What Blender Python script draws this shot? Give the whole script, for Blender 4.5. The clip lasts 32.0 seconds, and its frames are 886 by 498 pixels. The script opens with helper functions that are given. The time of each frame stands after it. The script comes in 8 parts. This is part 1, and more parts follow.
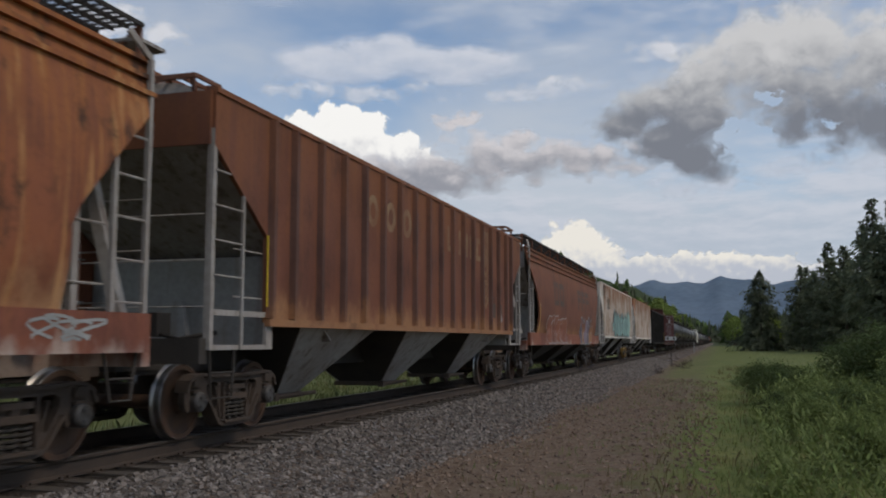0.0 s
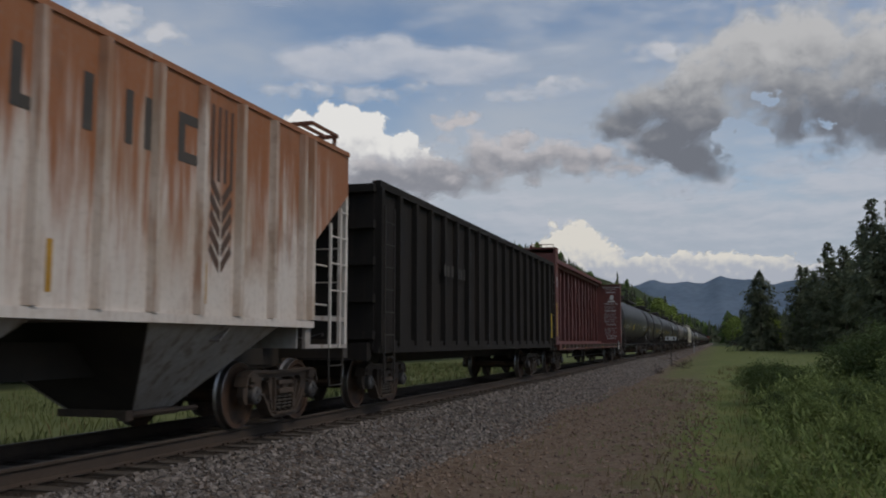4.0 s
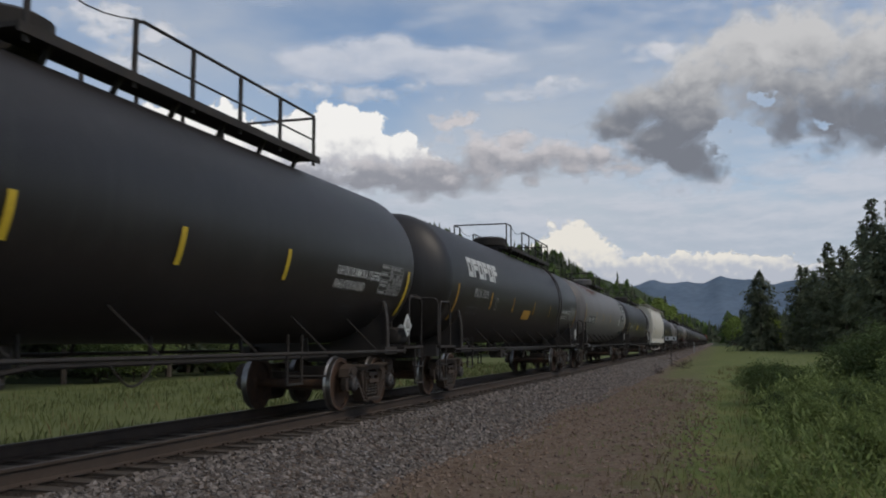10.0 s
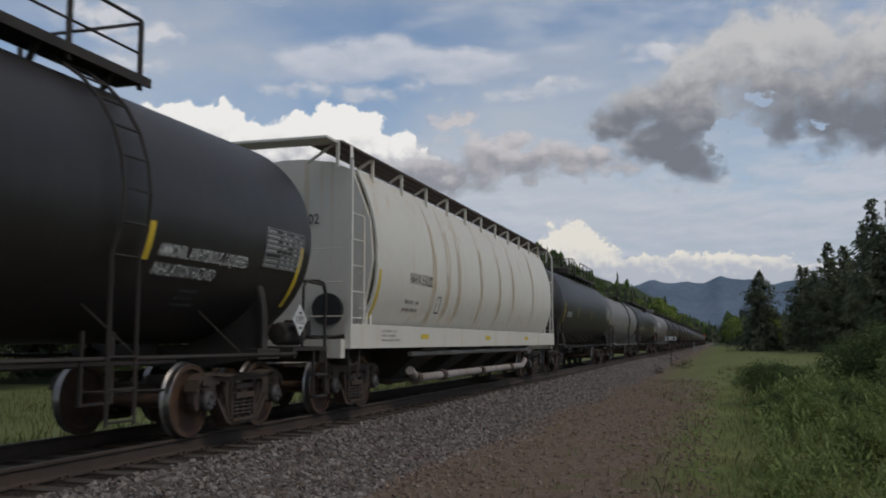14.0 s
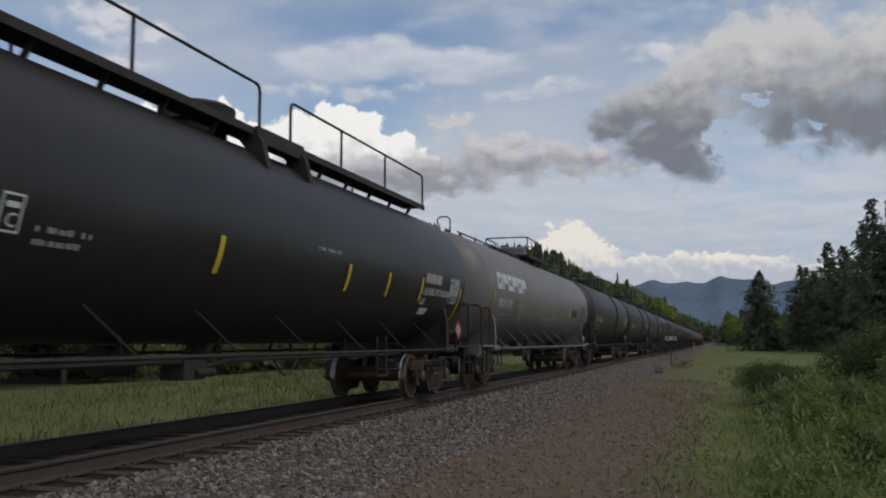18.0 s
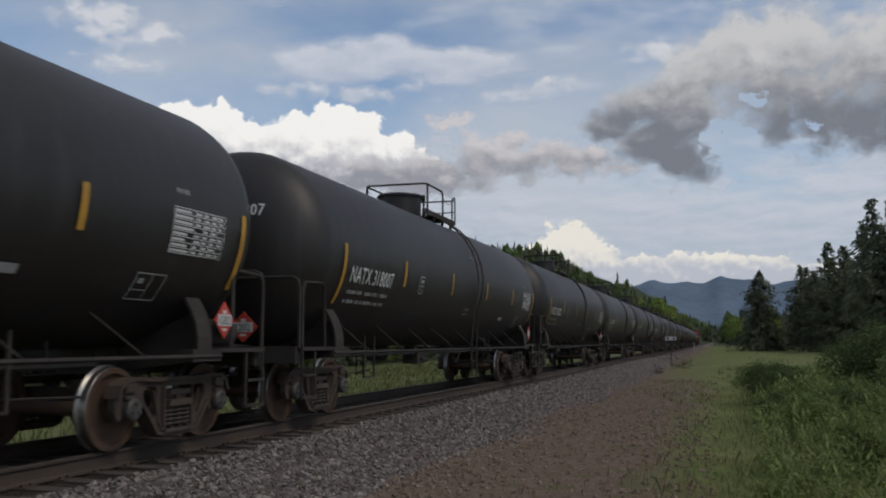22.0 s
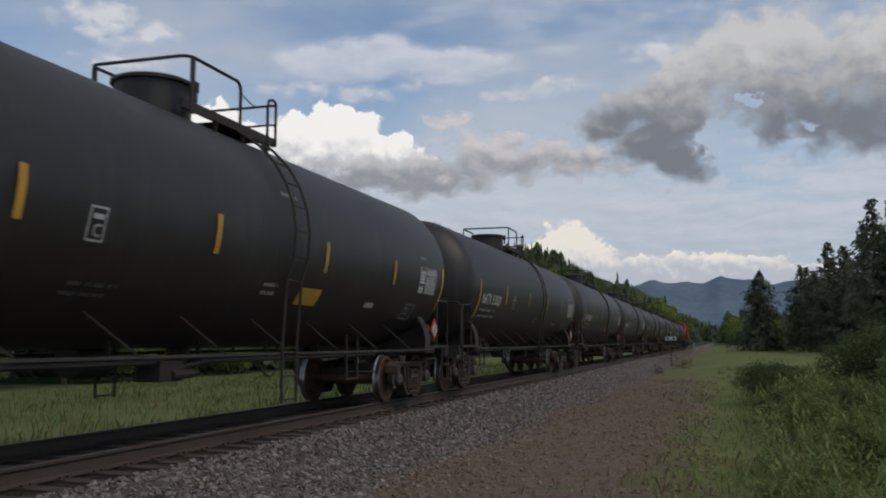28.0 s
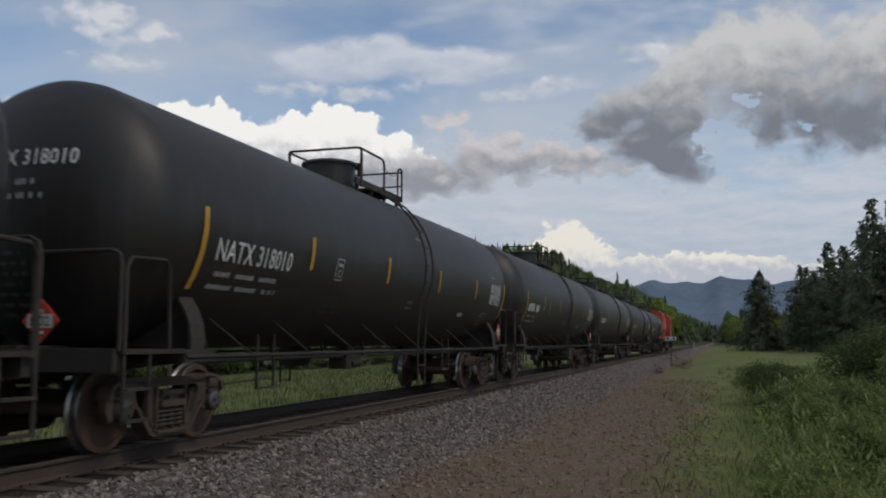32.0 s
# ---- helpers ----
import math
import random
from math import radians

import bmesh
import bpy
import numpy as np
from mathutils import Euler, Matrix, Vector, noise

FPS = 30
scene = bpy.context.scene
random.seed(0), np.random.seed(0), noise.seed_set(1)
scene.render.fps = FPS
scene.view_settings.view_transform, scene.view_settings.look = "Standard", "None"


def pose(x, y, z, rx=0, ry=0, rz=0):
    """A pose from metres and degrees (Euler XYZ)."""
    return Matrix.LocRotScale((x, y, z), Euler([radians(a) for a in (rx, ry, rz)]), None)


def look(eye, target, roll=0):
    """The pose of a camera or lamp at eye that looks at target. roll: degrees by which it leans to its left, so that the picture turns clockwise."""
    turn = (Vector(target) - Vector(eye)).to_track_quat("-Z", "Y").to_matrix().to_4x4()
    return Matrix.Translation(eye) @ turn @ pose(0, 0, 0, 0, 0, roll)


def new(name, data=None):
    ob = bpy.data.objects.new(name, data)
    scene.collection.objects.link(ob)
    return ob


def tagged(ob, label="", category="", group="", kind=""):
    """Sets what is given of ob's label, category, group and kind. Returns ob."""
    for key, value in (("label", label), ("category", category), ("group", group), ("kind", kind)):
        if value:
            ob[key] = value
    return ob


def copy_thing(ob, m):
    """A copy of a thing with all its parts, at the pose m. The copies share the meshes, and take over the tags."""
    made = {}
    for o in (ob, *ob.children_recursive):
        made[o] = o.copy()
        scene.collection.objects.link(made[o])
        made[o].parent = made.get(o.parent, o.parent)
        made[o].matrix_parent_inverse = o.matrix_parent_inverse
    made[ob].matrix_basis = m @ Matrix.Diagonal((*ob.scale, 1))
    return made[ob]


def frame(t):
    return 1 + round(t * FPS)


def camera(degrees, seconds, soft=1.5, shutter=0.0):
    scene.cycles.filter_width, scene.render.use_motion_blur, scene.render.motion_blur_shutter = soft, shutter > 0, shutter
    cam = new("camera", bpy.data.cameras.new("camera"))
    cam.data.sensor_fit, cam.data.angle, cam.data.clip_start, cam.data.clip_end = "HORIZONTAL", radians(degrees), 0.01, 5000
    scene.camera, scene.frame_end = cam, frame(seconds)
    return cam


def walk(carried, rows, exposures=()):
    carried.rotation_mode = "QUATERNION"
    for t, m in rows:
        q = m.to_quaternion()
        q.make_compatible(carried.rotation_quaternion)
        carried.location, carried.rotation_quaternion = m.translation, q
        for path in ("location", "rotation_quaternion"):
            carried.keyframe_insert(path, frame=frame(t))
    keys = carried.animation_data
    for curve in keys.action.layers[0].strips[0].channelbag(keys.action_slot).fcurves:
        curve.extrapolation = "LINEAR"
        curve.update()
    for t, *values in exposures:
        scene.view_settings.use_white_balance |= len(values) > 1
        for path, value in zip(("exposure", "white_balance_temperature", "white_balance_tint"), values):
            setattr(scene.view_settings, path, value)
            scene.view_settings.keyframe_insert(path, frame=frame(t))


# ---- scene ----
# Camera: stands still beside the track. The track runs along y, rail top is z = 0, its middle x = 0.
FOV, EYE_X, EYE_Z, TURN, TILT = 52.5, 7.20, 1.19, 16.98, 5.89
cam = camera(FOV, 32.0, soft=1.9, shutter=0.1)
CAM_POSE = pose(EYE_X, 0, EYE_Z, 90 + TILT, 0, TURN)
# the picture darkens while the pale cars pass
walk(cam, [(0, CAM_POSE), (32, CAM_POSE)], [(0, 0.06), (1.6, 0.04), (2.6, -0.20), (3.6, -0.25), (4.6, -0.15), (5.4, 0.0), (13.6, 0.0), (14.5, -0.20), (15.5, -0.18), (16.6, -0.02), (32, 0.0)])
SPEED = 17.0

# ---- world and sun ----
SUN_EL, SUN_AZ = 50, 103   # azimuth from +y, clockwise
world = bpy.data.worlds.new("sky")
scene.world = world
world.use_nodes = True
wn, wl = world.node_tree.nodes, world.node_tree.links
sky_tex = wn.new("ShaderNodeTexSky")
sky_tex.sky_type, sky_tex.sun_disc = "NISHITA", False
sky_tex.sun_elevation, sky_tex.sun_rotation = radians(SUN_EL), radians(SUN_AZ)
sky_tex.air_density, sky_tex.dust_density, sky_tex.ozone_density = 1.0, 0.4, 1.8
wn["Background"].inputs[1].default_value = 0.115
# broken cloud over the whole sky
w_tc, w_map, w_noise, w_ramp, w_mix = (wn.new("ShaderNode" + k) for k in ("TexCoord", "Mapping", "TexNoise", "MapRange", "Mix"))
w_map.inputs["Scale"].default_value = (1.0, 1.0, 3.2)
w_noise.inputs["Scale"].default_value, w_noise.inputs["Detail"].default_value, w_noise.inputs["Distortion"].default_value = 1.9, 7.0, 0.4
w_ramp.interpolation_type = "SMOOTHSTEP"
w_ramp.inputs[1].default_value, w_ramp.inputs[2].default_value, w_ramp.inputs[3].default_value, w_ramp.inputs[4].default_value = 0.36, 0.68, 0.06, 0.72
w_mix.data_type = "RGBA"
w_mix.inputs[7].default_value = (4.7, 4.85, 5.1, 1)
wl.new(w_tc.outputs["Generated"], w_map.inputs[0])
wl.new(w_map.outputs[0], w_noise.inputs["Vector"])
wl.new(w_noise.outputs["Fac"], w_ramp.inputs[0])
wl.new(w_ramp.outputs[0], w_mix.inputs[0])
wl.new(sky_tex.outputs[0], w_mix.inputs[6])
wl.new(w_mix.outputs[2], wn["Background"].inputs[0])
sun_data = bpy.data.lights.new("sun", "SUN")
sun_data.energy, sun_data.angle, sun_data.color = 1.2, radians(16), (1.0, 0.88, 0.72)
sun = new("sun", sun_data)
_d = Vector((math.sin(radians(SUN_AZ)) * math.cos(radians(SUN_EL)), math.cos(radians(SUN_AZ)) * math.cos(radians(SUN_EL)), math.sin(radians(SUN_EL))))
sun.matrix_world = look(_d * 100, (0, 0, 0))


# ---- materials ----
def mat(name, color, rough=0.7, metal=0.0, color2=None, scale=4.0, mix=0.5, bump=0.0, bump_scale=60.0, streak=None, streak_scale=(1.5, 1.5, 0.12), streak_amount=0.4, coords="Object", spec=0.4, rand=0.0, streak_cut=0.5, fine_amount=0.35, thin=0.0):
    """A painted, mineral or leafy surface: two tones in large patches, fine grain, and streaks of a third colour."""
    m = bpy.data.materials.new(name)
    m.use_nodes = True
    n, l = m.node_tree.nodes, m.node_tree.links
    b = n["Principled BSDF"]
    b.inputs["Roughness"].default_value, b.inputs["Metallic"].default_value = rough, metal
    b.inputs["Specular IOR Level"].default_value = spec
    tc = n.new("ShaderNodeTexCoord")
    c2 = color2 or tuple(0.75 * c for c in color)

    def noise_node(sc, detail=5.0, vec=None):
        t = n.new("ShaderNodeTexNoise")
        t.inputs["Scale"].default_value, t.inputs["Detail"].default_value = sc, detail
        l.new(vec or tc.outputs[coords], t.inputs["Vector"])
        return t.outputs["Fac"]

    def ramp(fac, lo, hi):
        r = n.new("ShaderNodeMapRange")
        r.interpolation_type = "SMOOTHSTEP"
        r.inputs[1].default_value, r.inputs[2].default_value = lo, hi
        l.new(fac, r.inputs[0])
        return r.outputs[0]

    def mixed(fac, a, c):
        x = n.new("ShaderNodeMix")
        x.data_type = "RGBA"
        if isinstance(fac, float):
            x.inputs[0].default_value = fac
        else:
            l.new(fac, x.inputs[0])
        for sock, v in ((x.inputs[6], a), (x.inputs[7], c)):
            if isinstance(v, tuple):
                sock.default_value = (*v, 1)
            else:
                l.new(v, sock)
        return x.outputs[2]

    col = mixed(ramp(noise_node(scale), 0.5 - mix / 2, 0.5 + mix / 2), tuple(color), tuple(c2))
    fine = ramp(noise_node(scale * 9), 0.3, 0.75)
    dark = n.new("ShaderNodeMath")
    dark.operation = "MULTIPLY"
    dark.inputs[1].default_value = fine_amount
    l.new(fine, dark.inputs[0])
    col = mixed(dark.outputs[0], col, tuple(0.6 * c for c in c2))
    if streak:
        mp = n.new("ShaderNodeMapping")
        mp.inputs["Scale"].default_value = streak_scale
        l.new(tc.outputs[coords], mp.inputs[0])
        s = ramp(noise_node(3.0, 6.0, mp.outputs[0]), streak_cut, streak_cut + 0.2)
        k = n.new("ShaderNodeMath")
        k.operation = "MULTIPLY"
        k.inputs[1].default_value = streak_amount
        l.new(s, k.inputs[0])
        col = mixed(k.outputs[0], col, tuple(streak))
    if rand:
        oi = n.new("ShaderNodeObjectInfo")
        ge = n.new("ShaderNodeNewGeometry")
        ad = n.new("ShaderNodeMath")
        ad.operation = "ADD"
        l.new(oi.outputs["Random"], ad.inputs[0])
        l.new(ge.outputs["Random Per Island"], ad.inputs[1])
        hs = n.new("ShaderNodeHueSaturation")
        mr = n.new("ShaderNodeMapRange")
        mr.inputs[1].default_value, mr.inputs[2].default_value = 0.0, 2.0
        mr.inputs[3].default_value, mr.inputs[4].default_value = 1 - rand, 1 + rand
        l.new(ad.outputs[0], mr.inputs[0])
        l.new(mr.outputs[0], hs.inputs["Value"])
        l.new(col, hs.inputs["Color"])
        col = hs.outputs[0]
    l.new(col, b.inputs["Base Color"])
    if bump:
        bp = n.new("ShaderNodeBump")
        bp.inputs["Strength"].default_value, bp.inputs["Distance"].default_value = bump, 0.02
        l.new(noise_node(bump_scale), bp.inputs["Height"])
        l.new(bp.outputs[0], b.inputs["Normal"])
    if thin:
        # leaves let light through
        tl = n.new("ShaderNodeBsdfTranslucent")
        l.new(col, tl.inputs["Color"])
        ms = n.new("ShaderNodeMixShader")
        ms.inputs[0].default_value = thin
        l.new(b.outputs[0], ms.inputs[1])
        l.new(tl.outputs[0], ms.inputs[2])
        l.new(ms.outputs[0], n["Material Output"].inputs[0])
    return m


def weathered(name, base, base2, rust, top=(3.4, 4.3, 0.6), foot=None, foot_z=(1.5, 2.0), streak=0.5, blotch=0.3, dark=(0.05, 0.025, 0.016), pale=None):
    """Old car paint: patchy, rust running down from the roof in streaks, scuffs along the foot, dark blotches."""
    m = bpy.data.materials.new(name)
    m.use_nodes = True
    n, l = m.node_tree.nodes, m.node_tree.links
    b = n["Principled BSDF"]
    b.inputs["Roughness"].default_value = 0.72
    b.inputs["Specular IOR Level"].default_value = 0.3
    tc = n.new("ShaderNodeTexCoord")
    sep = n.new("ShaderNodeSeparateXYZ")
    l.new(tc.outputs["Object"], sep.inputs[0])

    def nz(sc, detail=6.0, stretch=None, rough=0.55):
        t = n.new("ShaderNodeTexNoise")
        t.inputs["Scale"].default_value, t.inputs["Detail"].default_value, t.inputs["Roughness"].default_value = sc, detail, rough
        v = tc.outputs["Object"]
        if stretch:
            mp = n.new("ShaderNodeMapping")
            mp.inputs["Scale"].default_value = stretch
            l.new(v, mp.inputs[0])
            v = mp.outputs[0]
        l.new(v, t.inputs["Vector"])
        return t.outputs["Fac"]

    def mth(op, *args):
        k = n.new("ShaderNodeMath")
        k.operation = op
        for s, v in zip(k.inputs, args):
            if isinstance(v, (int, float)):
                s.default_value = v
            else:
                l.new(v, s)
        return k.outputs[0]

    def ramp(v, lo, hi, amount=1.0):
        r = n.new("ShaderNodeMapRange")
        r.interpolation_type = "SMOOTHSTEP"
        r.inputs[1].default_value, r.inputs[2].default_value, r.inputs[4].default_value = lo, hi, amount
        l.new(v, r.inputs[0])
        return r.outputs[0]

    def mixed(fac, a, c):
        x = n.new("ShaderNodeMix")
        x.data_type = "RGBA"
        l.new(fac, x.inputs[0])
        for sock, v in ((x.inputs[6], a), (x.inputs[7], c)):
            if isinstance(v, tuple):
                sock.default_value = (*v, 1)
            else:
                l.new(v, sock)
        return x.outputs[2]

    drip = nz(3.0, 7.0, (1.0, 1.9, 0.16))
    fine_drip = nz(3.0, 5.0, (1.0, 6.0, 0.25))
    col = mixed(ramp(nz(0.9, 6.0), 0.35, 0.65), base, base2)
    # rust reaching down from the roof, drip by drip
    reach = mth("ADD", sep.outputs[2], mth("MULTIPLY", mth("SUBTRACT", drip, 0.5), 5.0))
    col = mixed(ramp(reach, top[0], top[1], top[2]), col, rust)
    col = mixed(ramp(fine_drip, 0.50, 0.70, streak), col, rust)
    if pale:
        col = mixed(ramp(drip, 0.54, 0.66, 0.55), col, pale)
    if foot:
        lift = mth("ADD", sep.outputs[2], mth("MULTIPLY", mth("SUBTRACT", nz(2.2, 7.0, (1.0, 1.0, 0.5), 0.65), 0.5), 1.6))
        r = n.new("ShaderNodeMapRange")
        r.interpolation_type = "SMOOTHSTEP"
        r.inputs[1].default_value, r.inputs[2].default_value, r.inputs[3].default_value, r.inputs[4].default_value = foot_z[0], foot_z[1], 0.75, 0.0
        l.new(lift, r.inputs[0])
        col = mixed(r.outputs[0], col, foot)
    col = mixed(ramp(nz(1.6, 9.0, (1.0, 1.0, 0.6), 0.68), 0.53, 0.66, blotch), col, dark)
    col = mixed(ramp(nz(14.0, 4.0), 0.45, 0.8, 0.3), col, tuple(0.55 * c for c in base2))
    l.new(col, b.inputs["Base Color"])
    bp = n.new("ShaderNodeBump")
    bp.inputs["Strength"].default_value, bp.inputs["Distance"].default_value = 0.12, 0.02
    l.new(nz(12.0), bp.inputs["Height"])
    l.new(bp.outputs[0], b.inputs["Normal"])
    return m


M = {}
M["black_tank"] = mat("black_tank_paint", (0.0140, 0.0112, 0.0098), 0.48, 0, (0.0200, 0.0164, 0.0146), 0.7, 0.5, 0.1, 30, (0.034, 0.031, 0.028), (2.0, 1.2, 0.1), 0.3, fine_amount=0.12, spec=0.45)
M["black_matte"] = mat("worn_black_tank_paint", (0.0146, 0.0117, 0.0102), 0.52, 0, (0.0208, 0.0170, 0.0151), 0.6, 0.6, 0.1, 30, (0.038, 0.034, 0.031), (2.0, 1.2, 0.1), 0.35, fine_amount=0.12, spec=0.45)
M["grey_tank"] = mat("grey_tank_paint", (0.172, 0.158, 0.151), 0.5, 0, (0.136, 0.124, 0.117), 0.6, 0.6, 0.1, 30, (0.11, 0.10, 0.09), (2.0, 1.5, 0.1), 0.35, fine_amount=0.1)
M["dark_grey_tank"] = mat("dark_grey_tank_paint", (0.150, 0.138, 0.132), 0.5, 0, (0.118, 0.108, 0.103), 0.6, 0.6, 0.1, 30, (0.06, 0.055, 0.05), (2.0, 1.5, 0.1), 0.35, fine_amount=0.1)
M["iron"] = mat("grimy_black_iron", (0.022, 0.0195, 0.018), 0.78, 0.0, (0.040, 0.031, 0.025), 3.0, 0.6, 0.3, 40)
M["truck"] = mat("dusty_cast_steel", (0.050, 0.038, 0.031), 0.88, 0.0, (0.082, 0.056, 0.040), 4.0, 0.6, 0.4, 50)
M["truck_light"] = mat("worn_spring_steel", (0.085, 0.072, 0.060), 0.7, 0.2, (0.05, 0.042, 0.036), 4.0, 0.6)
M["truck_yellow"] = mat("faded_yellow_cast_steel", (0.42, 0.26, 0.07), 0.8, 0.0, (0.24, 0.15, 0.06), 5.0, 0.6, 0.4, 50)
M["wheel"] = mat("rusty_wheel_steel", (0.055, 0.037, 0.028), 0.85, 0.1, (0.10, 0.052, 0.030), 5.0, 0.6, 0.2, 40)
M["tread"] = mat("polished_tread_steel", (0.34, 0.33, 0.32), 0.34, 0.9, (0.20, 0.18, 0.165), 6.0)
M["bearing"] = mat("dull_bearing_steel", (0.10, 0.097, 0.098), 0.6, 0.3, (0.065, 0.055, 0.048), 8.0)
M["rust_brown"] = weathered("oxide_brown_paint", (0.185, 0.068, 0.038), (0.135, 0.050, 0.031), (0.235, 0.088, 0.030), (2.6, 4.8, 0.6), (0.36, 0.185, 0.085), (1.35, 1.95), 0.35, 0.45)
M["rust_orange"] = weathered("rusty_orange_paint", (0.27, 0.092, 0.042), (0.185, 0.064, 0.034), (0.37, 0.135, 0.035), (2.4, 4.4, 0.6), (0.52, 0.30, 0.15), (1.3, 2.1), 0.6, 0.95, pale=(0.50, 0.26, 0.10))
M["rust_grey"] = mat("dirty_grey_steel", (0.38, 0.355, 0.33), 0.75, 0, (0.25, 0.21, 0.185), 1.2, 0.7, 0.2, 30, (0.10, 0.06, 0.04), (2.5, 2.5, 0.15), 0.6)
M["pale_steel"] = mat("pale_dusty_steel", (0.36, 0.345, 0.33), 0.75, 0, (0.27, 0.25, 0.23), 1.4, 0.7, 0.0, 30, (0.20, 0.15, 0.12), (2.5, 2.5, 0.2), 0.4)
M["white_rust"] = weathered("white_paint_streaked_with_rust", (0.70, 0.65, 0.60), (0.60, 0.545, 0.49), (0.36, 0.18, 0.085), (3.5, 5.2, 0.8), (0.56, 0.52, 0.475), (1.4, 2.0), 0.42, 0.3, dark=(0.22, 0.14, 0.10))
M["rust_white"] = weathered("rusted_white_paint", (0.62, 0.55, 0.50), (0.47, 0.37, 0.30), (0.29, 0.105, 0.040), (2.2, 3.7, 0.95), (0.62, 0.56, 0.51), (1.5, 2.3), 0.75, 0.35, dark=(0.18, 0.09, 0.055))
M["cream"] = mat("pale_cream_paint", (0.60, 0.57, 0.50), 0.5, 0, (0.56, 0.525, 0.46), 0.5, 0.8, 0.0, 30, (0.50, 0.37, 0.22), (2.2, 1.0, 0.05), 0.5, streak_cut=0.54, fine_amount=0.1)
M["beam_red"] = mat("brick_red_steel_paint", (0.150, 0.044, 0.035), 0.65, 0, (0.10, 0.033, 0.028), 1.2, 0.6, 0.15, 30, (0.06, 0.03, 0.025), (2.5, 2.5, 0.2), 0.5)
M["deck_red"] = weathered("scuffed_oxide_sill_paint", (0.25, 0.085, 0.048), (0.16, 0.056, 0.038), (0.30, 0.12, 0.05), (1.2, 2.6, 0.4), (0.50, 0.42, 0.36), (0.8, 1.25), 0.2, 0.4)
M["rust_run"] = mat("thin_ochre_rust_run", (0.555, 0.49, 0.385), 0.6, 0, (0.51, 0.40, 0.255), 1.6, 0.5, fine_amount=0.1)
M["coal_black"] = mat("sooty_black_steel", (0.016, 0.0145, 0.0135), 0.85, 0, (0.024, 0.020, 0.0175), 1.0, 0.6, 0.15, 30, (0.04, 0.030, 0.023), (2.5, 2.5, 0.1), 0.4, spec=0.2)
# near-black for grimy steel; the shade under the hoppers is put into it too
M["grime_and_shade"] = mat("black_grime_and_shade_steel", (0.030, 0.026, 0.023), 0.8, 0, (0.055, 0.045, 0.037), 1.5, 0.6, 0.2, 30)
# brown ribs darker than their sheets: the shade along their sides is painted in
M["rib_brown"] = weathered("dark_brown_rib_paint", (0.125, 0.062, 0.047), (0.085, 0.042, 0.033), (0.22, 0.08, 0.03), (2.8, 4.8, 0.5), (0.30, 0.14, 0.06), (1.4, 1.9), 0.3, 0.4)
M["rib_rust"] = weathered("rusty_white_rib_paint", (0.58, 0.50, 0.44), (0.42, 0.33, 0.26), (0.28, 0.12, 0.055), (3.0, 4.6, 0.85), (0.46, 0.38, 0.32), (1.4, 1.9), 0.7, 0.4, dark=(0.16, 0.09, 0.06))
M["faded_name"] = mat("name_paint_faded_into_rust", (0.078, 0.058, 0.047), 0.75, 0, (0.12, 0.062, 0.042), 1.2, 0.5)
M["faded_cream"] = mat("faded_cream_name_paint", (0.30, 0.20, 0.11), 0.75, 0, (0.20, 0.085, 0.042), 2.5, 0.5)
M["teal_deep"] = mat("dark_teal_spray_paint", (0.10, 0.165, 0.175), 0.7, 0, (0.17, 0.29, 0.28), 2.0, 0.5)
M["spray_silver"] = mat("pale_grey_spray_paint", (0.40, 0.37, 0.36), 0.6, 0, (0.26, 0.20, 0.18), 3.0, 0.5)
M["loco_red"] = mat("locomotive_red_paint", (0.42, 0.055, 0.03), 0.45, 0, (0.34, 0.05, 0.03), 1.0, 0.6)
M["white"] = mat("white_stencil_paint", (0.62, 0.62, 0.60), 0.6, 0, (0.5, 0.5, 0.48), 3.0)
M["dirty_white"] = mat("dirty_white_stencil_paint", (0.40, 0.40, 0.39), 0.7, 0, (0.26, 0.26, 0.25), 3.0)
M["faint"] = mat("faded_stencil_paint", (0.13, 0.13, 0.13), 0.7, 0, (0.07, 0.07, 0.07), 3.0)
M["dark_stencil"] = mat("faded_black_stencil_paint", (0.045, 0.042, 0.040), 0.75, 0, (0.09, 0.075, 0.065), 1.5, 0.7)
M["yellow"] = mat("yellow_reflective_tape", (0.66, 0.47, 0.03), 0.5, 0, (0.55, 0.38, 0.03), 3.0)
M["amber"] = mat("dirty_amber_reflective_tape", (0.50, 0.27, 0.03), 0.55, 0, (0.38, 0.20, 0.03), 3.0)
M["placard_red"] = mat("red_placard", (0.50, 0.05, 0.03), 0.5)
M["graf_teal"] = mat("teal_spray_paint", (0.20, 0.335, 0.30), 0.7, 0, (0.31, 0.45, 0.40), 1.8, 0.5)
M["graf_pink"] = mat("mauve_spray_paint", (0.24, 0.17, 0.21), 0.7, 0, (0.15, 0.14, 0.2), 1.5, 0.6)
M["graf_plum"] = mat("dark_plum_spray_paint", (0.075, 0.058, 0.075), 0.7, 0, (0.13, 0.095, 0.115), 2.5, 0.6)
M["graf_dark"] = mat("black_spray_paint", (0.03, 0.03, 0.03), 0.7)
M["rail_head"] = mat("dull_worn_rail_steel", (0.11, 0.098, 0.086), 0.6, 0.3, (0.08, 0.068, 0.058), 3.0, 0.6)
M["rail_side"] = mat("rusty_rail_steel", (0.044, 0.032, 0.025), 0.88, 0.0, (0.064, 0.044, 0.032), 3.0, 0.6, 0.2, 50)
M["tie"] = mat("weathered_tie_timber", (0.055, 0.042, 0.032), 0.9, 0, (0.09, 0.075, 0.06), 3.0, 0.6, 0.5, 30)


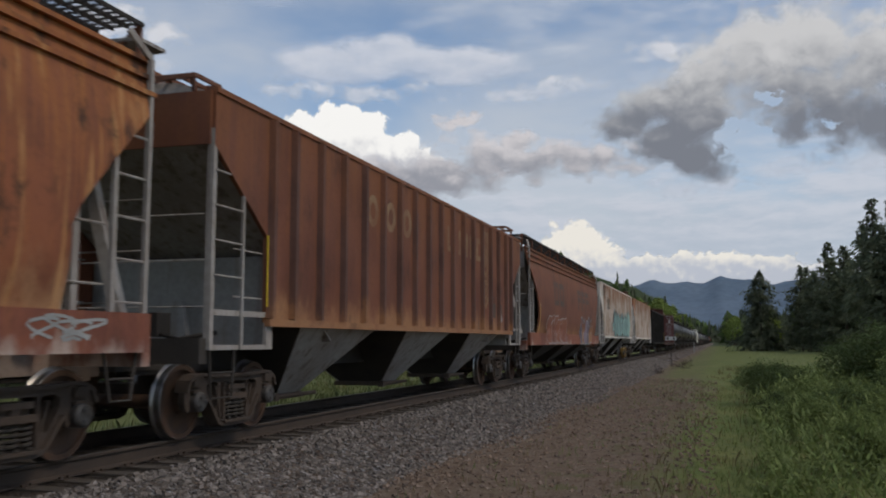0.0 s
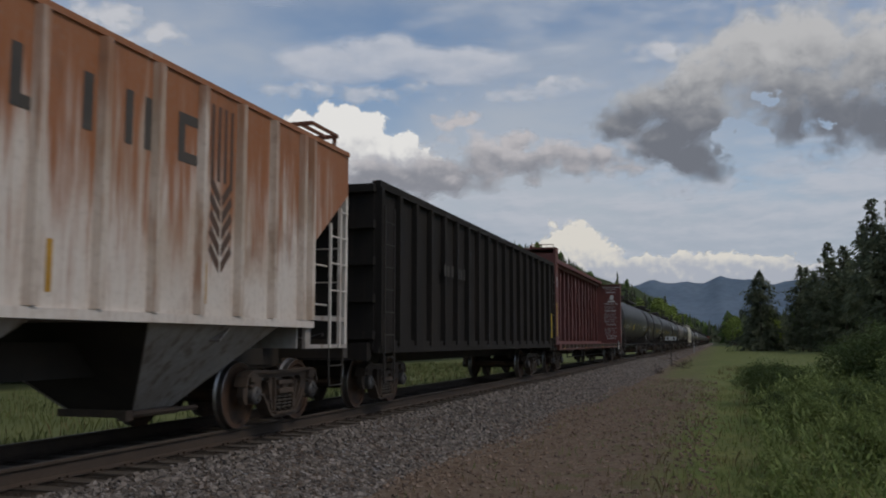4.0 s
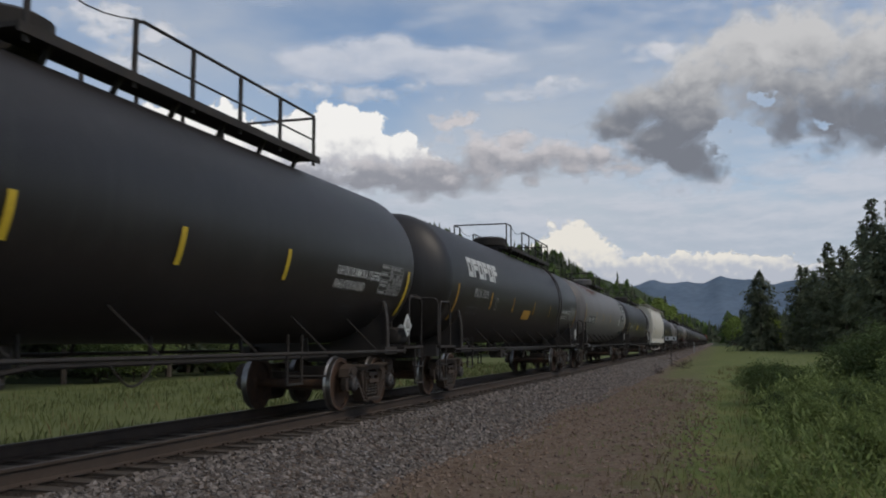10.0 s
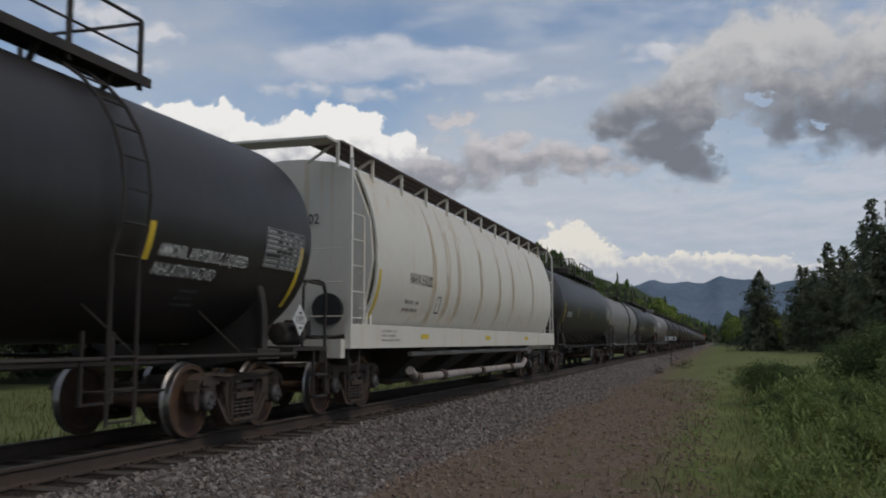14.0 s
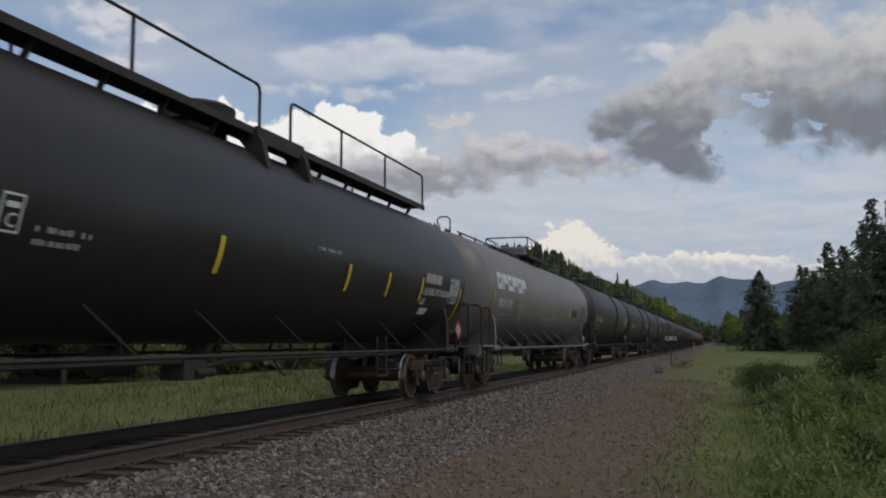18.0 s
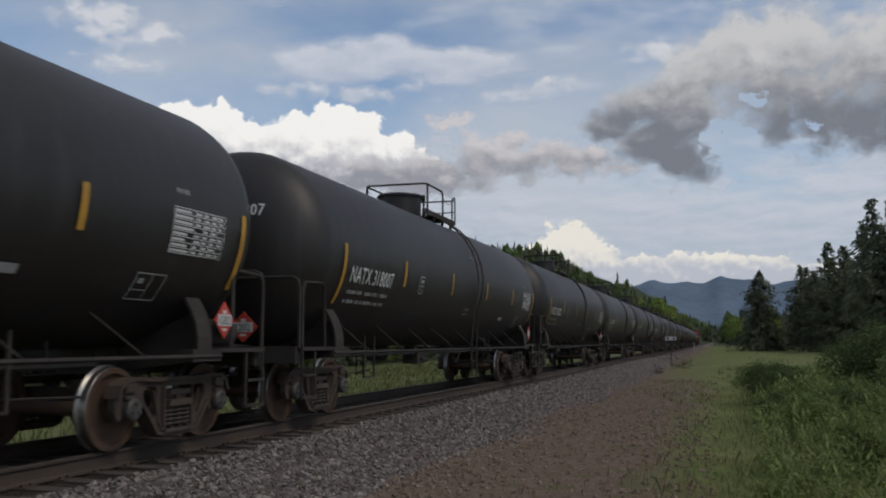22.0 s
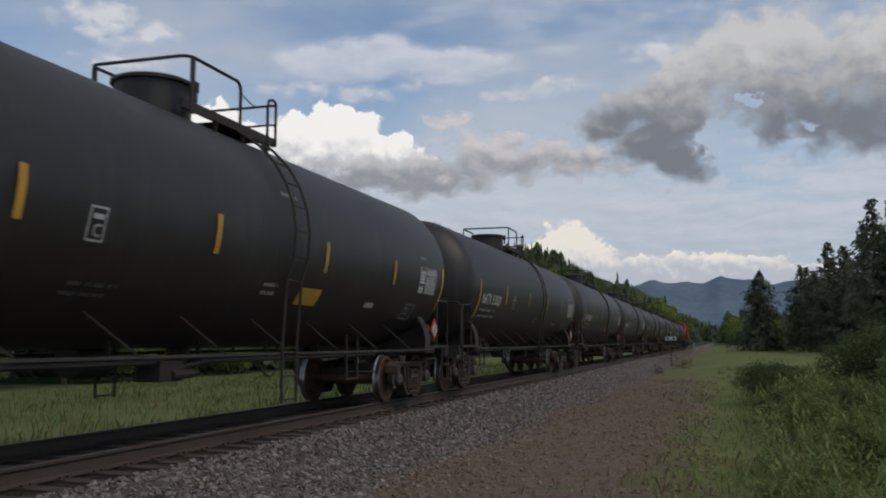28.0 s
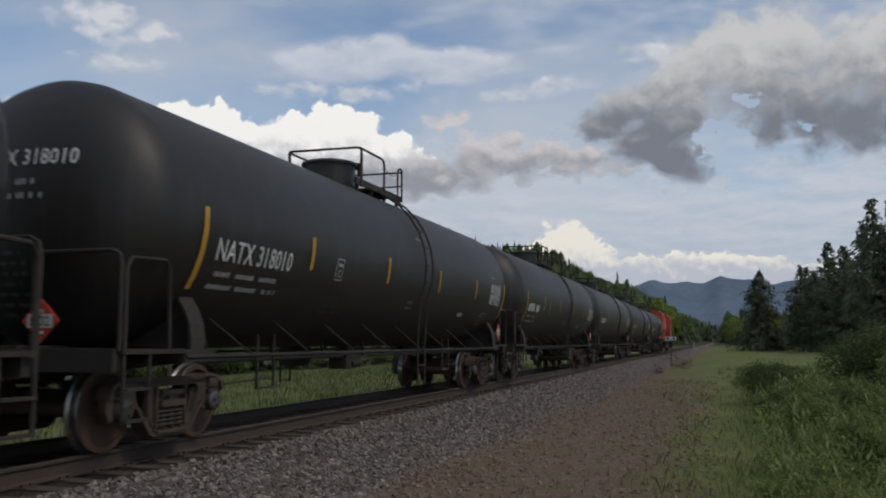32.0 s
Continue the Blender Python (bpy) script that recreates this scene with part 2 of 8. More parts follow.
# ---- mesh building ----
class Build:
    """Gathers vertices and faces of one mesh."""

    def __init__(self):
        self.v, self.f, self.s = [], [], []

    def add(self, verts, faces, smooth=False, m=None):
        k = len(self.v)
        if m is not None:
            verts = [tuple(m @ Vector(p)) for p in verts]
        self.v.extend(tuple(p) for p in verts)
        self.f.extend(tuple(i + k for i in q) for q in faces)
        self.s.extend([smooth] * len(faces))
        return self

    def box(self, x, y, z, sx, sy, sz, m=None):
        """A box with its centre and its full sizes."""
        a, b, c = sx / 2, sy / 2, sz / 2
        vs = [(x + i * a, y + j * b, z + k * c) for k in (-1, 1) for j in (-1, 1) for i in (-1, 1)]
        return self.add(vs, [(0, 2, 3, 1), (4, 5, 7, 6), (0, 1, 5, 4), (2, 6, 7, 3), (0, 4, 6, 2), (1, 3, 7, 5)], False, m)

    def beam(self, p, q, w, h):
        """A straight bar of rectangular section from p to q."""
        p, q = Vector(p), Vector(q)
        d = q - p
        m = Matrix.Translation((p + q) / 2) @ d.to_track_quat("Y", "Z").to_matrix().to_4x4()
        return self.box(0, 0, 0, w, d.length, h, m)

    def rod(self, p, q, r, n=8, r2=None, caps=True):
        p, q = Vector(p), Vector(q)
        d = q - p
        m = Matrix.Translation(p) @ d.to_track_quat("Z", "Y").to_matrix().to_4x4()
        return self.lathe([(r, 0), (r if r2 is None else r2, d.length)], n, m, caps)

    def lathe(self, prof, n=16, m=None, caps=True, smooth=True):
        """Turns the profile (radius, height) round z."""
        vs, fs = [], []
        for r, z in prof:
            vs += [(r * math.cos(2 * math.pi * i / n), r * math.sin(2 * math.pi * i / n), z) for i in range(n)]
        for k in range(len(prof) - 1):
            fs += [(k * n + i, k * n + (i + 1) % n, (k + 1) * n + (i + 1) % n, (k + 1) * n + i) for i in range(n)]
        self.add(vs, fs, smooth, m)
        if caps:
            k = len(self.v) - n * len(prof)
            self.f += [tuple(k + i for i in reversed(range(n))), tuple(k + n * (len(prof) - 1) + i for i in range(n))]
            self.s += [False, False]
        return self

    def pipe(self, pts, r, n=6):
        """A bent tube through the points."""
        pts = [Vector(p) for p in pts]
        rings = []
        for i, p in enumerate(pts):
            a = pts[max(i - 1, 0)]
            b = pts[min(i + 1, len(pts) - 1)]
            d = (b - a).normalized()
            u = d.orthogonal() if i == 0 else (rings[-1][1] - d * rings[-1][1].dot(d))
            u = u.normalized()
            rings.append((p, u, d.cross(u)))
        vs = [tuple(p + r * (math.cos(2 * math.pi * k / n) * u + math.sin(2 * math.pi * k / n) * w)) for p, u, w in rings for k in range(n)]
        fs = [(i * n + k, i * n + (k + 1) % n, (i + 1) * n + (k + 1) % n, (i + 1) * n + k) for i in range(len(pts) - 1) for k in range(n)]
        fs += [tuple(reversed(range(n))), tuple((len(pts) - 1) * n + k for k in range(n))]
        return self.add(vs, fs, True)

    def prism(self, poly, a, b, axis="y"):
        """A polygon (two coordinates) drawn out from a to b along an axis: y takes (x, z), x takes (y, z)."""
        n = len(poly)
        place = (lambda p, t: (p[0], t, p[1])) if axis == "y" else (lambda p, t: (t, p[0], p[1]))
        vs = [place(p, a) for p in poly] + [place(p, b) for p in poly]
        fs = [(i, (i + 1) % n, n + (i + 1) % n, n + i) for i in range(n)]
        return self.add(vs, fs + [tuple(reversed(range(n))), tuple(range(n, 2 * n))])

    def plate(self, outline, holes, a, b):
        """A flat plate in the y-z plane between x = a and x = b, with holes cut through."""
        bm = bmesh.new()
        edges = []
        for loop in (outline, *holes):
            vs = [bm.verts.new((a, p[0], p[1])) for p in loop]
            edges += [bm.edges.new((vs[i], vs[(i + 1) % len(vs)])) for i in range(len(vs))]
        bmesh.ops.triangle_fill(bm, use_beauty=True, use_dissolve=False, edges=edges)
        out = bmesh.ops.extrude_face_region(bm, geom=list(bm.faces))
        for e in out["geom"]:
            if isinstance(e, bmesh.types.BMVert):
                e.co.x = b
        bmesh.ops.recalc_face_normals(bm, faces=list(bm.faces))
        bm.verts.index_update()
        self.add([tuple(v.co) for v in bm.verts], [[v.index for v in f.verts] for f in bm.faces])
        bm.free()
        return self

    def mesh(self, name, material):
        me = bpy.data.meshes.new(name)
        me.from_pydata(self.v, [], self.f)
        me.polygons.foreach_set("use_smooth", self.s)
        me.materials.append(material)
        bm = bmesh.new()
        bm.from_mesh(me)
        bmesh.ops.recalc_face_normals(bm, faces=bm.faces)
        bm.to_mesh(me)
        bm.free()
        if any(self.s):
            me.set_sharp_from_angle(angle=radians(38))
        me.update()
        return me


def part(name, build, material, parent=None, label="", m=None):
    """Links a mesh as one object, under a thing or a part."""
    data = build if isinstance(build, bpy.types.Mesh) else build.mesh(name, material)
    ob = new(name, data)
    ob.parent = parent
    if m is not None:
        ob.matrix_basis = m
    if label:
        ob["label"] = label
    return ob


def thing(name, label, category, group="", kind=""):
    return tagged(new(name), label, category, group, kind)


def lettering(text, size, wrap, spacing=1.0, squeeze=1.0):
    """Flat letters as a Build; wrap(u, v) puts them on a surface. u runs along the line, v up."""
    cu = bpy.data.curves.new("letters", "FONT")
    cu.body, cu.size, cu.space_character, cu.resolution_u, cu.offset = text, size, spacing, 2, 0.009 * size
    ob = bpy.data.objects.new("letters", cu)
    me = ob.to_mesh()
    b = Build()
    b.add([wrap(v.co.x * squeeze, v.co.y) for v in me.vertices], [tuple(p.vertices) for p in me.polygons])
    ob.to_mesh_clear()
    bpy.data.objects.remove(ob)
    bpy.data.curves.remove(cu)
    return b


def patch(b, wrap, u0, v0, u1, v1, nu=1, nv=1):
    """A thin patch on a surface, from (u0, v0) to (u1, v1)."""
    vs = [wrap(u0 + (u1 - u0) * i / nu, v0 + (v1 - v0) * j / nv) for j in range(nv + 1) for i in range(nu + 1)]
    w = nu + 1
    return b.add(vs, [(j * w + i, j * w + i + 1, (j + 1) * w + i + 1, (j + 1) * w + i) for j in range(nv) for i in range(nu)])


def text_bars(b, wrap, u, v, width, rows, pitch, high, rng, words=4):
    """Lines of writing too small to read, as plain bars."""
    for r in range(rows):
        x = u
        end = u + width * rng.uniform(0.75, 1.0)
        while x < end - 0.02:
            w = min(rng.uniform(0.5, 1.6) * width / words, end - x)
            k = max(1, round(w / (0.9 * high)))
            for j in range(k):
                if rng.random() < 0.86:
                    x0 = x + w * 0.84 * j / k
                    patch(b, wrap, x0, v - r * pitch, x0 + w * 0.84 / k * 0.72, v - r * pitch + high * rng.uniform(0.8, 1.0))
            x += w
    return b


# ---- ground, track bed and distance ----
def smooth(a, b, t):
    t = min(max((t - a) / (b - a), 0), 1)
    return t * t * (3 - 2 * t)


def ground_z(x, y):
    """Height of the ground: road level beside the track, a flat meadow, and wooded slopes beyond."""
    z = -0.62 - 0.25 * smooth(-3, -7, x) + 0.04 * math.sin(x * 1.3 + y * 0.31) * math.sin(y * 0.23 - x * 0.4)
    if x < -40:
        far = smooth(220, 720, y)
        z += smooth(-45, -190, x) * (6 + 58 * far) * (1 + 0.25 * math.sin(y * 0.013 + 1.0) + 0.12 * math.sin(y * 0.047))
    if y > 700:
        z += smooth(700, 2400, y) * 60 * smooth(5, -60, x - 12) + smooth(900, 2400, y) * 50 * smooth(25, 120, x)
    if x > 60:
        z += smooth(60, 400, x) * 20
    return z


def polar(bearing, depth):
    """A place seen from the standpoint: degrees to the right of the track's line, and metres along it."""
    return EYE_X + depth * math.tan(radians(bearing)), depth


def axis_steps(a, b, step, grow):
    out, s = [a], step
    while out[-1] < b:
        out.append(out[-1] + s)
        s *= grow
    return out


def make_ground():
    xs = [-p for p in reversed(axis_steps(2.6, 4200, 1.2, 1.17))] + axis_steps(2.6, 4200, 0.5, 1.15)
    ys = [-p for p in reversed(axis_steps(0.5, 4200, 3, 1.25))] + axis_steps(0.5, 4200, 0.8, 1.07)
    vs = [(x, y, ground_z(x, y)) for y in ys for x in xs]
    w = len(xs)
    b = Build().add(vs, [(j * w + i, j * w + i + 1, (j + 1) * w + i + 1, (j + 1) * w + i) for j in range(len(ys) - 1) for i in range(w - 1)], True)
    m = bpy.data.materials.new("gravel_earth_and_meadow")
    m.use_nodes = True
    n, l = m.node_tree.nodes, m.node_tree.links
    bs = n["Principled BSDF"]
    bs.inputs["Roughness"].default_value = 0.95
    bs.inputs["Specular IOR Level"].default_value = 0.15
    geo = n.new("ShaderNodeNewGeometry")
    sep = n.new("ShaderNodeSeparateXYZ")
    l.new(geo.outputs["Position"], sep.inputs[0])

    def noise(sc, detail=4):
        t = n.new("ShaderNodeTexNoise")
        t.inputs["Scale"].default_value, t.inputs["Detail"].default_value = sc, detail
        l.new(geo.outputs["Position"], t.inputs["Vector"])
        return t.outputs["Fac"]

    def math_node(op, a, c):
        k = n.new("ShaderNodeMath")
        k.operation = op
        for s, v in ((k.inputs[0], a), (k.inputs[1], c)):
            if isinstance(v, (int, float)):
                s.default_value = v
            else:
                l.new(v, s)
        return k.outputs[0]

    def step(v, a, c):
        r = n.new("ShaderNodeMapRange")
        r.interpolation_type = "SMOOTHSTEP"
        r.inputs[1].default_value, r.inputs[2].default_value = a, c
        l.new(v, r.inputs[0])
        return r.outputs[0]

    def mixc(f, a, c):
        x = n.new("ShaderNodeMix")
        x.data_type = "RGBA"
        l.new(f, x.inputs[0])
        for s, v in ((x.inputs[6], a), (x.inputs[7], c)):
            if isinstance(v, tuple):
                s.default_value = (*v, 1)
            else:
                l.new(v, s)
        return x.outputs[2]

    wob = math_node("MULTIPLY", math_node("SUBTRACT", noise(0.35, 5), 0.5), 3.0)
    xw = math_node("ADD", sep.outputs[0], wob)
    earth = mixc(step(noise(6, 6), 0.35, 0.65), (0.098, 0.063, 0.040), (0.138, 0.101, 0.073))
    earth = mixc(step(noise(40, 3), 0.45, 0.7), earth, (0.195, 0.155, 0.122))
    grass = mixc(step(noise(0.5, 6), 0.3, 0.7), (0.100, 0.130, 0.036), (0.155, 0.160, 0.055))
    grass = mixc(step(noise(9, 4), 0.45, 0.75), grass, (0.060, 0.080, 0.025))
    thin = math_node("MULTIPLY", step(noise(1.7, 7), 0.52, 0.66), step(xw, 3.9, 5.6))
    earth = mixc(math_node("MULTIPLY", thin, 0.7), earth, (0.085, 0.088, 0.034))
    col = mixc(step(xw, 5.9, 7.0), earth, grass)
    shade = mixc(step(noise(0.5, 6), 0.3, 0.7), (0.088, 0.106, 0.038), (0.122, 0.134, 0.050))
    col = mixc(step(xw, -3.4, -2.6), shade, col)
    wet = math_node("MULTIPLY", step(sep.outputs[1], 22, 60), step(xw, 3.4, 5.0))
    col = mixc(math_node("MULTIPLY", wet, 0.75), col, grass)
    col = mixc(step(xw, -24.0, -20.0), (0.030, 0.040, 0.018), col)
    col = mixc(step(sep.outputs[1], 300, 520), col, (0.035, 0.050, 0.020))
    l.new(col, bs.inputs["Base Color"])
    bp = n.new("ShaderNodeBump")
    bp.inputs["Strength"].default_value, bp.inputs["Distance"].default_value = 0.6, 0.04
    l.new(noise(25, 5), bp.inputs["Height"])
    l.new(bp.outputs[0], bs.inputs["Normal"])
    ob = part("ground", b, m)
    tagged(ob, "gravelly brown earth running into a green meadow", "ground", kind="structure")


def crushed_stone(name, tones, scale):
    """Packed angular stones, each with its own tone, dark gaps between them."""
    m = bpy.data.materials.new(name)
    m.use_nodes = True
    n, l = m.node_tree.nodes, m.node_tree.links
    bs = n["Principled BSDF"]
    bs.inputs["Roughness"].default_value, bs.inputs["Specular IOR Level"].default_value = 0.9, 0.25
    geo = n.new("ShaderNodeNewGeometry")
    cell, gap = n.new("ShaderNodeTexVoronoi"), n.new("ShaderNodeTexVoronoi")
    gap.feature = "DISTANCE_TO_EDGE"
    for v in (cell, gap):
        v.inputs["Scale"].default_value = scale
        l.new(geo.outputs["Position"], v.inputs["Vector"])
    sp = n.new("ShaderNodeSeparateColor")
    l.new(cell.outputs["Color"], sp.inputs[0])
    cr = n.new("ShaderNodeValToRGB")
    cr.color_ramp.interpolation = "LINEAR"
    els = cr.color_ramp.elements
    for at in (0.3, 0.5, 0.7):
        els.new(at)
    for k, at in enumerate((0.0, 0.25, 0.55, 0.85, 1.0)):
        els[k].position, els[k].color = at, (*tones[k], 1)
    l.new(sp.outputs[0], cr.inputs[0])
    big = n.new("ShaderNodeTexNoise")
    big.inputs["Scale"].default_value, big.inputs["Detail"].default_value = 0.8, 5.0
    l.new(geo.outputs["Position"], big.inputs["Vector"])
    warm = n.new("ShaderNodeMix")
    warm.data_type, warm.blend_type = "RGBA", "MULTIPLY"
    r = n.new("ShaderNodeMapRange")
    r.inputs[1].default_value, r.inputs[2].default_value, r.inputs[4].default_value = 0.42, 0.66, 0.7
    l.new(big.outputs["Fac"], r.inputs[0])
    l.new(r.outputs[0], warm.inputs[0])
    l.new(cr.outputs[0], warm.inputs[6])
    warm.inputs[7].default_value = (0.92, 0.72, 0.58, 1)
    sx = n.new("ShaderNodeSeparateXYZ")
    l.new(geo.outputs["Position"], sx.inputs[0])
    ab = n.new("ShaderNodeMath")
    ab.operation = "ABSOLUTE"
    l.new(sx.outputs[0], ab.inputs[0])
    rag = n.new("ShaderNodeMath")
    rag.operation = "MULTIPLY_ADD"
    rag.inputs[1].default_value = 0.7
    l.new(big.outputs["Fac"], rag.inputs[0])
    l.new(ab.outputs[0], rag.inputs[2])
    oil = n.new("ShaderNodeMapRange")
    oil.interpolation_type = "SMOOTHSTEP"
    for k, q in enumerate((1.45, 1.95, 0.85, 0.0)):
        oil.inputs[1 + k].default_value = q
    l.new(rag.outputs[0], oil.inputs[0])
    dust = n.new("ShaderNodeMix")
    dust.data_type = "RGBA"
    l.new(oil.outputs[0], dust.inputs[0])
    l.new(warm.outputs[2], dust.inputs[6])
    dust.inputs[7].default_value = (0.040, 0.030, 0.022, 1)
    l.new(dust.outputs[2], bs.inputs["Base Color"])
    h = n.new("ShaderNodeMapRange")
    h.inputs[1].default_value, h.inputs[2].default_value = 0.0, 0.25
    l.new(gap.outputs["Distance"], h.inputs[0])
    add = n.new("ShaderNodeMath")
    add.operation = "MULTIPLY_ADD"
    add.inputs[1].default_value = 0.8
    l.new(sp.outputs[1], add.inputs[0])
    l.new(h.outputs[0], add.inputs[2])
    bp = n.new("ShaderNodeBump")
    bp.inputs["Strength"].default_value, bp.inputs["Distance"].default_value = 1.0, 0.05
    l.new(add.outputs[0], bp.inputs["Height"])
    l.new(bp.outputs[0], bs.inputs["Normal"])
    return m


def make_track():
    # ballast bank
    m = crushed_stone("grey_crushed_stone", ((0.040, 0.035, 0.031), (0.128, 0.106, 0.092), (0.172, 0.130, 0.100), (0.205, 0.185, 0.172), (0.38, 0.365, 0.355)), 18.0)
    prof = [(-3.6, -1.0), (-2.1, -0.30), (-1.5, -0.205), (1.5, -0.205), (2.0, -0.25), (3.35, -0.63), (3.6, -1.0)]
    ys = axis_steps(-120, 980, 0.6, 1.012)
    b = Build()
    vs = []
    for y in ys:
        for x, z in prof:
            k = 0.03 if 1.4 < abs(x) < 3.2 else 0.0
            vs.append((x + k * 3 * noise.noise((x, y * 0.8, 3)), y, z + k * noise.noise((x * 3, y * 1.7, 0))))
    w = len(prof)
    b.add(vs, [(j * w + i, j * w + i + 1, (j + 1) * w + i + 1, (j + 1) * w + i) for j in range(len(ys) - 1) for i in range(w - 1)])
    tagged(part("ballast", b, m), "grey crushed stone ballast under the track", "ballast", kind="structure")
    # rails
    sec = [(-0.076, -0.185), (0.076, -0.185), (0.076, -0.172), (0.012, -0.150), (0.009, -0.045), (0.036, -0.030), (0.037, -0.006), (0.030, 0.0), (-0.030, 0.0), (-0.037, -0.006), (-0.036, -0.030), (-0.009, -0.045), (-0.012, -0.150), (-0.076, -0.172)]
    head = [(-0.028, 0.0), (0.028, 0.0), (0.028, 0.0012), (-0.028, 0.0012)]
    track = tagged(new("railway_track"), "steel rails spiked on dark timber ties", "railway track", kind="structure")
    for side in (-1, 1):
        x = side * 0.7545
        r = part("rail", Build().prism([(x + p, q) for p, q in sec], -120, 980), M["rail_side"], track)
        part("running_surface", Build().prism([(x + p, q) for p, q in head], -120, 980), M["rail_head"], r, "polished steel running surface")
    tie = Build().box(0, 0, -0.275, 2.55, 0.225, 0.17).mesh("tie", M["tie"])
    rng = random.Random(5)
    for i in range(120):
        part("tie", tie, None, track, "", pose(rng.uniform(-0.04, 0.04), 2.0 + i * 0.52, rng.uniform(-0.01, 0.006), 0, 0, rng.uniform(-1, 1)))
    plate = Build().box(0, 0, -0.187, 0.36, 0.19, 0.014)
    for dy in (-0.06, 0.06):
        plate.box(0.10, dy, -0.172, 0.03, 0.025, 0.03).box(-0.10, -dy, -0.172, 0.03, 0.025, 0.03)
    plate = plate.mesh("tie_plate", M["rail_side"])
    for i in range(60):
        part("tie_plate", plate, None, track, "", pose(0.7545, 2.0 + i * 0.52, 0))


def make_stones():
    """Loose ballast stones near the standpoint and thrown-out stones on the earth."""
    rng = random.Random(11)
    for nm, count, tone, lab in (("ballast_stones", 19000, 0, "grey angular crushed ballast stones"), ("gravel_stones", 6500, 1, "brown and grey gravel stones on the earth")):
        b = Build()
        for i in range(count):
            if tone == 0:
                y = 5 + 75 * rng.random() ** 2.0
                x = 1.28 + 2.4 * rng.random() ** 0.9
                z = -0.205 if x < 1.5 else (-0.205 - (x - 1.5) / 0.5 * 0.045 if x < 2 else max(-0.25 - (x - 2.0) / 1.35 * 0.38, -0.64))
                s = rng.uniform(0.012, 0.029) * (1 + y / 90)
            else:
                y = 7 + 38 * rng.random() ** 1.5
                x = 3.1 + 4.0 * rng.random() ** 1.5
                z = max(ground_z(x, y), -0.64 if x < 3.2 else -9)
                s = rng.uniform(0.010, 0.030)
            ax = [s * rng.uniform(0.7, 1.5), s * rng.uniform(0.7, 1.4), s * rng.uniform(0.5, 1.0)]
            m = Matrix.Translation((x, y, z + ax[2] * 0.3)) @ Euler((rng.uniform(-0.6, 0.6), rng.uniform(-0.6, 0.6), rng.uniform(0, 6))).to_matrix().to_4x4()
            vs = [(ax[0] * sx * rng.uniform(0.55, 1), ax[1] * sy * rng.uniform(0.55, 1), ax[2] * sz * rng.uniform(0.6, 1)) for sz in (-1, 1) for sy in (-1, 1) for sx in (-1, 1)]
            b.add(vs, [(0, 2, 3, 1), (4, 5, 7, 6), (0, 1, 5, 4), (2, 6, 7, 3), (0, 4, 6, 2), (1, 3, 7, 5)], False, m)
        mt = mat(nm, (0.112, 0.091, 0.077), 0.85, 0, (0.195, 0.170, 0.152), 9, 0.5, rand=0.95) if tone == 0 else mat(nm, (0.128, 0.084, 0.057), 0.95, 0, (0.198, 0.15, 0.118), 9, 0.5, rand=0.8)
        tagged(part(nm, b, mt), lab, "stones", kind="stuff")


# ---- trees ----
M["bark"] = mat("grey_brown_bark", (0.06, 0.048, 0.038), 0.95, 0, (0.10, 0.08, 0.06), 6, 0.6, 0.6, 20)
M["needle"] = mat("dark_conifer_needles", (0.140, 0.160, 0.105), 0.95, 0, (0.165, 0.185, 0.122), 0.5, 0.6, rand=0.3, spec=0.1, thin=0.55, fine_amount=0.1)
M["needle_light"] = mat("fresh_conifer_needles", (0.150, 0.172, 0.108), 0.95, 0, (0.175, 0.196, 0.125), 0.5, 0.6, rand=0.3, spec=0.1, thin=0.55, fine_amount=0.1)
M["leaf"] = mat("fresh_green_leaves", (0.094, 0.150, 0.042), 0.75, 0, (0.138, 0.195, 0.060), 0.7, 0.6, rand=0.4, spec=0.2, thin=0.4)
M["leaf_bright"] = mat("young_yellow_green_leaves", (0.175, 0.235, 0.055), 0.75, 0, (0.22, 0.27, 0.075), 0.7, 0.6, rand=0.3, spec=0.2, thin=0.4, fine_amount=0.1)
M["leaf_dark"] = mat("deep_green_leaves", (0.070, 0.100, 0.038), 0.75, 0, (0.100, 0.135, 0.050), 0.7, 0.6, rand=0.4, spec=0.2, thin=0.35)


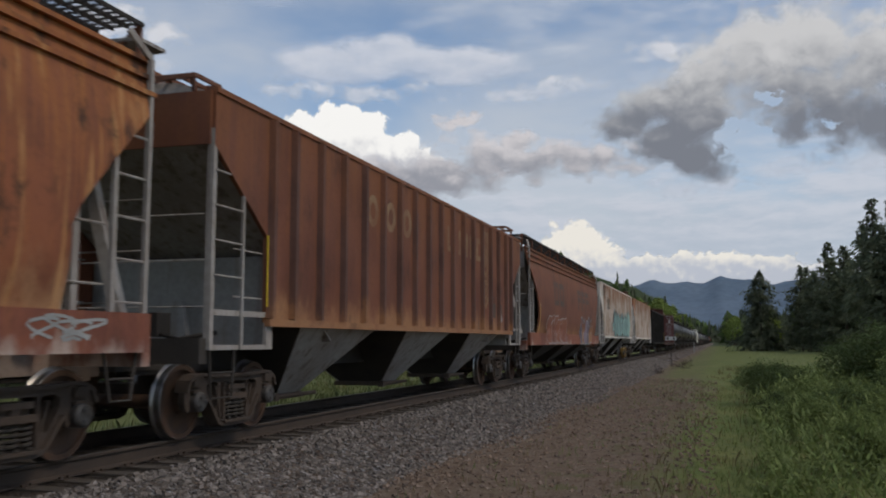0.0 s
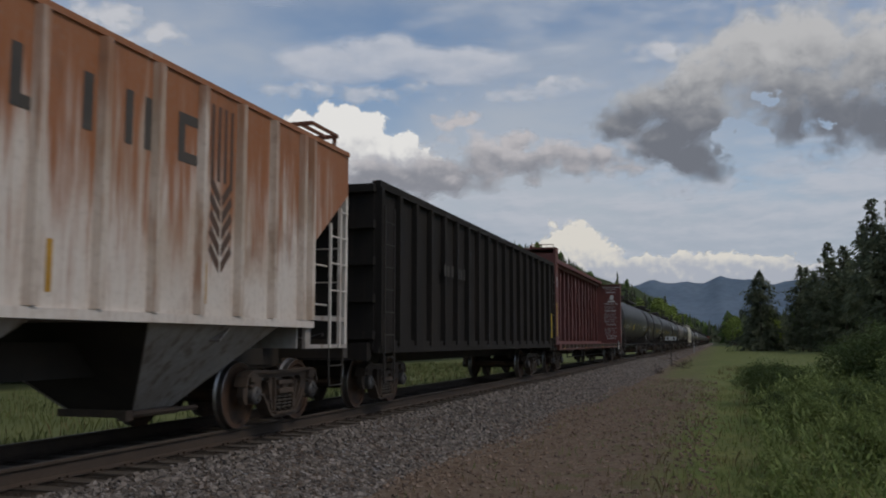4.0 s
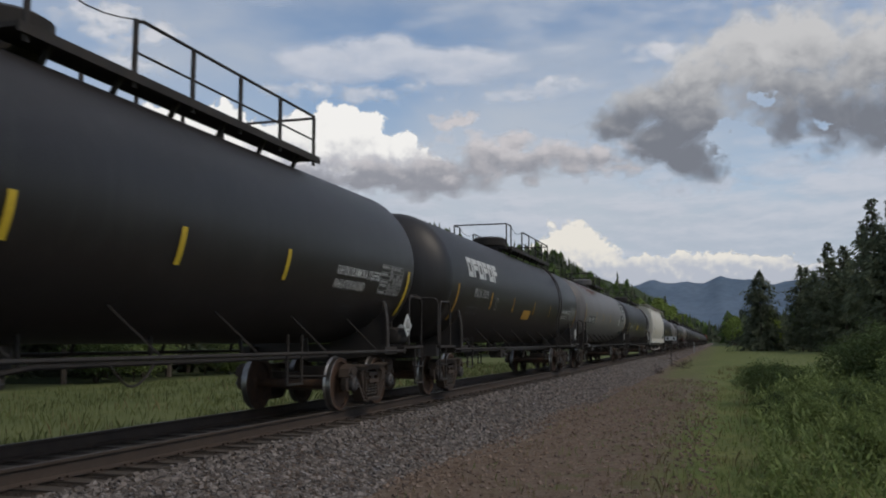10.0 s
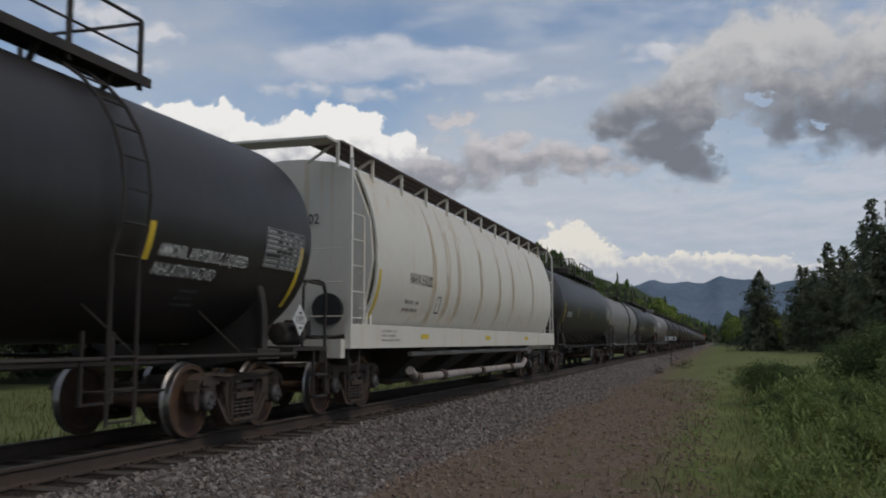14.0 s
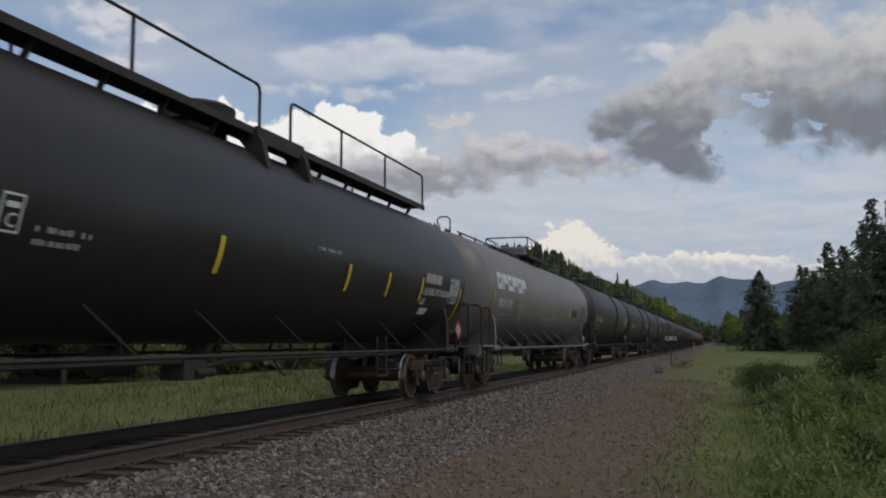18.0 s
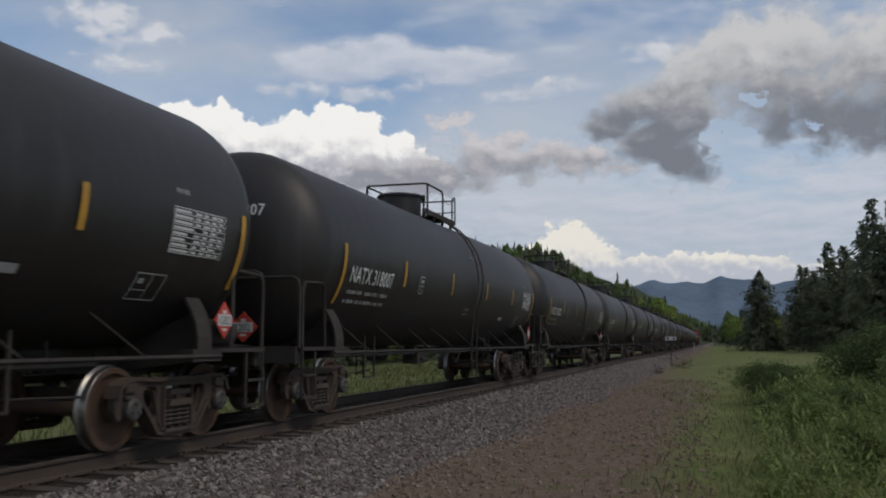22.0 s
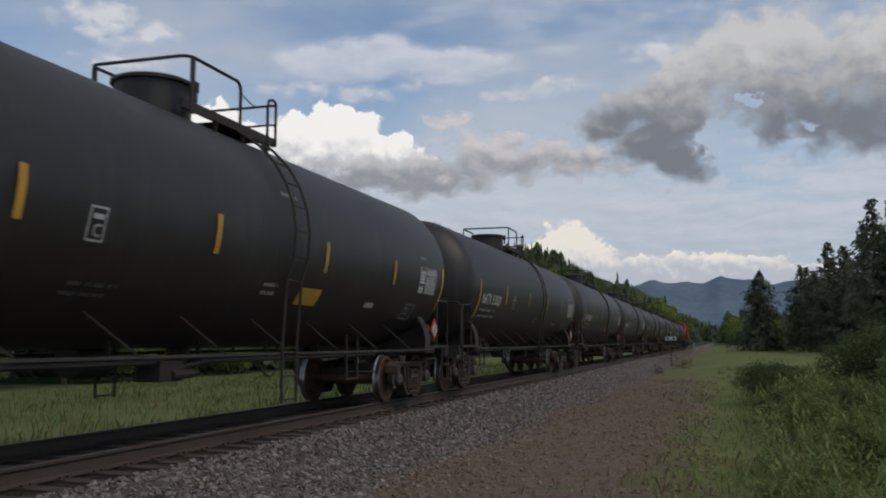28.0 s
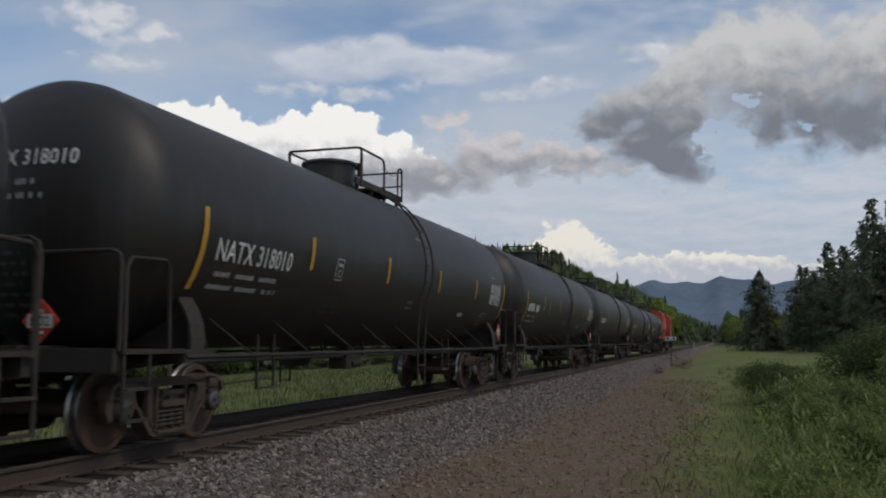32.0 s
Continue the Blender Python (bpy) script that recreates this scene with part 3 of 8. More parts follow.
def conifer_mesh(rng, height, spread, gappy=0.1, bare=0.12, whorls=34, power=0.85):
    """Trunk with whorls of boughs, each bough a row of small needle sprays."""
    trunk = Build().lathe([(height * 0.013, -0.3), (height * 0.010, height * 0.4), (height * 0.003, height * 0.99)], 7)
    crown = Build()
    z = height * bare
    lean = rng.uniform(0, 6.3)
    while z < height * 0.985:
        f = (z / height - bare) / (1 - bare)
        r = spread * (1 - f) ** power * (1 + 0.18 * math.sin(f * 9 + lean)) * rng.uniform(0.8, 1.15) + 0.10
        for k in range(rng.randint(8, 11)):
            if rng.random() < gappy:
                continue
            a = rng.uniform(0, 2 * math.pi)
            L = r * rng.uniform(0.45, 1.15) * (1 + 0.15 * math.cos(a - lean))
            droop = rng.uniform(-0.4, 0.15) - 0.15 * (1 - f) + (0.35 if power < 0.7 else 0)
            d = Vector((math.cos(a), math.sin(a), 0))
            s = Vector((-math.sin(a), math.cos(a), 0))
            o = Vector((0, 0, z + rng.uniform(-0.25, 0.25)))
            if L > 1.0 and k % 3 == 0:
                trunk.rod(o, o + d * L * 0.8 + Vector((0, 0, droop * L * 0.64)), height * 0.0022, 3, height * 0.0008, False)
            for j in range(17):
                t = 0.12 + 0.85 * math.sqrt(rng.random())
                w = 0.085 + 0.055 * L * rng.uniform(0.7, 1.3)
                p = o + d * L * t + s * rng.gauss(0, 0.16) * L * (1.15 - 0.5 * t) + Vector((0, 0, droop * L * t * t + rng.gauss(0, 0.09) * L))
                q = (d * rng.uniform(0.2, 0.9) + s * rng.uniform(-0.9, 0.9) + Vector((0, 0, rng.uniform(-1.0, 0.1)))).normalized()
                e = (s + Vector((rng.uniform(-0.7, 0.7), rng.uniform(-0.7, 0.7), rng.uniform(-0.6, 0.6)))).normalized()
                crown.add([p - q * w * 1.5, p + e * w * 0.6 - q * w * 0.3, p + q * w * 1.6, p - e * w * 0.6 + q * w * 0.2], [(0, 1, 2), (0, 2, 3)])
        z += height / whorls * rng.uniform(0.7, 1.3) * (1.15 - 0.5 * f)
    return trunk, crown


def leafy_mesh(rng, height, spread, clumps=60, leaves=26, size=0.16):
    trunk = Build().lathe([(height * 0.02, -0.2), (height * 0.014, height * 0.35), (height * 0.004, height * 0.8)], 7)
    crown = Build()
    for c in range(clumps):
        a, u = rng.uniform(0, 2 * math.pi), rng.random()
        zc = height * (0.25 + 0.72 * u)
        r = spread * math.sin(math.pi * min(0.12 + 0.86 * u, 1)) ** 0.7 * math.sqrt(rng.random()) * rng.uniform(0.8, 1.15)
        ctr = Vector((r * math.cos(a), r * math.sin(a), zc))
        if c % 4 == 0:
            trunk.rod((0, 0, zc * 0.6), ctr, height * 0.005, 4, height * 0.001, False)
        cr = spread * rng.uniform(0.16, 0.34)
        for k in range(leaves):
            p = ctr + Vector((rng.gauss(0, 0.5), rng.gauss(0, 0.5), rng.gauss(0, 0.4))) * cr
            q = Euler((rng.uniform(0.25, 1.35), rng.uniform(-0.5, 0.5), rng.uniform(0, 6.3))).to_matrix()
            s = size * rng.uniform(0.6, 1.3)
            crown.add([p + q @ Vector(v) for v in ((-s, 0, 0), (0, -s * 0.5, 0.1 * s), (s, 0, 0), (0, s * 0.5, 0.1 * s))], [(0, 1, 2, 3)])
    return trunk, crown


def tree_kind(name, label, category, made, leaf):
    t = thing(name, label, category)
    part("trunk", made[0], M["bark"], t)
    part("crown", made[1], leaf, t)
    return t


def put_tree(proto, x, y, scale, rng, group="", sink=0.0):
    m = pose(x, y, ground_z(x, y) - sink, 0, 0, rng.uniform(0, 360)) @ Matrix.Diagonal((scale, scale, scale * rng.uniform(0.9, 1.1), 1))
    ob = copy_thing(proto, m)
    ob.scale = m.to_scale()
    if group:
        ob["group"] = group
    return ob


def make_trees():
    rng = random.Random(21)
    con = []
    for i, (h, s, g, b, pw) in enumerate(((12, 2.9, 0.05, 0.03, 0.8), (12, 2.5, 0.1, 0.05, 0.75), (12, 2.5, 0.18, 0.10, 0.62), (12, 2.2, 0.28, 0.22, 0.58), (12, 2.9, 0.15, 0.06, 0.66), (12, 4.6, 0.03, 0.02, 0.72))):
        con.append(tree_kind("conifer_tree", ("dense dark green spruce tree" if i in (0, 1, 5) else "tall open-crowned green pine tree") + " at the meadow's edge", "tree", conifer_mesh(rng, h, s, g, b, power=pw), M["needle"] if i not in (2, 4) else M["needle_light"]))
    dec = [tree_kind("leafy_tree", "light green broadleaf tree among the conifers", "tree", leafy_mesh(rng, 9, 2.3, 70, 26, 0.22), M["leaf"]),
           tree_kind("leafy_tree", "deep green young broadleaf tree", "tree", leafy_mesh(rng, 7, 1.8, 60, 24, 0.2), M["leaf_dark"]),
           tree_kind("leafy_tree", "bright yellow-green broadleaf tree in fresh leaf", "tree", leafy_mesh(rng, 9, 2.6, 80, 24, 0.3), M["leaf_bright"])]
    used = set()

    def put(kind, x, y, s, group):
        if kind not in used:
            used.add(kind)
            kind.matrix_basis = pose(x, y, ground_z(x, y), 0, 0, rng.uniform(0, 360))
            kind.scale = (s, s, s)
            kind["group"] = group
        else:
            put_tree(kind, x, y, s, rng, group)

    # wood across the track
    g = "trees of the wood across the track"
    for i in range(200):
        y = 20 + 300 * (i / 200) ** 1.3 + rng.uniform(-2, 2)
        x = -21 - 16 * rng.random() ** 1.3 - 0.045 * y
        k = rng.choice(con[:5]) if rng.random() < 0.72 else rng.choice(dec)
        h = rng.uniform(12, 17) if y < 62 else rng.uniform(9, 13) if y < 140 else rng.uniform(10, 16)
        put(k, x, y, h / 12, g)
    # wood on the near side, far down the meadow
    g = "trees at the end of the meadow"
    tall = ((2.45, 15.5, 182), (3.3, 9.0, 200), (4.75, 16.0, 182), (5.05, 16.5, 186), (5.5, 15.0, 178), (6.3, 19.5, 168), (6.55, 15.0, 172), (7.15, 18.5, 160), (7.35, 16.0, 162), (8.2, 19.0, 150), (8.75, 21.5, 142), (9.2, 20.0, 138), (9.9, 22.0, 140), (10.8, 20.0, 138))
    for bearing, h, d in tall:
        x, y = polar(bearing, d)
        put(con[5] if bearing < 3 else con[2 + int(bearing * 7) % 3], x, y, h / 12, g)
    for i in range(85):
        bearing = rng.uniform(1.9, 14.5)
        x, y = polar(bearing, rng.uniform(165, 230) + (20 if bearing < 4 else 0))
        k = rng.choice(con) if rng.random() < 0.75 else rng.choice(dec)
        put(k, x, y, rng.uniform(5, 9.0 if bearing < 4.4 else 14.5) / 12, g)
    for i in range(40):
        x, y = polar(rng.uniform(1.3, 15), rng.uniform(235, 380))
        put(rng.choice(con), x, y, rng.uniform(0.7, 1.15), "trees behind the meadow's edge")
    # pale broadleaf trees where the track leaves the valley
    for i in range(90):
        x, y = polar(rng.uniform(-5.6, 1.2), rng.uniform(420, 780))
        if abs(x) > 12:
            put(dec[2] if rng.random() < 0.75 else con[1], x, y, rng.uniform(1.5, 2.5) if x < 0 else rng.uniform(1.0, 1.6), "pale trees where the valley narrows")


def make_far_woods():
    """Wooded slopes: rough small conifers, too many to count."""
    rng = random.Random(33)
    for nm, count, mt in (("far_woods", 8200, M["needle"]), ("far_broadleaf_woods", 1800, M["leaf"])):
        b = Build()
        for i in range(count):
            u = rng.random()
            if u < 0.72:
                y = 30 + 1200 * rng.random() ** 1.5
                x = -42 - 170 * rng.random() ** 1.2 - 0.05 * y
            elif u < 0.9:
                y = 620 + 900 * rng.random() ** 1.6
                x = rng.uniform(-150, 110)
                if abs(x) < 12 and y < 985:
                    continue
            else:
                x, y = polar(rng.uniform(1.6, 20), rng.uniform(450, 900))
            z = ground_z(x, y)
            h = rng.uniform(9, 17) * (1.45 if y > 600 else 1.0)
            wide = h * (rng.uniform(0.13, 0.2) if nm == "far_woods" else rng.uniform(0.25, 0.4))
            tiers = 8 if y < 500 else 5
            for t in range(tiers):
                f = t / tiers
                zb = z + h * (0.06 + 0.86 * f)
                zt = min(zb + h * 1.5 / tiers, z + h)
                r = wide * (1.05 - f) if nm == "far_woods" else wide * math.sin(math.pi * (0.25 + 0.7 * f))
                n = 8 if y < 500 else 6
                a0 = rng.uniform(0, 6)
                ring = [(x + r * q * math.cos(a0 + 2 * math.pi * k / n), y + r * q * math.sin(a0 + 2 * math.pi * k / n), zb + rng.uniform(-0.05, 0.04) * h) for k in range(n) for q in ((rng.uniform(0.85, 1.3) if k % 2 else rng.uniform(0.35, 0.6)),)]
                top = (x + rng.uniform(-0.1, 0.1) * r, y, zt)
                b.add(ring + [top], [(k, (k + 1) % n, n) for k in range(n)])
        tagged(part(nm, b, mt), "dark conifer woods on the slopes" if nm == "far_woods" else "green broadleaf woods on the slopes", "woods", kind="stuff")


def make_mountains():
    # the blue haze of distance is painted into the ridge's colour
    m = mat("haze_blue_mountain", (0.145, 0.19, 0.25), 1.0, 0, (0.115, 0.16, 0.215), 0.004, 0.5, spec=0.0)
    b = Build()
    ys = (3300, 3700, 4100)
    vs = []
    n = 220
    for j, y in enumerate(ys):
        for i in range(n + 1):
            x = -2600 + 5200 * i / n
            bear = math.degrees(math.atan2(x - EYE_X, y))
            crest = 272 + 9 * math.sin(bear * 1.35 + 0.4) + 7 * math.sin(bear * 3.1 + 1.0) + 7 * noise.noise((bear * 2.2, 1, 0)) + 4 * noise.noise((bear * 9, 2, 0))
            crest *= 1 - 0.012 * abs(bear)
            vs.append((x, y, (-5, crest * 0.55 + 15 * noise.noise((x * 0.004, 5, 0)), crest)[j]))
    w = n + 1
    b.add(vs, [(j * w + i, j * w + i + 1, (j + 1) * w + i + 1, (j + 1) * w + i) for j in range(2) for i in range(n)], True)
    tagged(part("mountain_backdrop", b, m), "distant mountain ridge with blue haze painted into its colour", "mountains", kind="structure")


# ---- clouds: thin shells of sky far away, drifting slowly ----
def cloud_shell(name, label, radius, blobs, bright, shade, base, top, soft=0.3, amp=1.0, scale=0.5, stretch=1.3, gain=0.0, join=0.3, holes=(), relief=1.0, edge=0.35, billow=0.0, opacity=1.0, warp=0.6, rough=0.58, thick=0.8, ragged=2.0, low=0.05, span=(-64, 44, -2, 40)):
    """blobs: bearing, elevation, half width, half height in degrees. The tone runs from shade at base to bright at top; lit billows, thin pale edges."""
    a0, a1, e0, e1 = span
    nu, nv = 24, 10
    b = Build()
    vs = []
    for j in range(nv + 1):
        for i in range(nu + 1):
            az, el = radians(a0 + (a1 - a0) * i / nu), radians(e0 + (e1 - e0) * j / nv)
            vs.append((radius * math.sin(az) * math.cos(el), radius * math.cos(az) * math.cos(el), radius * math.sin(el)))
    w = nu + 1
    b.add(vs, [(j * w + i, j * w + i + 1, (j + 1) * w + i + 1, (j + 1) * w + i) for j in range(nv) for i in range(nu)], True)
    m = bpy.data.materials.new(name)
    m.use_nodes = True
    n, l = m.node_tree.nodes, m.node_tree.links
    n.remove(n["Principled BSDF"])
    tc = n.new("ShaderNodeTexCoord")
    sep = n.new("ShaderNodeSeparateXYZ")
    nrm = n.new("ShaderNodeVectorMath")
    nrm.operation = "NORMALIZE"
    l.new(tc.outputs["Object"], nrm.inputs[0])
    l.new(nrm.outputs[0], sep.inputs[0])

    def mth(op, *args, clamp=False):
        k = n.new("ShaderNodeMath")
        k.operation, k.use_clamp = op, clamp
        for s, v in zip(k.inputs, args):
            if isinstance(v, (int, float)):
                s.default_value = v
            else:
                l.new(v, s)
        return k.outputs[0]

    def ramp(v, lo, hi, c=0.0, d=1.0):
        r = n.new("ShaderNodeMapRange")
        r.interpolation_type = "SMOOTHSTEP"
        for s, q in zip(list(r.inputs)[1:5], (lo, hi, c, d)):
            s.default_value = q
        l.new(v, r.inputs[0])
        return r.outputs[0]

    az = mth("MULTIPLY", mth("ARCTAN2", sep.outputs[0], sep.outputs[1]), 57.29578)
    el = mth("MULTIPLY", mth("ARCSINE", sep.outputs[2]), 57.29578)
    comb = n.new("ShaderNodeCombineXYZ")
    l.new(az, comb.inputs[0])
    l.new(mth("MULTIPLY", el, stretch), comb.inputs[1])
    comb.inputs[2].default_value = radius * 0.013
    # swirl the pattern a little
    wn_ = n.new("ShaderNodeTexNoise")
    wn_.inputs["Scale"].default_value, wn_.inputs["Detail"].default_value = scale * 1.1, 3.0
    l.new(comb.outputs[0], wn_.inputs["Vector"])
    wa = n.new("ShaderNodeVectorMath")
    wa.operation = "MULTIPLY_ADD"
    wa.inputs[1].default_value = (warp, warp, 0)
    l.new(wn_.outputs["Color"], wa.inputs[0])
    l.new(comb.outputs[0], wa.inputs[2])

    def shifted(dx, dy):
        v = n.new("ShaderNodeVectorMath")
        v.operation = "ADD"
        v.inputs[1].default_value = (dx, dy, 0)
        l.new(wa.outputs[0], v.inputs[0])
        return v.outputs[0]

    def pattern(vec, detail, knots):
        t = n.new("ShaderNodeTexNoise")
        t.inputs["Scale"].default_value, t.inputs["Detail"].default_value, t.inputs["Roughness"].default_value = scale, detail, rough
        l.new(vec, t.inputs["Vector"])
        v = mth("MULTIPLY", mth("SUBTRACT", t.outputs["Fac"], 0.5), 2.4)
        if billow:
            vo = n.new("ShaderNodeTexVoronoi")
            vo.feature = "SMOOTH_F1"
            vo.inputs["Scale"].default_value, vo.inputs["Detail"].default_value, vo.inputs["Roughness"].default_value = scale * 1.5, knots, 0.45
            vo.inputs["Smoothness"].default_value = 0.35
            l.new(vec, vo.inputs["Vector"])
            v = mth("ADD", v, mth("MULTIPLY", mth("SUBTRACT", 0.40, vo.outputs["Distance"]), billow))
        return v

    bend = n.new("ShaderNodeTexNoise")
    bend.inputs["Scale"].default_value, bend.inputs["Detail"].default_value, bend.inputs["Roughness"].default_value = scale * 1.3, 6.0, 0.6
    l.new(comb.outputs[0], bend.inputs["Vector"])
    bs = n.new("ShaderNodeSeparateColor")
    l.new(bend.outputs["Color"], bs.inputs[0])
    az_b = mth("ADD", az, mth("MULTIPLY", mth("SUBTRACT", bs.outputs[0], 0.5), ragged))
    el_b = mth("ADD", el, mth("MULTIPLY", mth("SUBTRACT", bs.outputs[1], 0.5), ragged / stretch))

    def union(items):
        body = None
        for bz, be, hw, hh in items:
            dx = mth("DIVIDE", mth("SUBTRACT", az_b, bz), hw)
            dy = mth("DIVIDE", mth("SUBTRACT", el_b, be), hh)
            d = mth("SUBTRACT", 1.0, mth("SQRT", mth("ADD", mth("MULTIPLY", dx, dx), mth("MULTIPLY", dy, dy))))
            body = d if body is None else mth("SMOOTH_MAX", body, d, join)
        return body

    here = pattern(wa.outputs[0], 8.0, 2.0)
    lit = mth("SUBTRACT", pattern(wa.outputs[0], 4.0, 1.0), pattern(shifted(0.10 / scale, 0.26 / scale), 4.0, 1.0))
    body = union(blobs)
    field = mth("ADD", mth("MINIMUM", body, 0.9), mth("MULTIPLY_ADD", here, amp, gain))
    if holes:
        field = mth("SUBTRACT", field, mth("MULTIPLY", mth("MAXIMUM", union(holes), 0.0), 1.5))
    alpha = ramp(field, 0.0, soft, 0.0, opacity)
    dense = ramp(field, 0.0, thick)
    tone = mth("DIVIDE", mth("SUBTRACT", mth("ADD", el, mth("MULTIPLY", here, 0.5 * (top - base))), base), top - base)
    tone = mth("ADD", tone, mth("MULTIPLY", lit, relief))
    tone = mth("ADD", tone, mth("MULTIPLY", mth("SUBTRACT", 1.0, dense), edge))
    mx = n.new("ShaderNodeMix")
    mx.data_type = "RGBA"
    mx.inputs[6].default_value, mx.inputs[7].default_value = (*shade, 1), (*bright, 1)
    l.new(ramp(tone, -low, 1.05), mx.inputs[0])
    em = n.new("ShaderNodeEmission")
    l.new(mx.outputs[2], em.inputs[0])
    tp = n.new("ShaderNodeBsdfTransparent")
    ms = n.new("ShaderNodeMixShader")
    l.new(alpha, ms.inputs[0])
    l.new(tp.outputs[0], ms.inputs[1])
    l.new(em.outputs[0], ms.inputs[2])
    l.new(ms.outputs[0], n["Material Output"].inputs[0])
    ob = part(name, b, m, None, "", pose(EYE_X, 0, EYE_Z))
    ob.visible_shadow = False
    tagged(ob, label, "cloud", kind="structure")
    return ob


CLOUDS = []


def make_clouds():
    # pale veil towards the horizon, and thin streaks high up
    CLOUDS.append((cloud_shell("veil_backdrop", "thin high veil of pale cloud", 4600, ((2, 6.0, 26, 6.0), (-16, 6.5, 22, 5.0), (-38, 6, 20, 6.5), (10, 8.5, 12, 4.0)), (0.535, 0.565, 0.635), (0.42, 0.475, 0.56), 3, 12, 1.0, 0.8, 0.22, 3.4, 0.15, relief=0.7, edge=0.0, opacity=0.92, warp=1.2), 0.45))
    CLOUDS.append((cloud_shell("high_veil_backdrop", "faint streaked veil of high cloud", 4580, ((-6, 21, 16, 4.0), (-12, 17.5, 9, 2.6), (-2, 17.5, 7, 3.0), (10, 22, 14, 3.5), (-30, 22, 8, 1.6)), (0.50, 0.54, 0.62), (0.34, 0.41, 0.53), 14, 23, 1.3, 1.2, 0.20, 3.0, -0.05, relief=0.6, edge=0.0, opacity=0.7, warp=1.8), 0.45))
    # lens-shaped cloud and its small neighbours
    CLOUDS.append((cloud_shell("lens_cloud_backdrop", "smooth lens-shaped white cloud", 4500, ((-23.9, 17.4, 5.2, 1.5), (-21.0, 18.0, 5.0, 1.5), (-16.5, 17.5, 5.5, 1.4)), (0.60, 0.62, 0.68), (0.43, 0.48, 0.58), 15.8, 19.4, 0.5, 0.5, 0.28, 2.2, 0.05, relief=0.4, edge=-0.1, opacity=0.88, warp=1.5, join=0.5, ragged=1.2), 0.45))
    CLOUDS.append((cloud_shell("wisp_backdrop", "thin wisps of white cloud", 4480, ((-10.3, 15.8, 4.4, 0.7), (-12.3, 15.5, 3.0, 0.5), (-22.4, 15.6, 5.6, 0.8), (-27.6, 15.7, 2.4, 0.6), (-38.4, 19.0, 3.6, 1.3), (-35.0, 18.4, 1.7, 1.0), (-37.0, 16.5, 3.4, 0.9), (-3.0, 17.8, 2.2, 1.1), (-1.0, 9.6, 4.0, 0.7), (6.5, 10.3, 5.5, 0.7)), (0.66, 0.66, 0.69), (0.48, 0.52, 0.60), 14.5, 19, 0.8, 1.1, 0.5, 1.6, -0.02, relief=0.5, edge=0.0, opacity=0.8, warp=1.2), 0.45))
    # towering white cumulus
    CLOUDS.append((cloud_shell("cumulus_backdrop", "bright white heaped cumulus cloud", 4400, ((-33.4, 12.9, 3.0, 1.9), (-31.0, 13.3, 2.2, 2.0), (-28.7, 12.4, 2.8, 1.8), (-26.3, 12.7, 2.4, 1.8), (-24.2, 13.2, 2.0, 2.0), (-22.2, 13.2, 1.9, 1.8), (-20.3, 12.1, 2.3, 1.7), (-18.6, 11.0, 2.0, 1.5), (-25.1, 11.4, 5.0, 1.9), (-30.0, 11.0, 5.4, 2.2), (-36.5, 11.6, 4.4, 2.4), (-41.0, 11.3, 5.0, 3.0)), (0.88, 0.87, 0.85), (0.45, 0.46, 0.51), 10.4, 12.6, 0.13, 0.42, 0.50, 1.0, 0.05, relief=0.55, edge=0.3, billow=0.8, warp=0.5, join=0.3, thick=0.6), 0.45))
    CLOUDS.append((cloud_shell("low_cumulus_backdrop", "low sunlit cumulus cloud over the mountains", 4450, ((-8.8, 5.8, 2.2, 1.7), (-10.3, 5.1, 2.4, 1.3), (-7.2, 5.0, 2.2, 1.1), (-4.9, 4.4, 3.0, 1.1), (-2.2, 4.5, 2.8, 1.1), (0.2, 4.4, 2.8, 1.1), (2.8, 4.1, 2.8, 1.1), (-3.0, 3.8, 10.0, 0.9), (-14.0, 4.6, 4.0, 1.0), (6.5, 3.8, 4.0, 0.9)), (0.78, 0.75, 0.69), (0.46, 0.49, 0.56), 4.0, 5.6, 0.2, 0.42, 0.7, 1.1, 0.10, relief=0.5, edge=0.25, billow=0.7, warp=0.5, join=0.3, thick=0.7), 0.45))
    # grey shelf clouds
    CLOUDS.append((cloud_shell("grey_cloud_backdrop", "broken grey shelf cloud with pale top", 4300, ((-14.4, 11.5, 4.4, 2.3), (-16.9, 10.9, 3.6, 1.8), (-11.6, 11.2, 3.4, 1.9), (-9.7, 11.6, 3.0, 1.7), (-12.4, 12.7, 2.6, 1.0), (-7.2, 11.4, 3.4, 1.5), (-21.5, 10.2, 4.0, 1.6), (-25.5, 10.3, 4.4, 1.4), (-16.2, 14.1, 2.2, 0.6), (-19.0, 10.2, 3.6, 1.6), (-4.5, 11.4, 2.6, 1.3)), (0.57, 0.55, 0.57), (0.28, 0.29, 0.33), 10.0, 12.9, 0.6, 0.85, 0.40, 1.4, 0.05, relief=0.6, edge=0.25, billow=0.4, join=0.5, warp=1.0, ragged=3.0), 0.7))
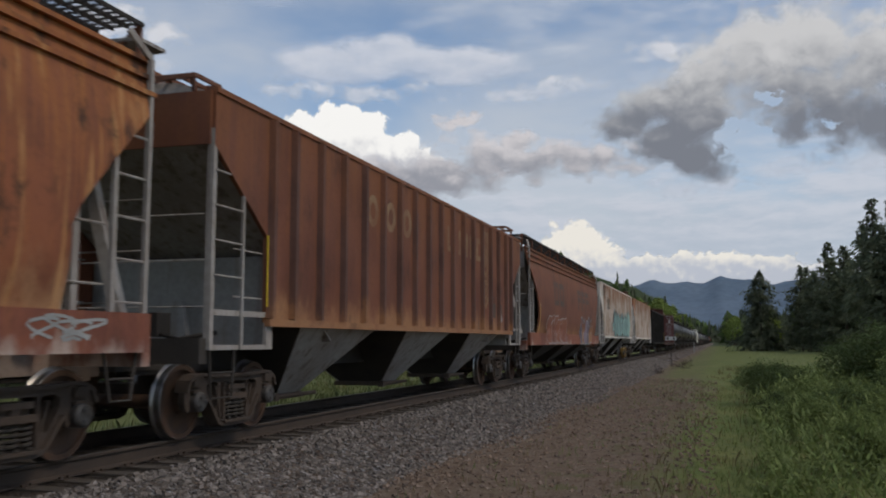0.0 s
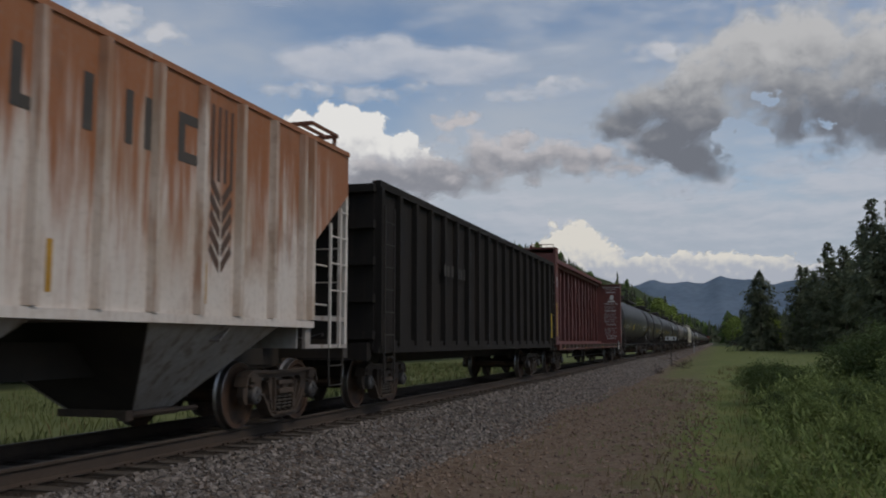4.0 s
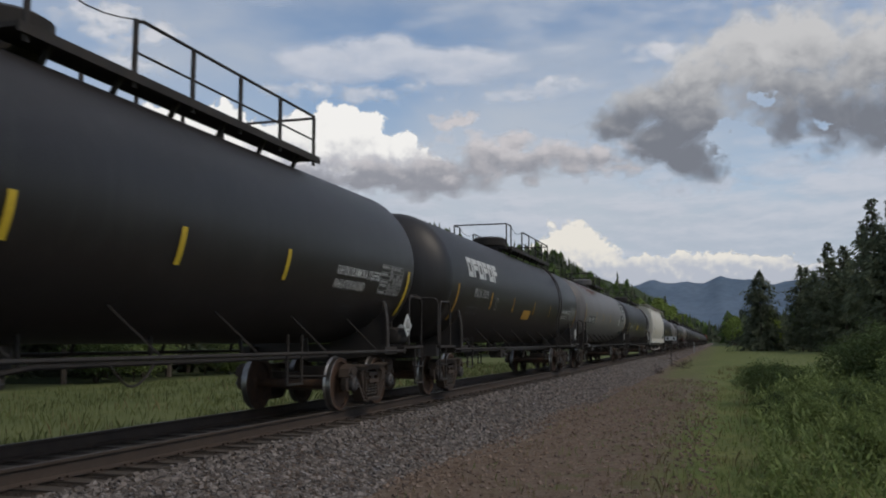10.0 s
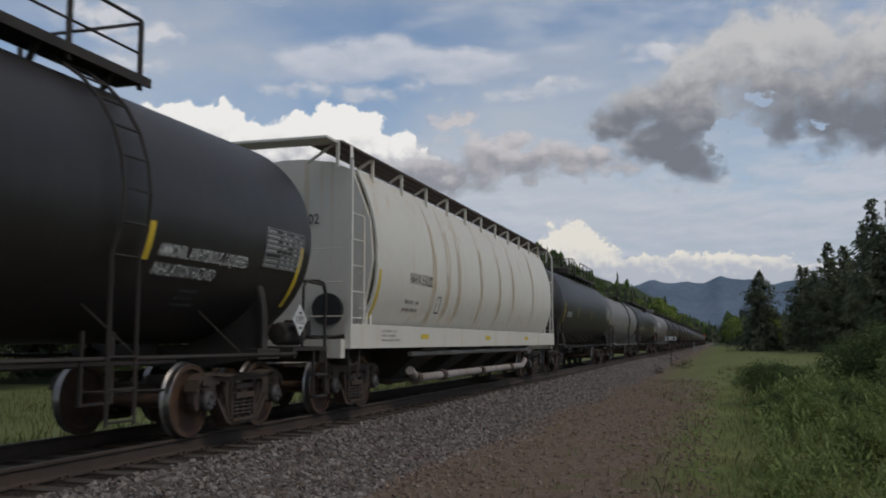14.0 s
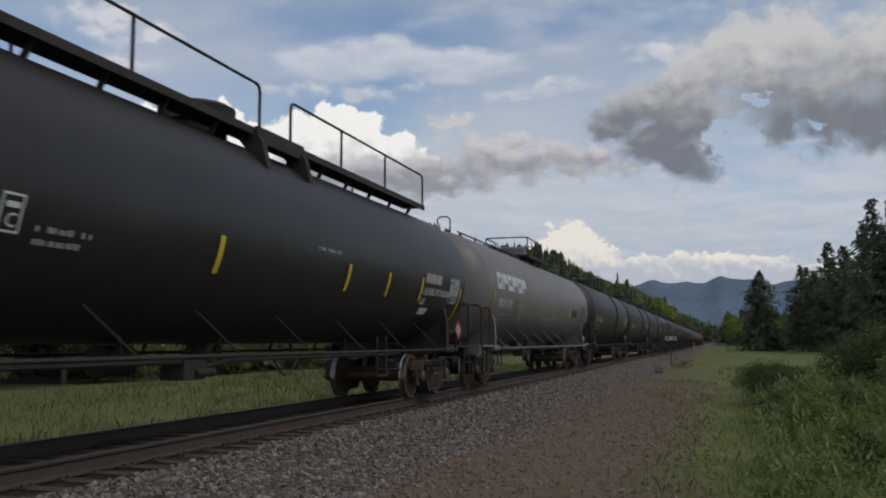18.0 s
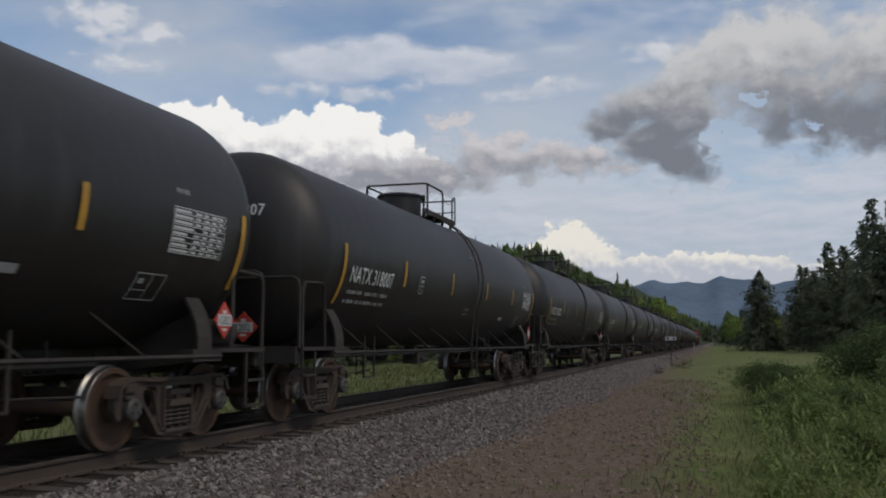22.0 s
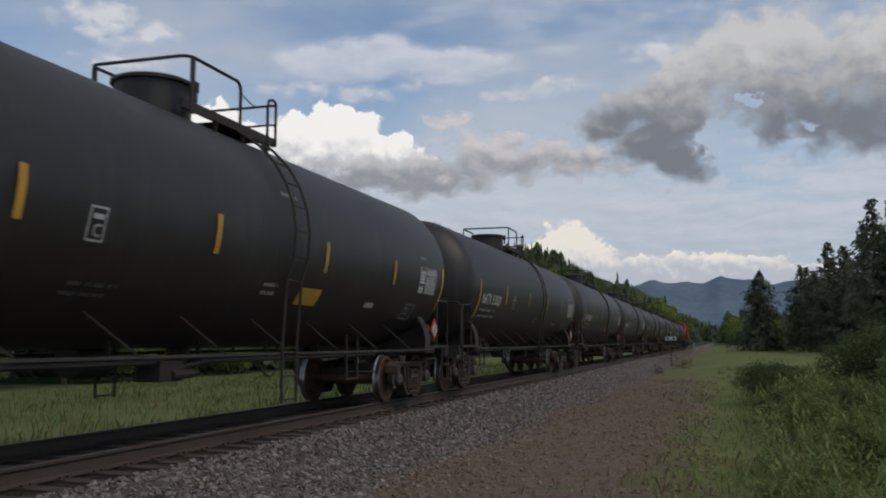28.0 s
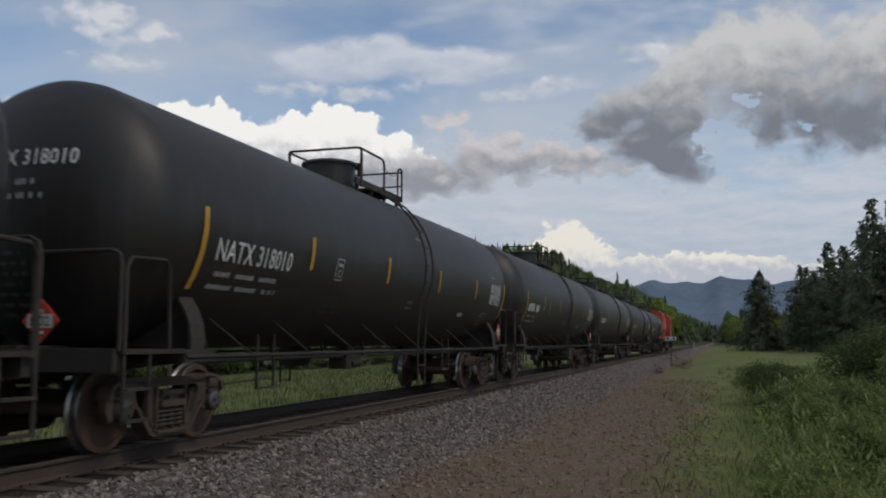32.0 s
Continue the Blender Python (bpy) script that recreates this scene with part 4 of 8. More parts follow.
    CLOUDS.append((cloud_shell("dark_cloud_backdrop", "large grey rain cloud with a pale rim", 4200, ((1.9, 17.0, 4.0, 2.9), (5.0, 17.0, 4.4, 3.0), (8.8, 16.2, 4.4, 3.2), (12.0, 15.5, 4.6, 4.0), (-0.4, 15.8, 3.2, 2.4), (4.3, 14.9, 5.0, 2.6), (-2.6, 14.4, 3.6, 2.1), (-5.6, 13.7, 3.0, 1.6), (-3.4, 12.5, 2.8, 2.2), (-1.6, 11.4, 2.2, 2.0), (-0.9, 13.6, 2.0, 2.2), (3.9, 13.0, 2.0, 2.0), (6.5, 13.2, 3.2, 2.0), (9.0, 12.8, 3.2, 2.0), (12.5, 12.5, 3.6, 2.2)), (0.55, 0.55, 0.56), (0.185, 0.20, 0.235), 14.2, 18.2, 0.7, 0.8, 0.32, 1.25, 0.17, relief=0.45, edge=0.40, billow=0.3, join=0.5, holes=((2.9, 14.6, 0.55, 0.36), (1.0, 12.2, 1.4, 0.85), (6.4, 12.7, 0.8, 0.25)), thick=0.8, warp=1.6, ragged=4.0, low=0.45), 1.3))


# ---- undergrowth ----
M["weed"] = mat("bright_weed_leaves", (0.150, 0.205, 0.062), 0.8, 0, (0.215, 0.255, 0.092), 0.9, 0.6, rand=0.6, spec=0.2, thin=0.35)
M["grass"] = mat("grass_blades", (0.120, 0.165, 0.053), 0.85, 0, (0.180, 0.195, 0.075), 0.7, 0.6, rand=0.6, spec=0.2)
M["meadow_grass"] = mat("meadow_grass_blades", (0.100, 0.122, 0.044), 0.9, 0, (0.135, 0.150, 0.060), 0.7, 0.6, rand=0.4, spec=0.1)
M["dry_grass"] = mat("dry_grass_blades", (0.224, 0.175, 0.091), 0.9, 0, (0.168, 0.140, 0.070), 0.7, 0.6, rand=0.5, spec=0.1)


def blades(b, rng, x, y, h, count, spread, wide):
    z = ground_z(x, y)
    for k in range(count):
        a = rng.uniform(0, 6.3)
        px, py = x + rng.gauss(0, spread), y + rng.gauss(0, spread)
        hh = h * rng.uniform(0.5, 1.2)
        dx, dy = math.cos(a), math.sin(a)
        ln = rng.uniform(0.1, 0.6) * hh
        w = wide * rng.uniform(0.6, 1.3)
        b.add([(px - dy * w, py + dx * w, z - 0.02), (px + dy * w, py - dx * w, z - 0.02), (px + dx * ln * 0.4 + dy * w * 0.7, py + dy * ln * 0.4 - dx * w * 0.7, z + hh * 0.6), (px + dx * ln, py + dy * ln, z + hh)], [(0, 1, 2), (0, 2, 3)])


def make_undergrowth():
    rng = random.Random(51)
    g, d, w, md = Build(), Build(), Build(), Build()
    edge = lambda y: 7.15 + 0.028 * (y - 10) + 0.7 * noise.noise((y * 0.33, 0, 7)) + 0.4 * noise.noise((y * 1.1, 3, 7))
    for i in range(3600):
        y = 8 + 62 * rng.random() ** 1.6
        x = edge(y) + 9.0 * rng.random() ** 1.3 - 0.3
        blades(g, rng, x, y, rng.uniform(0.05, 0.22) * min(1, 0.5 + 0.5 * (x - edge(y))), 7, 0.16, 0.0035 + 0.0002 * y)
    for i in range(500):
        y = 8 + 60 * rng.random() ** 1.5
        x = edge(y) + rng.uniform(-1.3, 4.0)
        blades(d, rng, x, y, rng.uniform(0.06, 0.24), 5, 0.14, 0.003 + 0.0002 * y)
    for i in range(260):
        y = 9 + 34 * rng.random() ** 1.3
        x = rng.uniform(3.6, 7.0)
        blades(g if rng.random() < 0.6 else d, rng, x, y, rng.uniform(0.04, 0.14), 5, 0.12, 0.003 + 0.0002 * y)
    for i in range(2600):
        y = rng.uniform(4, 80)
        x = rng.uniform(-19, -4.0)
        blades(md if rng.random() < 0.9 else d, rng, x, y, rng.uniform(0.12, 0.38), 6, 0.35, 0.007 + 0.0002 * y)
    for i in range(1700):
        y = 9.5 + 30 * rng.random() ** 1.3
        x = edge(y) + 0.55 + 6.5 * rng.random() ** 1.2
        z = ground_z(x, y)
        h = rng.uniform(0.35, 0.95) * min(1, 0.5 + 0.4 * (x - edge(y)))
        tilt = Vector((rng.uniform(-0.25, 0.25), rng.uniform(-0.25, 0.25), 1))
        for k in range(rng.randint(18, 28)):
            p = Vector((x + rng.gauss(0, 0.05), y + rng.gauss(0, 0.05), z)) + tilt * h * rng.uniform(0.15, 1.0)
            a = rng.uniform(0, 6.3)
            s = rng.uniform(0.018, 0.05) * (0.8 + y / 40)
            o = Vector((math.cos(a), math.sin(a), rng.uniform(-0.2, 1.6)))
            t = Vector((-math.sin(a), math.cos(a), rng.uniform(-0.8, 0.8)))
            w.add([p, p + o * s + t * s * 0.38, p + o * s * 2.1, p + o * s - t * s * 0.38], [(0, 1, 2, 3)])
    tagged(part("grass", g, M["grass"]), "rough green grass beside the track and in the meadow", "grass", kind="stuff")
    tagged(part("meadow_grass", md, M["meadow_grass"]), "soft dull green meadow grass across the track", "grass", kind="stuff")
    tagged(part("dry_grass", d, M["dry_grass"]), "dry straw-coloured grass stems", "grass", kind="stuff")
    tagged(part("weeds", w, M["weed"]), "tall leafy green weeds beside the road", "weeds", kind="stuff")
    shrubs = [tree_kind("shrub", "dense dark green leafy shrub beside the gravel road", "shrub", leafy_mesh(rng, 1.5, 0.95, 90, 75, 0.036), M["leaf_dark"]),
              tree_kind("shrub", "fresh green leafy shrub among tall weeds", "shrub", leafy_mesh(rng, 1.3, 1.0, 90, 75, 0.038), M["weed"])]
    first = set()
    for k, x, y, s in ((0, 8.35, 27.0, 0.75), (0, 8.9, 28.5, 0.8), (1, 9.2, 24.0, 0.7), (0, 12.2, 31.0, 1.5), (0, 13.6, 30.0, 1.7), (0, 11.6, 33.5, 1.2), (1, 12.6, 27.5, 1.3), (0, 14.5, 33.0, 1.9), (1, 10.6, 20.0, 0.8), (0, 11.4, 22.5, 1.0), (1, 9.8, 16.5, 0.7), (1, 9.1, 13.8, 0.55), (1, 10.4, 13.2, 0.6), (0, 10.8, 16.0, 0.7), (1, 8.8, 18.5, 0.55), (0, 9.6, 20.5, 0.65), (1, 11.8, 18.0, 0.9), (0, 8.4, 21.5, 0.45)):
        m = pose(x, y, ground_z(x, y), 0, 0, rng.uniform(0, 360))
        if k in first:
            ob = copy_thing(shrubs[k], m)
        else:
            ob = shrubs[k]
            ob.matrix_basis = m
            first.add(k)
        ob.scale = (s * rng.uniform(0.9, 1.2), s, s * rng.uniform(0.85, 1.1))
        ob["group"] = "shrubs beside the road"
    # bushes along the foot of the wood
    for i in range(34):
        y = 8 + 150 * rng.random() ** 1.3
        x = -19.5 - rng.uniform(0, 2.5) - 0.045 * y
        ob = copy_thing(shrubs[i % 2], pose(x, y, ground_z(x, y), 0, 0, rng.uniform(0, 360)))
        s = rng.uniform(1.0, 2.2)
        ob.scale = (s, s, s)
        ob["label"] = "green bush at the foot of the wood"
        ob["group"] = "bushes at the foot of the wood"


def make_signs():
    x, y = 3.95, 66.0
    z = ground_z(x, y)
    sign = tagged(new("trackside_sign"), "small white board with two dark dots on a thin post", "sign")
    sign.matrix_basis = pose(x, y, z)
    part("post", Build().rod((0, 0, -0.2), (0, 0, 1.9), 0.025, 8), M["iron"], sign)
    bd = part("board", Build().box(0, -0.03, 2.02, 0.76, 0.02, 0.27), M["white"], sign)
    dots = Build()
    for dx in (-0.22, 0.22):
        dots.rod((dx, -0.041, 2.02), (dx, -0.047, 2.02), 0.08, 14)
    part("dots", dots, M["graf_dark"], bd)
    x, y = 3.4, 150
    post = tagged(new("milepost"), "white wooden post beside the track", "post")
    post.matrix_basis = pose(x, y, ground_z(x, y))
    part("stake", Build().box(0, 0, 0.8, 0.16, 0.10, 1.8), M["dirty_white"], post)
    for x, y, s in ((4.85, 62.0, 0.75), (3.85, 53.0, 0.35)):
        b = Build()
        rng = random.Random(int(y))
        for k in range(60):
            p = Vector((rng.gauss(0, 0.35), rng.gauss(0, 0.3), abs(rng.gauss(0, 0.4)))) * s
            q = p + Vector((rng.uniform(-1, 1), rng.uniform(-1, 1), rng.uniform(0, 0.6))) * s * 0.8
            b.rod(p, q, 0.008, 4)
        ob = tagged(part("brushwood", b, M["rail_side"], None, "", pose(x, y, ground_z(x, y))), "small heap of dead brown brushwood", "brushwood", kind="stuff")


# ---- railway cars: origin on the rail at the car's middle, +x the near side ----
CARS = []      # thing, place of its middle at the start
WHEELS = []    # wheelset, car's place, offset along the car
WHEEL_R = 0.457


def wheel_meshes():
    prof = [(0.08, -0.02), (0.10, 0.06), (0.12, 0.075), (0.16, 0.03), (0.34, 0.005), (0.385, 0.03), (0.39, 0.055), (WHEEL_R - 0.006, 0.055)]
    inner = [(WHEEL_R + 0.027, -0.072), (0.38, -0.08), (0.35, -0.03), (0.12, -0.02), (0.08, -0.05)]
    b = Build()
    for s in (-1, 1):
        m = Matrix.Translation((s * 0.795, 0, 0)) @ Euler((0, s * math.pi / 2, 0)).to_matrix().to_4x4()
        b.lathe(prof, 28, m, False)
        b.lathe(inner, 28, m, False)
    b.rod((-1.02, 0, 0), (1.02, 0, 0), 0.078, 12)
    t = Build()
    for s in (-1, 1):
        m = Matrix.Translation((s * 0.795, 0, 0)) @ Euler((0, s * math.pi / 2, 0)).to_matrix().to_4x4()
        t.lathe([(WHEEL_R - 0.006, 0.055), (WHEEL_R, 0.05), (WHEEL_R, -0.035), (WHEEL_R + 0.012, -0.045), (WHEEL_R + 0.027, -0.058), (WHEEL_R + 0.027, -0.072)], 28, m, False)
    c = Build()
    for s in (-1, 1):
        m = Matrix.Translation((s * 1.02, 0, 0)) @ Euler((0, s * math.pi / 2, 0)).to_matrix().to_4x4()
        c.lathe([(0.125, -0.05), (0.125, 0.10), (0.10, 0.125), (0.03, 0.13)], 16, m)
        for k in range(3):
            a = 2 * math.pi * k / 3
            c.box(s * 1.155, 0.06 * math.cos(a), 0.06 * math.sin(a), 0.03, 0.035, 0.035)
    return b.mesh("wheels_on_axle", M["wheel"]), t.mesh("tread", M["tread"]), c.mesh("bearing_cap", M["bearing"])


def sideframe_mesh(material):
    """Cast side frame of a freight truck in the y-z plane: arched top member, slanting legs, spring window, bearing jaws."""
    z = WHEEL_R
    half = [(0.0, 0.31), (0.46, 0.31), (0.74, 0.335), (0.94, 0.32), (1.07, 0.25), (1.13, 0.12), (1.12, -0.02), (1.06, -0.12), (1.00, -0.10), (1.00, 0.12), (0.79, 0.12), (0.79, -0.09), (0.73, -0.11), (0.70, 0.03), (0.64, 0.0), (0.40, -0.30), (0.30, -0.335), (0.0, -0.335)]
    out = half + [(-a, b) for a, b in reversed(half[1:-1])]
    drop = [(0.37, 0.20), (0.42, 0.225), (0.57, 0.225), (0.63, 0.18), (0.62, 0.10), (0.49, -0.12), (0.44, -0.14), (0.40, -0.10), (0.36, 0.05)]
    mid = [(-0.27, 0.22), (0.27, 0.22), (0.27, -0.25), (-0.27, -0.25)]
    lift = lambda loop, s=1: [(s * a, z + b) for a, b in loop]
    b = Build().plate(lift(out), [lift(drop), lift(drop, -1), lift(mid)], 0.955, 1.045)
    # flanges along the edges
    for s in (-1, 1):
        for (ya, za), (yb, zb), h in (((0.0, 0.30), (0.48, 0.30), 0.04), ((0.47, 0.30), (0.76, 0.325), 0.04), ((0.75, 0.325), (0.95, 0.31), 0.04), ((0.94, 0.315), (1.07, 0.245), 0.04), ((1.065, 0.25), (1.12, 0.12), 0.035), ((0.30, -0.32), (0.41, -0.285), 0.04), ((0.40, -0.29), (0.645, 0.01), 0.04), ((0.0, -0.32), (0.31, -0.32), 0.045), ((0.285, -0.25), (0.285, 0.22), 0.03), ((0.79, 0.13), (1.0, 0.13), 0.03)):
            b.beam((1.0, s * ya, z + za), (1.0, s * yb, z + zb), 0.19, h)
        b.box(1.02, s * 0.895, z + 0.235, 0.16, 0.20, 0.10)
        b.beam((1.055, s * 0.45, z + 0.17), (1.055, s * 0.33, z - 0.22), 0.03, 0.03)
    b.box(1.0, 0, z - 0.285, 0.25, 0.60, 0.035)
    return b.mesh("side_frame", material)


def spring_mesh():
    pts = [(1.03 + 0.07 * math.cos(a * 0.8), 0.07 * math.sin(a * 0.8), WHEEL_R - 0.255 + 0.0063 * a) for a in range(0, 37)]
    return Build().pipe(pts, 0.0165, 5).mesh("spring", M["truck_light"])


KIT = {}


def make_kit():
    KIT["wheels"], KIT["tread"], KIT["cap"] = wheel_meshes()
    KIT["frame"] = sideframe_mesh(M["truck"])
    KIT["frame_yellow"] = sideframe_mesh(M["truck_yellow"])
    KIT["spring"] = spring_mesh()
    b = Build().box(0, 0, WHEEL_R + 0.06, 2.1, 0.42, 0.22).box(0, 0, WHEEL_R + 0.22, 0.5, 0.5, 0.12)
    for s in (-1, 1):
        b.box(s * 1.0, 0, WHEEL_R + 0.03, 0.26, 0.46, 0.07).box(s * 1.0, 0, WHEEL_R + 0.15, 0.22, 0.42, 0.06).box(s * 1.06, 0, WHEEL_R + 0.09, 0.06, 0.10, 0.12)
        b.beam((-0.7, s * 0.36, WHEEL_R - 0.08), (0.7, s * 0.36, WHEEL_R - 0.08), 0.09, 0.12)
        for t in (-1, 1):
            b.box(t * 0.75, s * 0.42, WHEEL_R - 0.05, 0.10, 0.05, 0.28)
    KIT["bolster"] = b.mesh("bolster", M["truck"])
    c = Build().box(0, 0.35, 0.86, 0.16, 0.7, 0.16).box(0, 0.78, 0.86, 0.24, 0.22, 0.26).box(0.09, 0.92, 0.86, 0.07, 0.22, 0.24).box(-0.06, 0.90, 0.86, 0.10, 0.10, 0.24)
    KIT["coupler"] = c.mesh("coupler", M["truck"])
    h = Build().pipe([(0.30, 0.35, 0.80), (0.30, 0.55, 0.55), (0.30, 0.80, 0.42), (0.24, 0.98, 0.50)], 0.028, 6)
    KIT["hose"] = h.mesh("brake_hose", M["iron"])


def add_truck(car, y, place, frame_key="frame"):
    tr = part("truck", KIT["bolster"], None, car, "", pose(0, y, 0))
    for s in (0, 180):
        f = part("side_frame", KIT[frame_key], None, tr, "", pose(0, 0, 0, 0, 0, s))
        for dy in (-0.17, 0.0, 0.17):
            part("spring", KIT["spring"], None, tr, "", pose(0, dy, 0, 0, 0, s))
    for s in (-1, 1):
        w = part("wheelset", KIT["wheels"], None, tr, "rusty steel wheels with polished treads", pose(0, s * 0.889, WHEEL_R))
        WHEELS.append((w, place, y + s * 0.889))
    return tr


def wheel_join():
    """One wheelset mesh with rusty, polished and bearing surfaces."""
    me = KIT["wheels"]
    bm = bmesh.new()
    bm.from_mesh(me)
    k = len(bm.faces)
    bm.from_mesh(KIT["tread"])
    bm.faces.ensure_lookup_table()
    for f in bm.faces[k:]:
        f.material_index = 1
    k = len(bm.faces)
    bm.from_mesh(KIT["cap"])
    bm.faces.ensure_lookup_table()
    for f in bm.faces[k:]:
        f.material_index = 2
    bm.to_mesh(me)
    bm.free()
    me.materials.append(M["tread"])
    me.materials.append(M["bearing"])


def couplers(car, half):
    for s, a in ((1, 0), (-1, 180)):
        part("coupler", KIT["coupler"], None, car, "", pose(0, s * (half - 0.95), 0, 0, 0, a))
        part("brake_hose", KIT["hose"], None, car, "", pose(0, s * (half - 1.0), 0, 0, 0, a))


def tank_wrap(R, zc, lift=0.018):
    """Puts (u, v) on the flank; marks ahead of the middle sit a little further forward."""
    def f(u, v):
        u -= 0.35 * smooth(3.0, -3.0, u)
        return ((R + lift) * math.cos(v / R), u, zc + (R + lift) * math.sin(v / R))
    return f


TANK_KINDS = dict(
    ammonia=dict(tank=20.1, R=1.50, zc=2.66, tc=16.4),
    natx=dict(tank=17.35, R=1.56, zc=2.66, tc=14.5),
    grey=dict(tank=16.6, R=1.47, zc=2.56, tc=13.6),
)


def head_wrap(R, zc, ht, head, side=-1, lift=0.015):
    """Puts (x, z) on the domed end."""
    def f(x, z):
        r = min(math.hypot(x, z - zc) / R, 0.999)
        a = math.asin(r ** (1 / 0.92))
        return (x, side * (ht - head * (1 - math.cos(a)) + lift), z)
    return f


def railing(parent, x, y0, y1, zt, high, posts, mid=True):
    """A bent pipe handrail with posts along the tank's top."""
    r = Build().pipe([(x, y0, zt), (x, y0, zt + high - 0.10), (x, y0 + 0.03, zt + high - 0.03), (x, y0 + 0.10, zt + high), (x, y1 - 0.10, zt + high), (x, y1 - 0.03, zt + high - 0.03), (x, y1, zt + high - 0.10), (x, y1, zt)], 0.024, 6)
    for y in posts:
        r.pipe([(x, y, zt), (x, y, zt + high)], 0.024, 6)
    if mid:
        r.pipe([(x, y0, zt + high * 0.52), (x, y1, zt + high * 0.52)], 0.016, 5)
    return part("top_railing", r, M["iron"], parent)


def dome_deck(car, zt, y0, y1):
    """Grating deck beside the dome on two curbs with brackets."""
    p = Build().box(0.0, (y1 + 0.35) / 2, zt + 0.05, 1.46, y1 - 0.35, 0.035)
    for t in (-1, 1):
        p.box(t * 0.73, (y0 + y1) / 2, zt + 0.01, 0.05, y1 - y0, 0.12)
        for k in range(4):
            y = y0 + 0.15 + (y1 - y0 - 0.3) * k / 3
            p.beam((t * 0.72, y, zt + 0.0), (t * 0.66, y, zt - 0.24), 0.06, 0.06)
    return part("walkway", p, M["iron"], car)


def dome_rails(car, zt, high, ya, yb, yc):
    """Bent pipe rails: a hoop round the dome's outer side, down to the deck, and a loop at the deck's end."""
    x, z = 0.76, zt + high
    arc = lambda ctr, u, w: [tuple(Vector(ctr) + 0.13 * (math.cos(a) * Vector(u) + math.sin(a) * Vector(w))) for a in (0, 0.4, 0.8, 1.2, 1.57)]
    r = Build()
    hoop = []
    for s in (1, -1):
        down = [(s * x, yb, zt + 0.02), (s * x, yb, z - 0.14)] + arc((s * x, yb - 0.13, z - 0.13), (0, 1, 0), (0, 0, 1))
        turn = arc((s * (x - 0.13), ya + 0.13, z), (s, 0, 0), (0, -1, 0))
        leg = down + turn
        hoop += leg if s > 0 else leg[::-1]
    r.pipe(hoop, 0.024, 7)
    part("dome_railing", r, M["iron"], car)
    for s in (1, -1):
        part("rail_post", Build().box(s * x, ya + 0.10, (zt + z) / 2 - 0.05, 0.025, 0.085, high + 0.08), M["iron"], car)
        lp = Build().pipe([(s * x, yc - 0.26, zt), (s * x, yc - 0.26, z - 0.12), (s * x, yc - 0.21, z - 0.03), (s * x, yc - 0.10, z), (s * x, yc, z - 0.03), (s * x, yc, z - 0.1), (s * x, yc, zt - 0.05)], 0.022, 6)
        part("end_loop", lp, M["iron"], car)
        part("chain", Build().pipe([(s * x, yb + (yc - 0.26 - yb) * k / 6, z - 0.14 - 0.10 * math.sin(math.pi * k / 6)) for k in range(7)], 0.009, 4), M["iron"], car)
    part("cross_rail", Build().pipe([(-x, yc, z - 0.06), (x, yc, z - 0.06)], 0.020, 6).pipe([(-x, yc, zt + high * 0.45), (x, yc, zt + high * 0.45)], 0.016, 6), M["iron"], car)


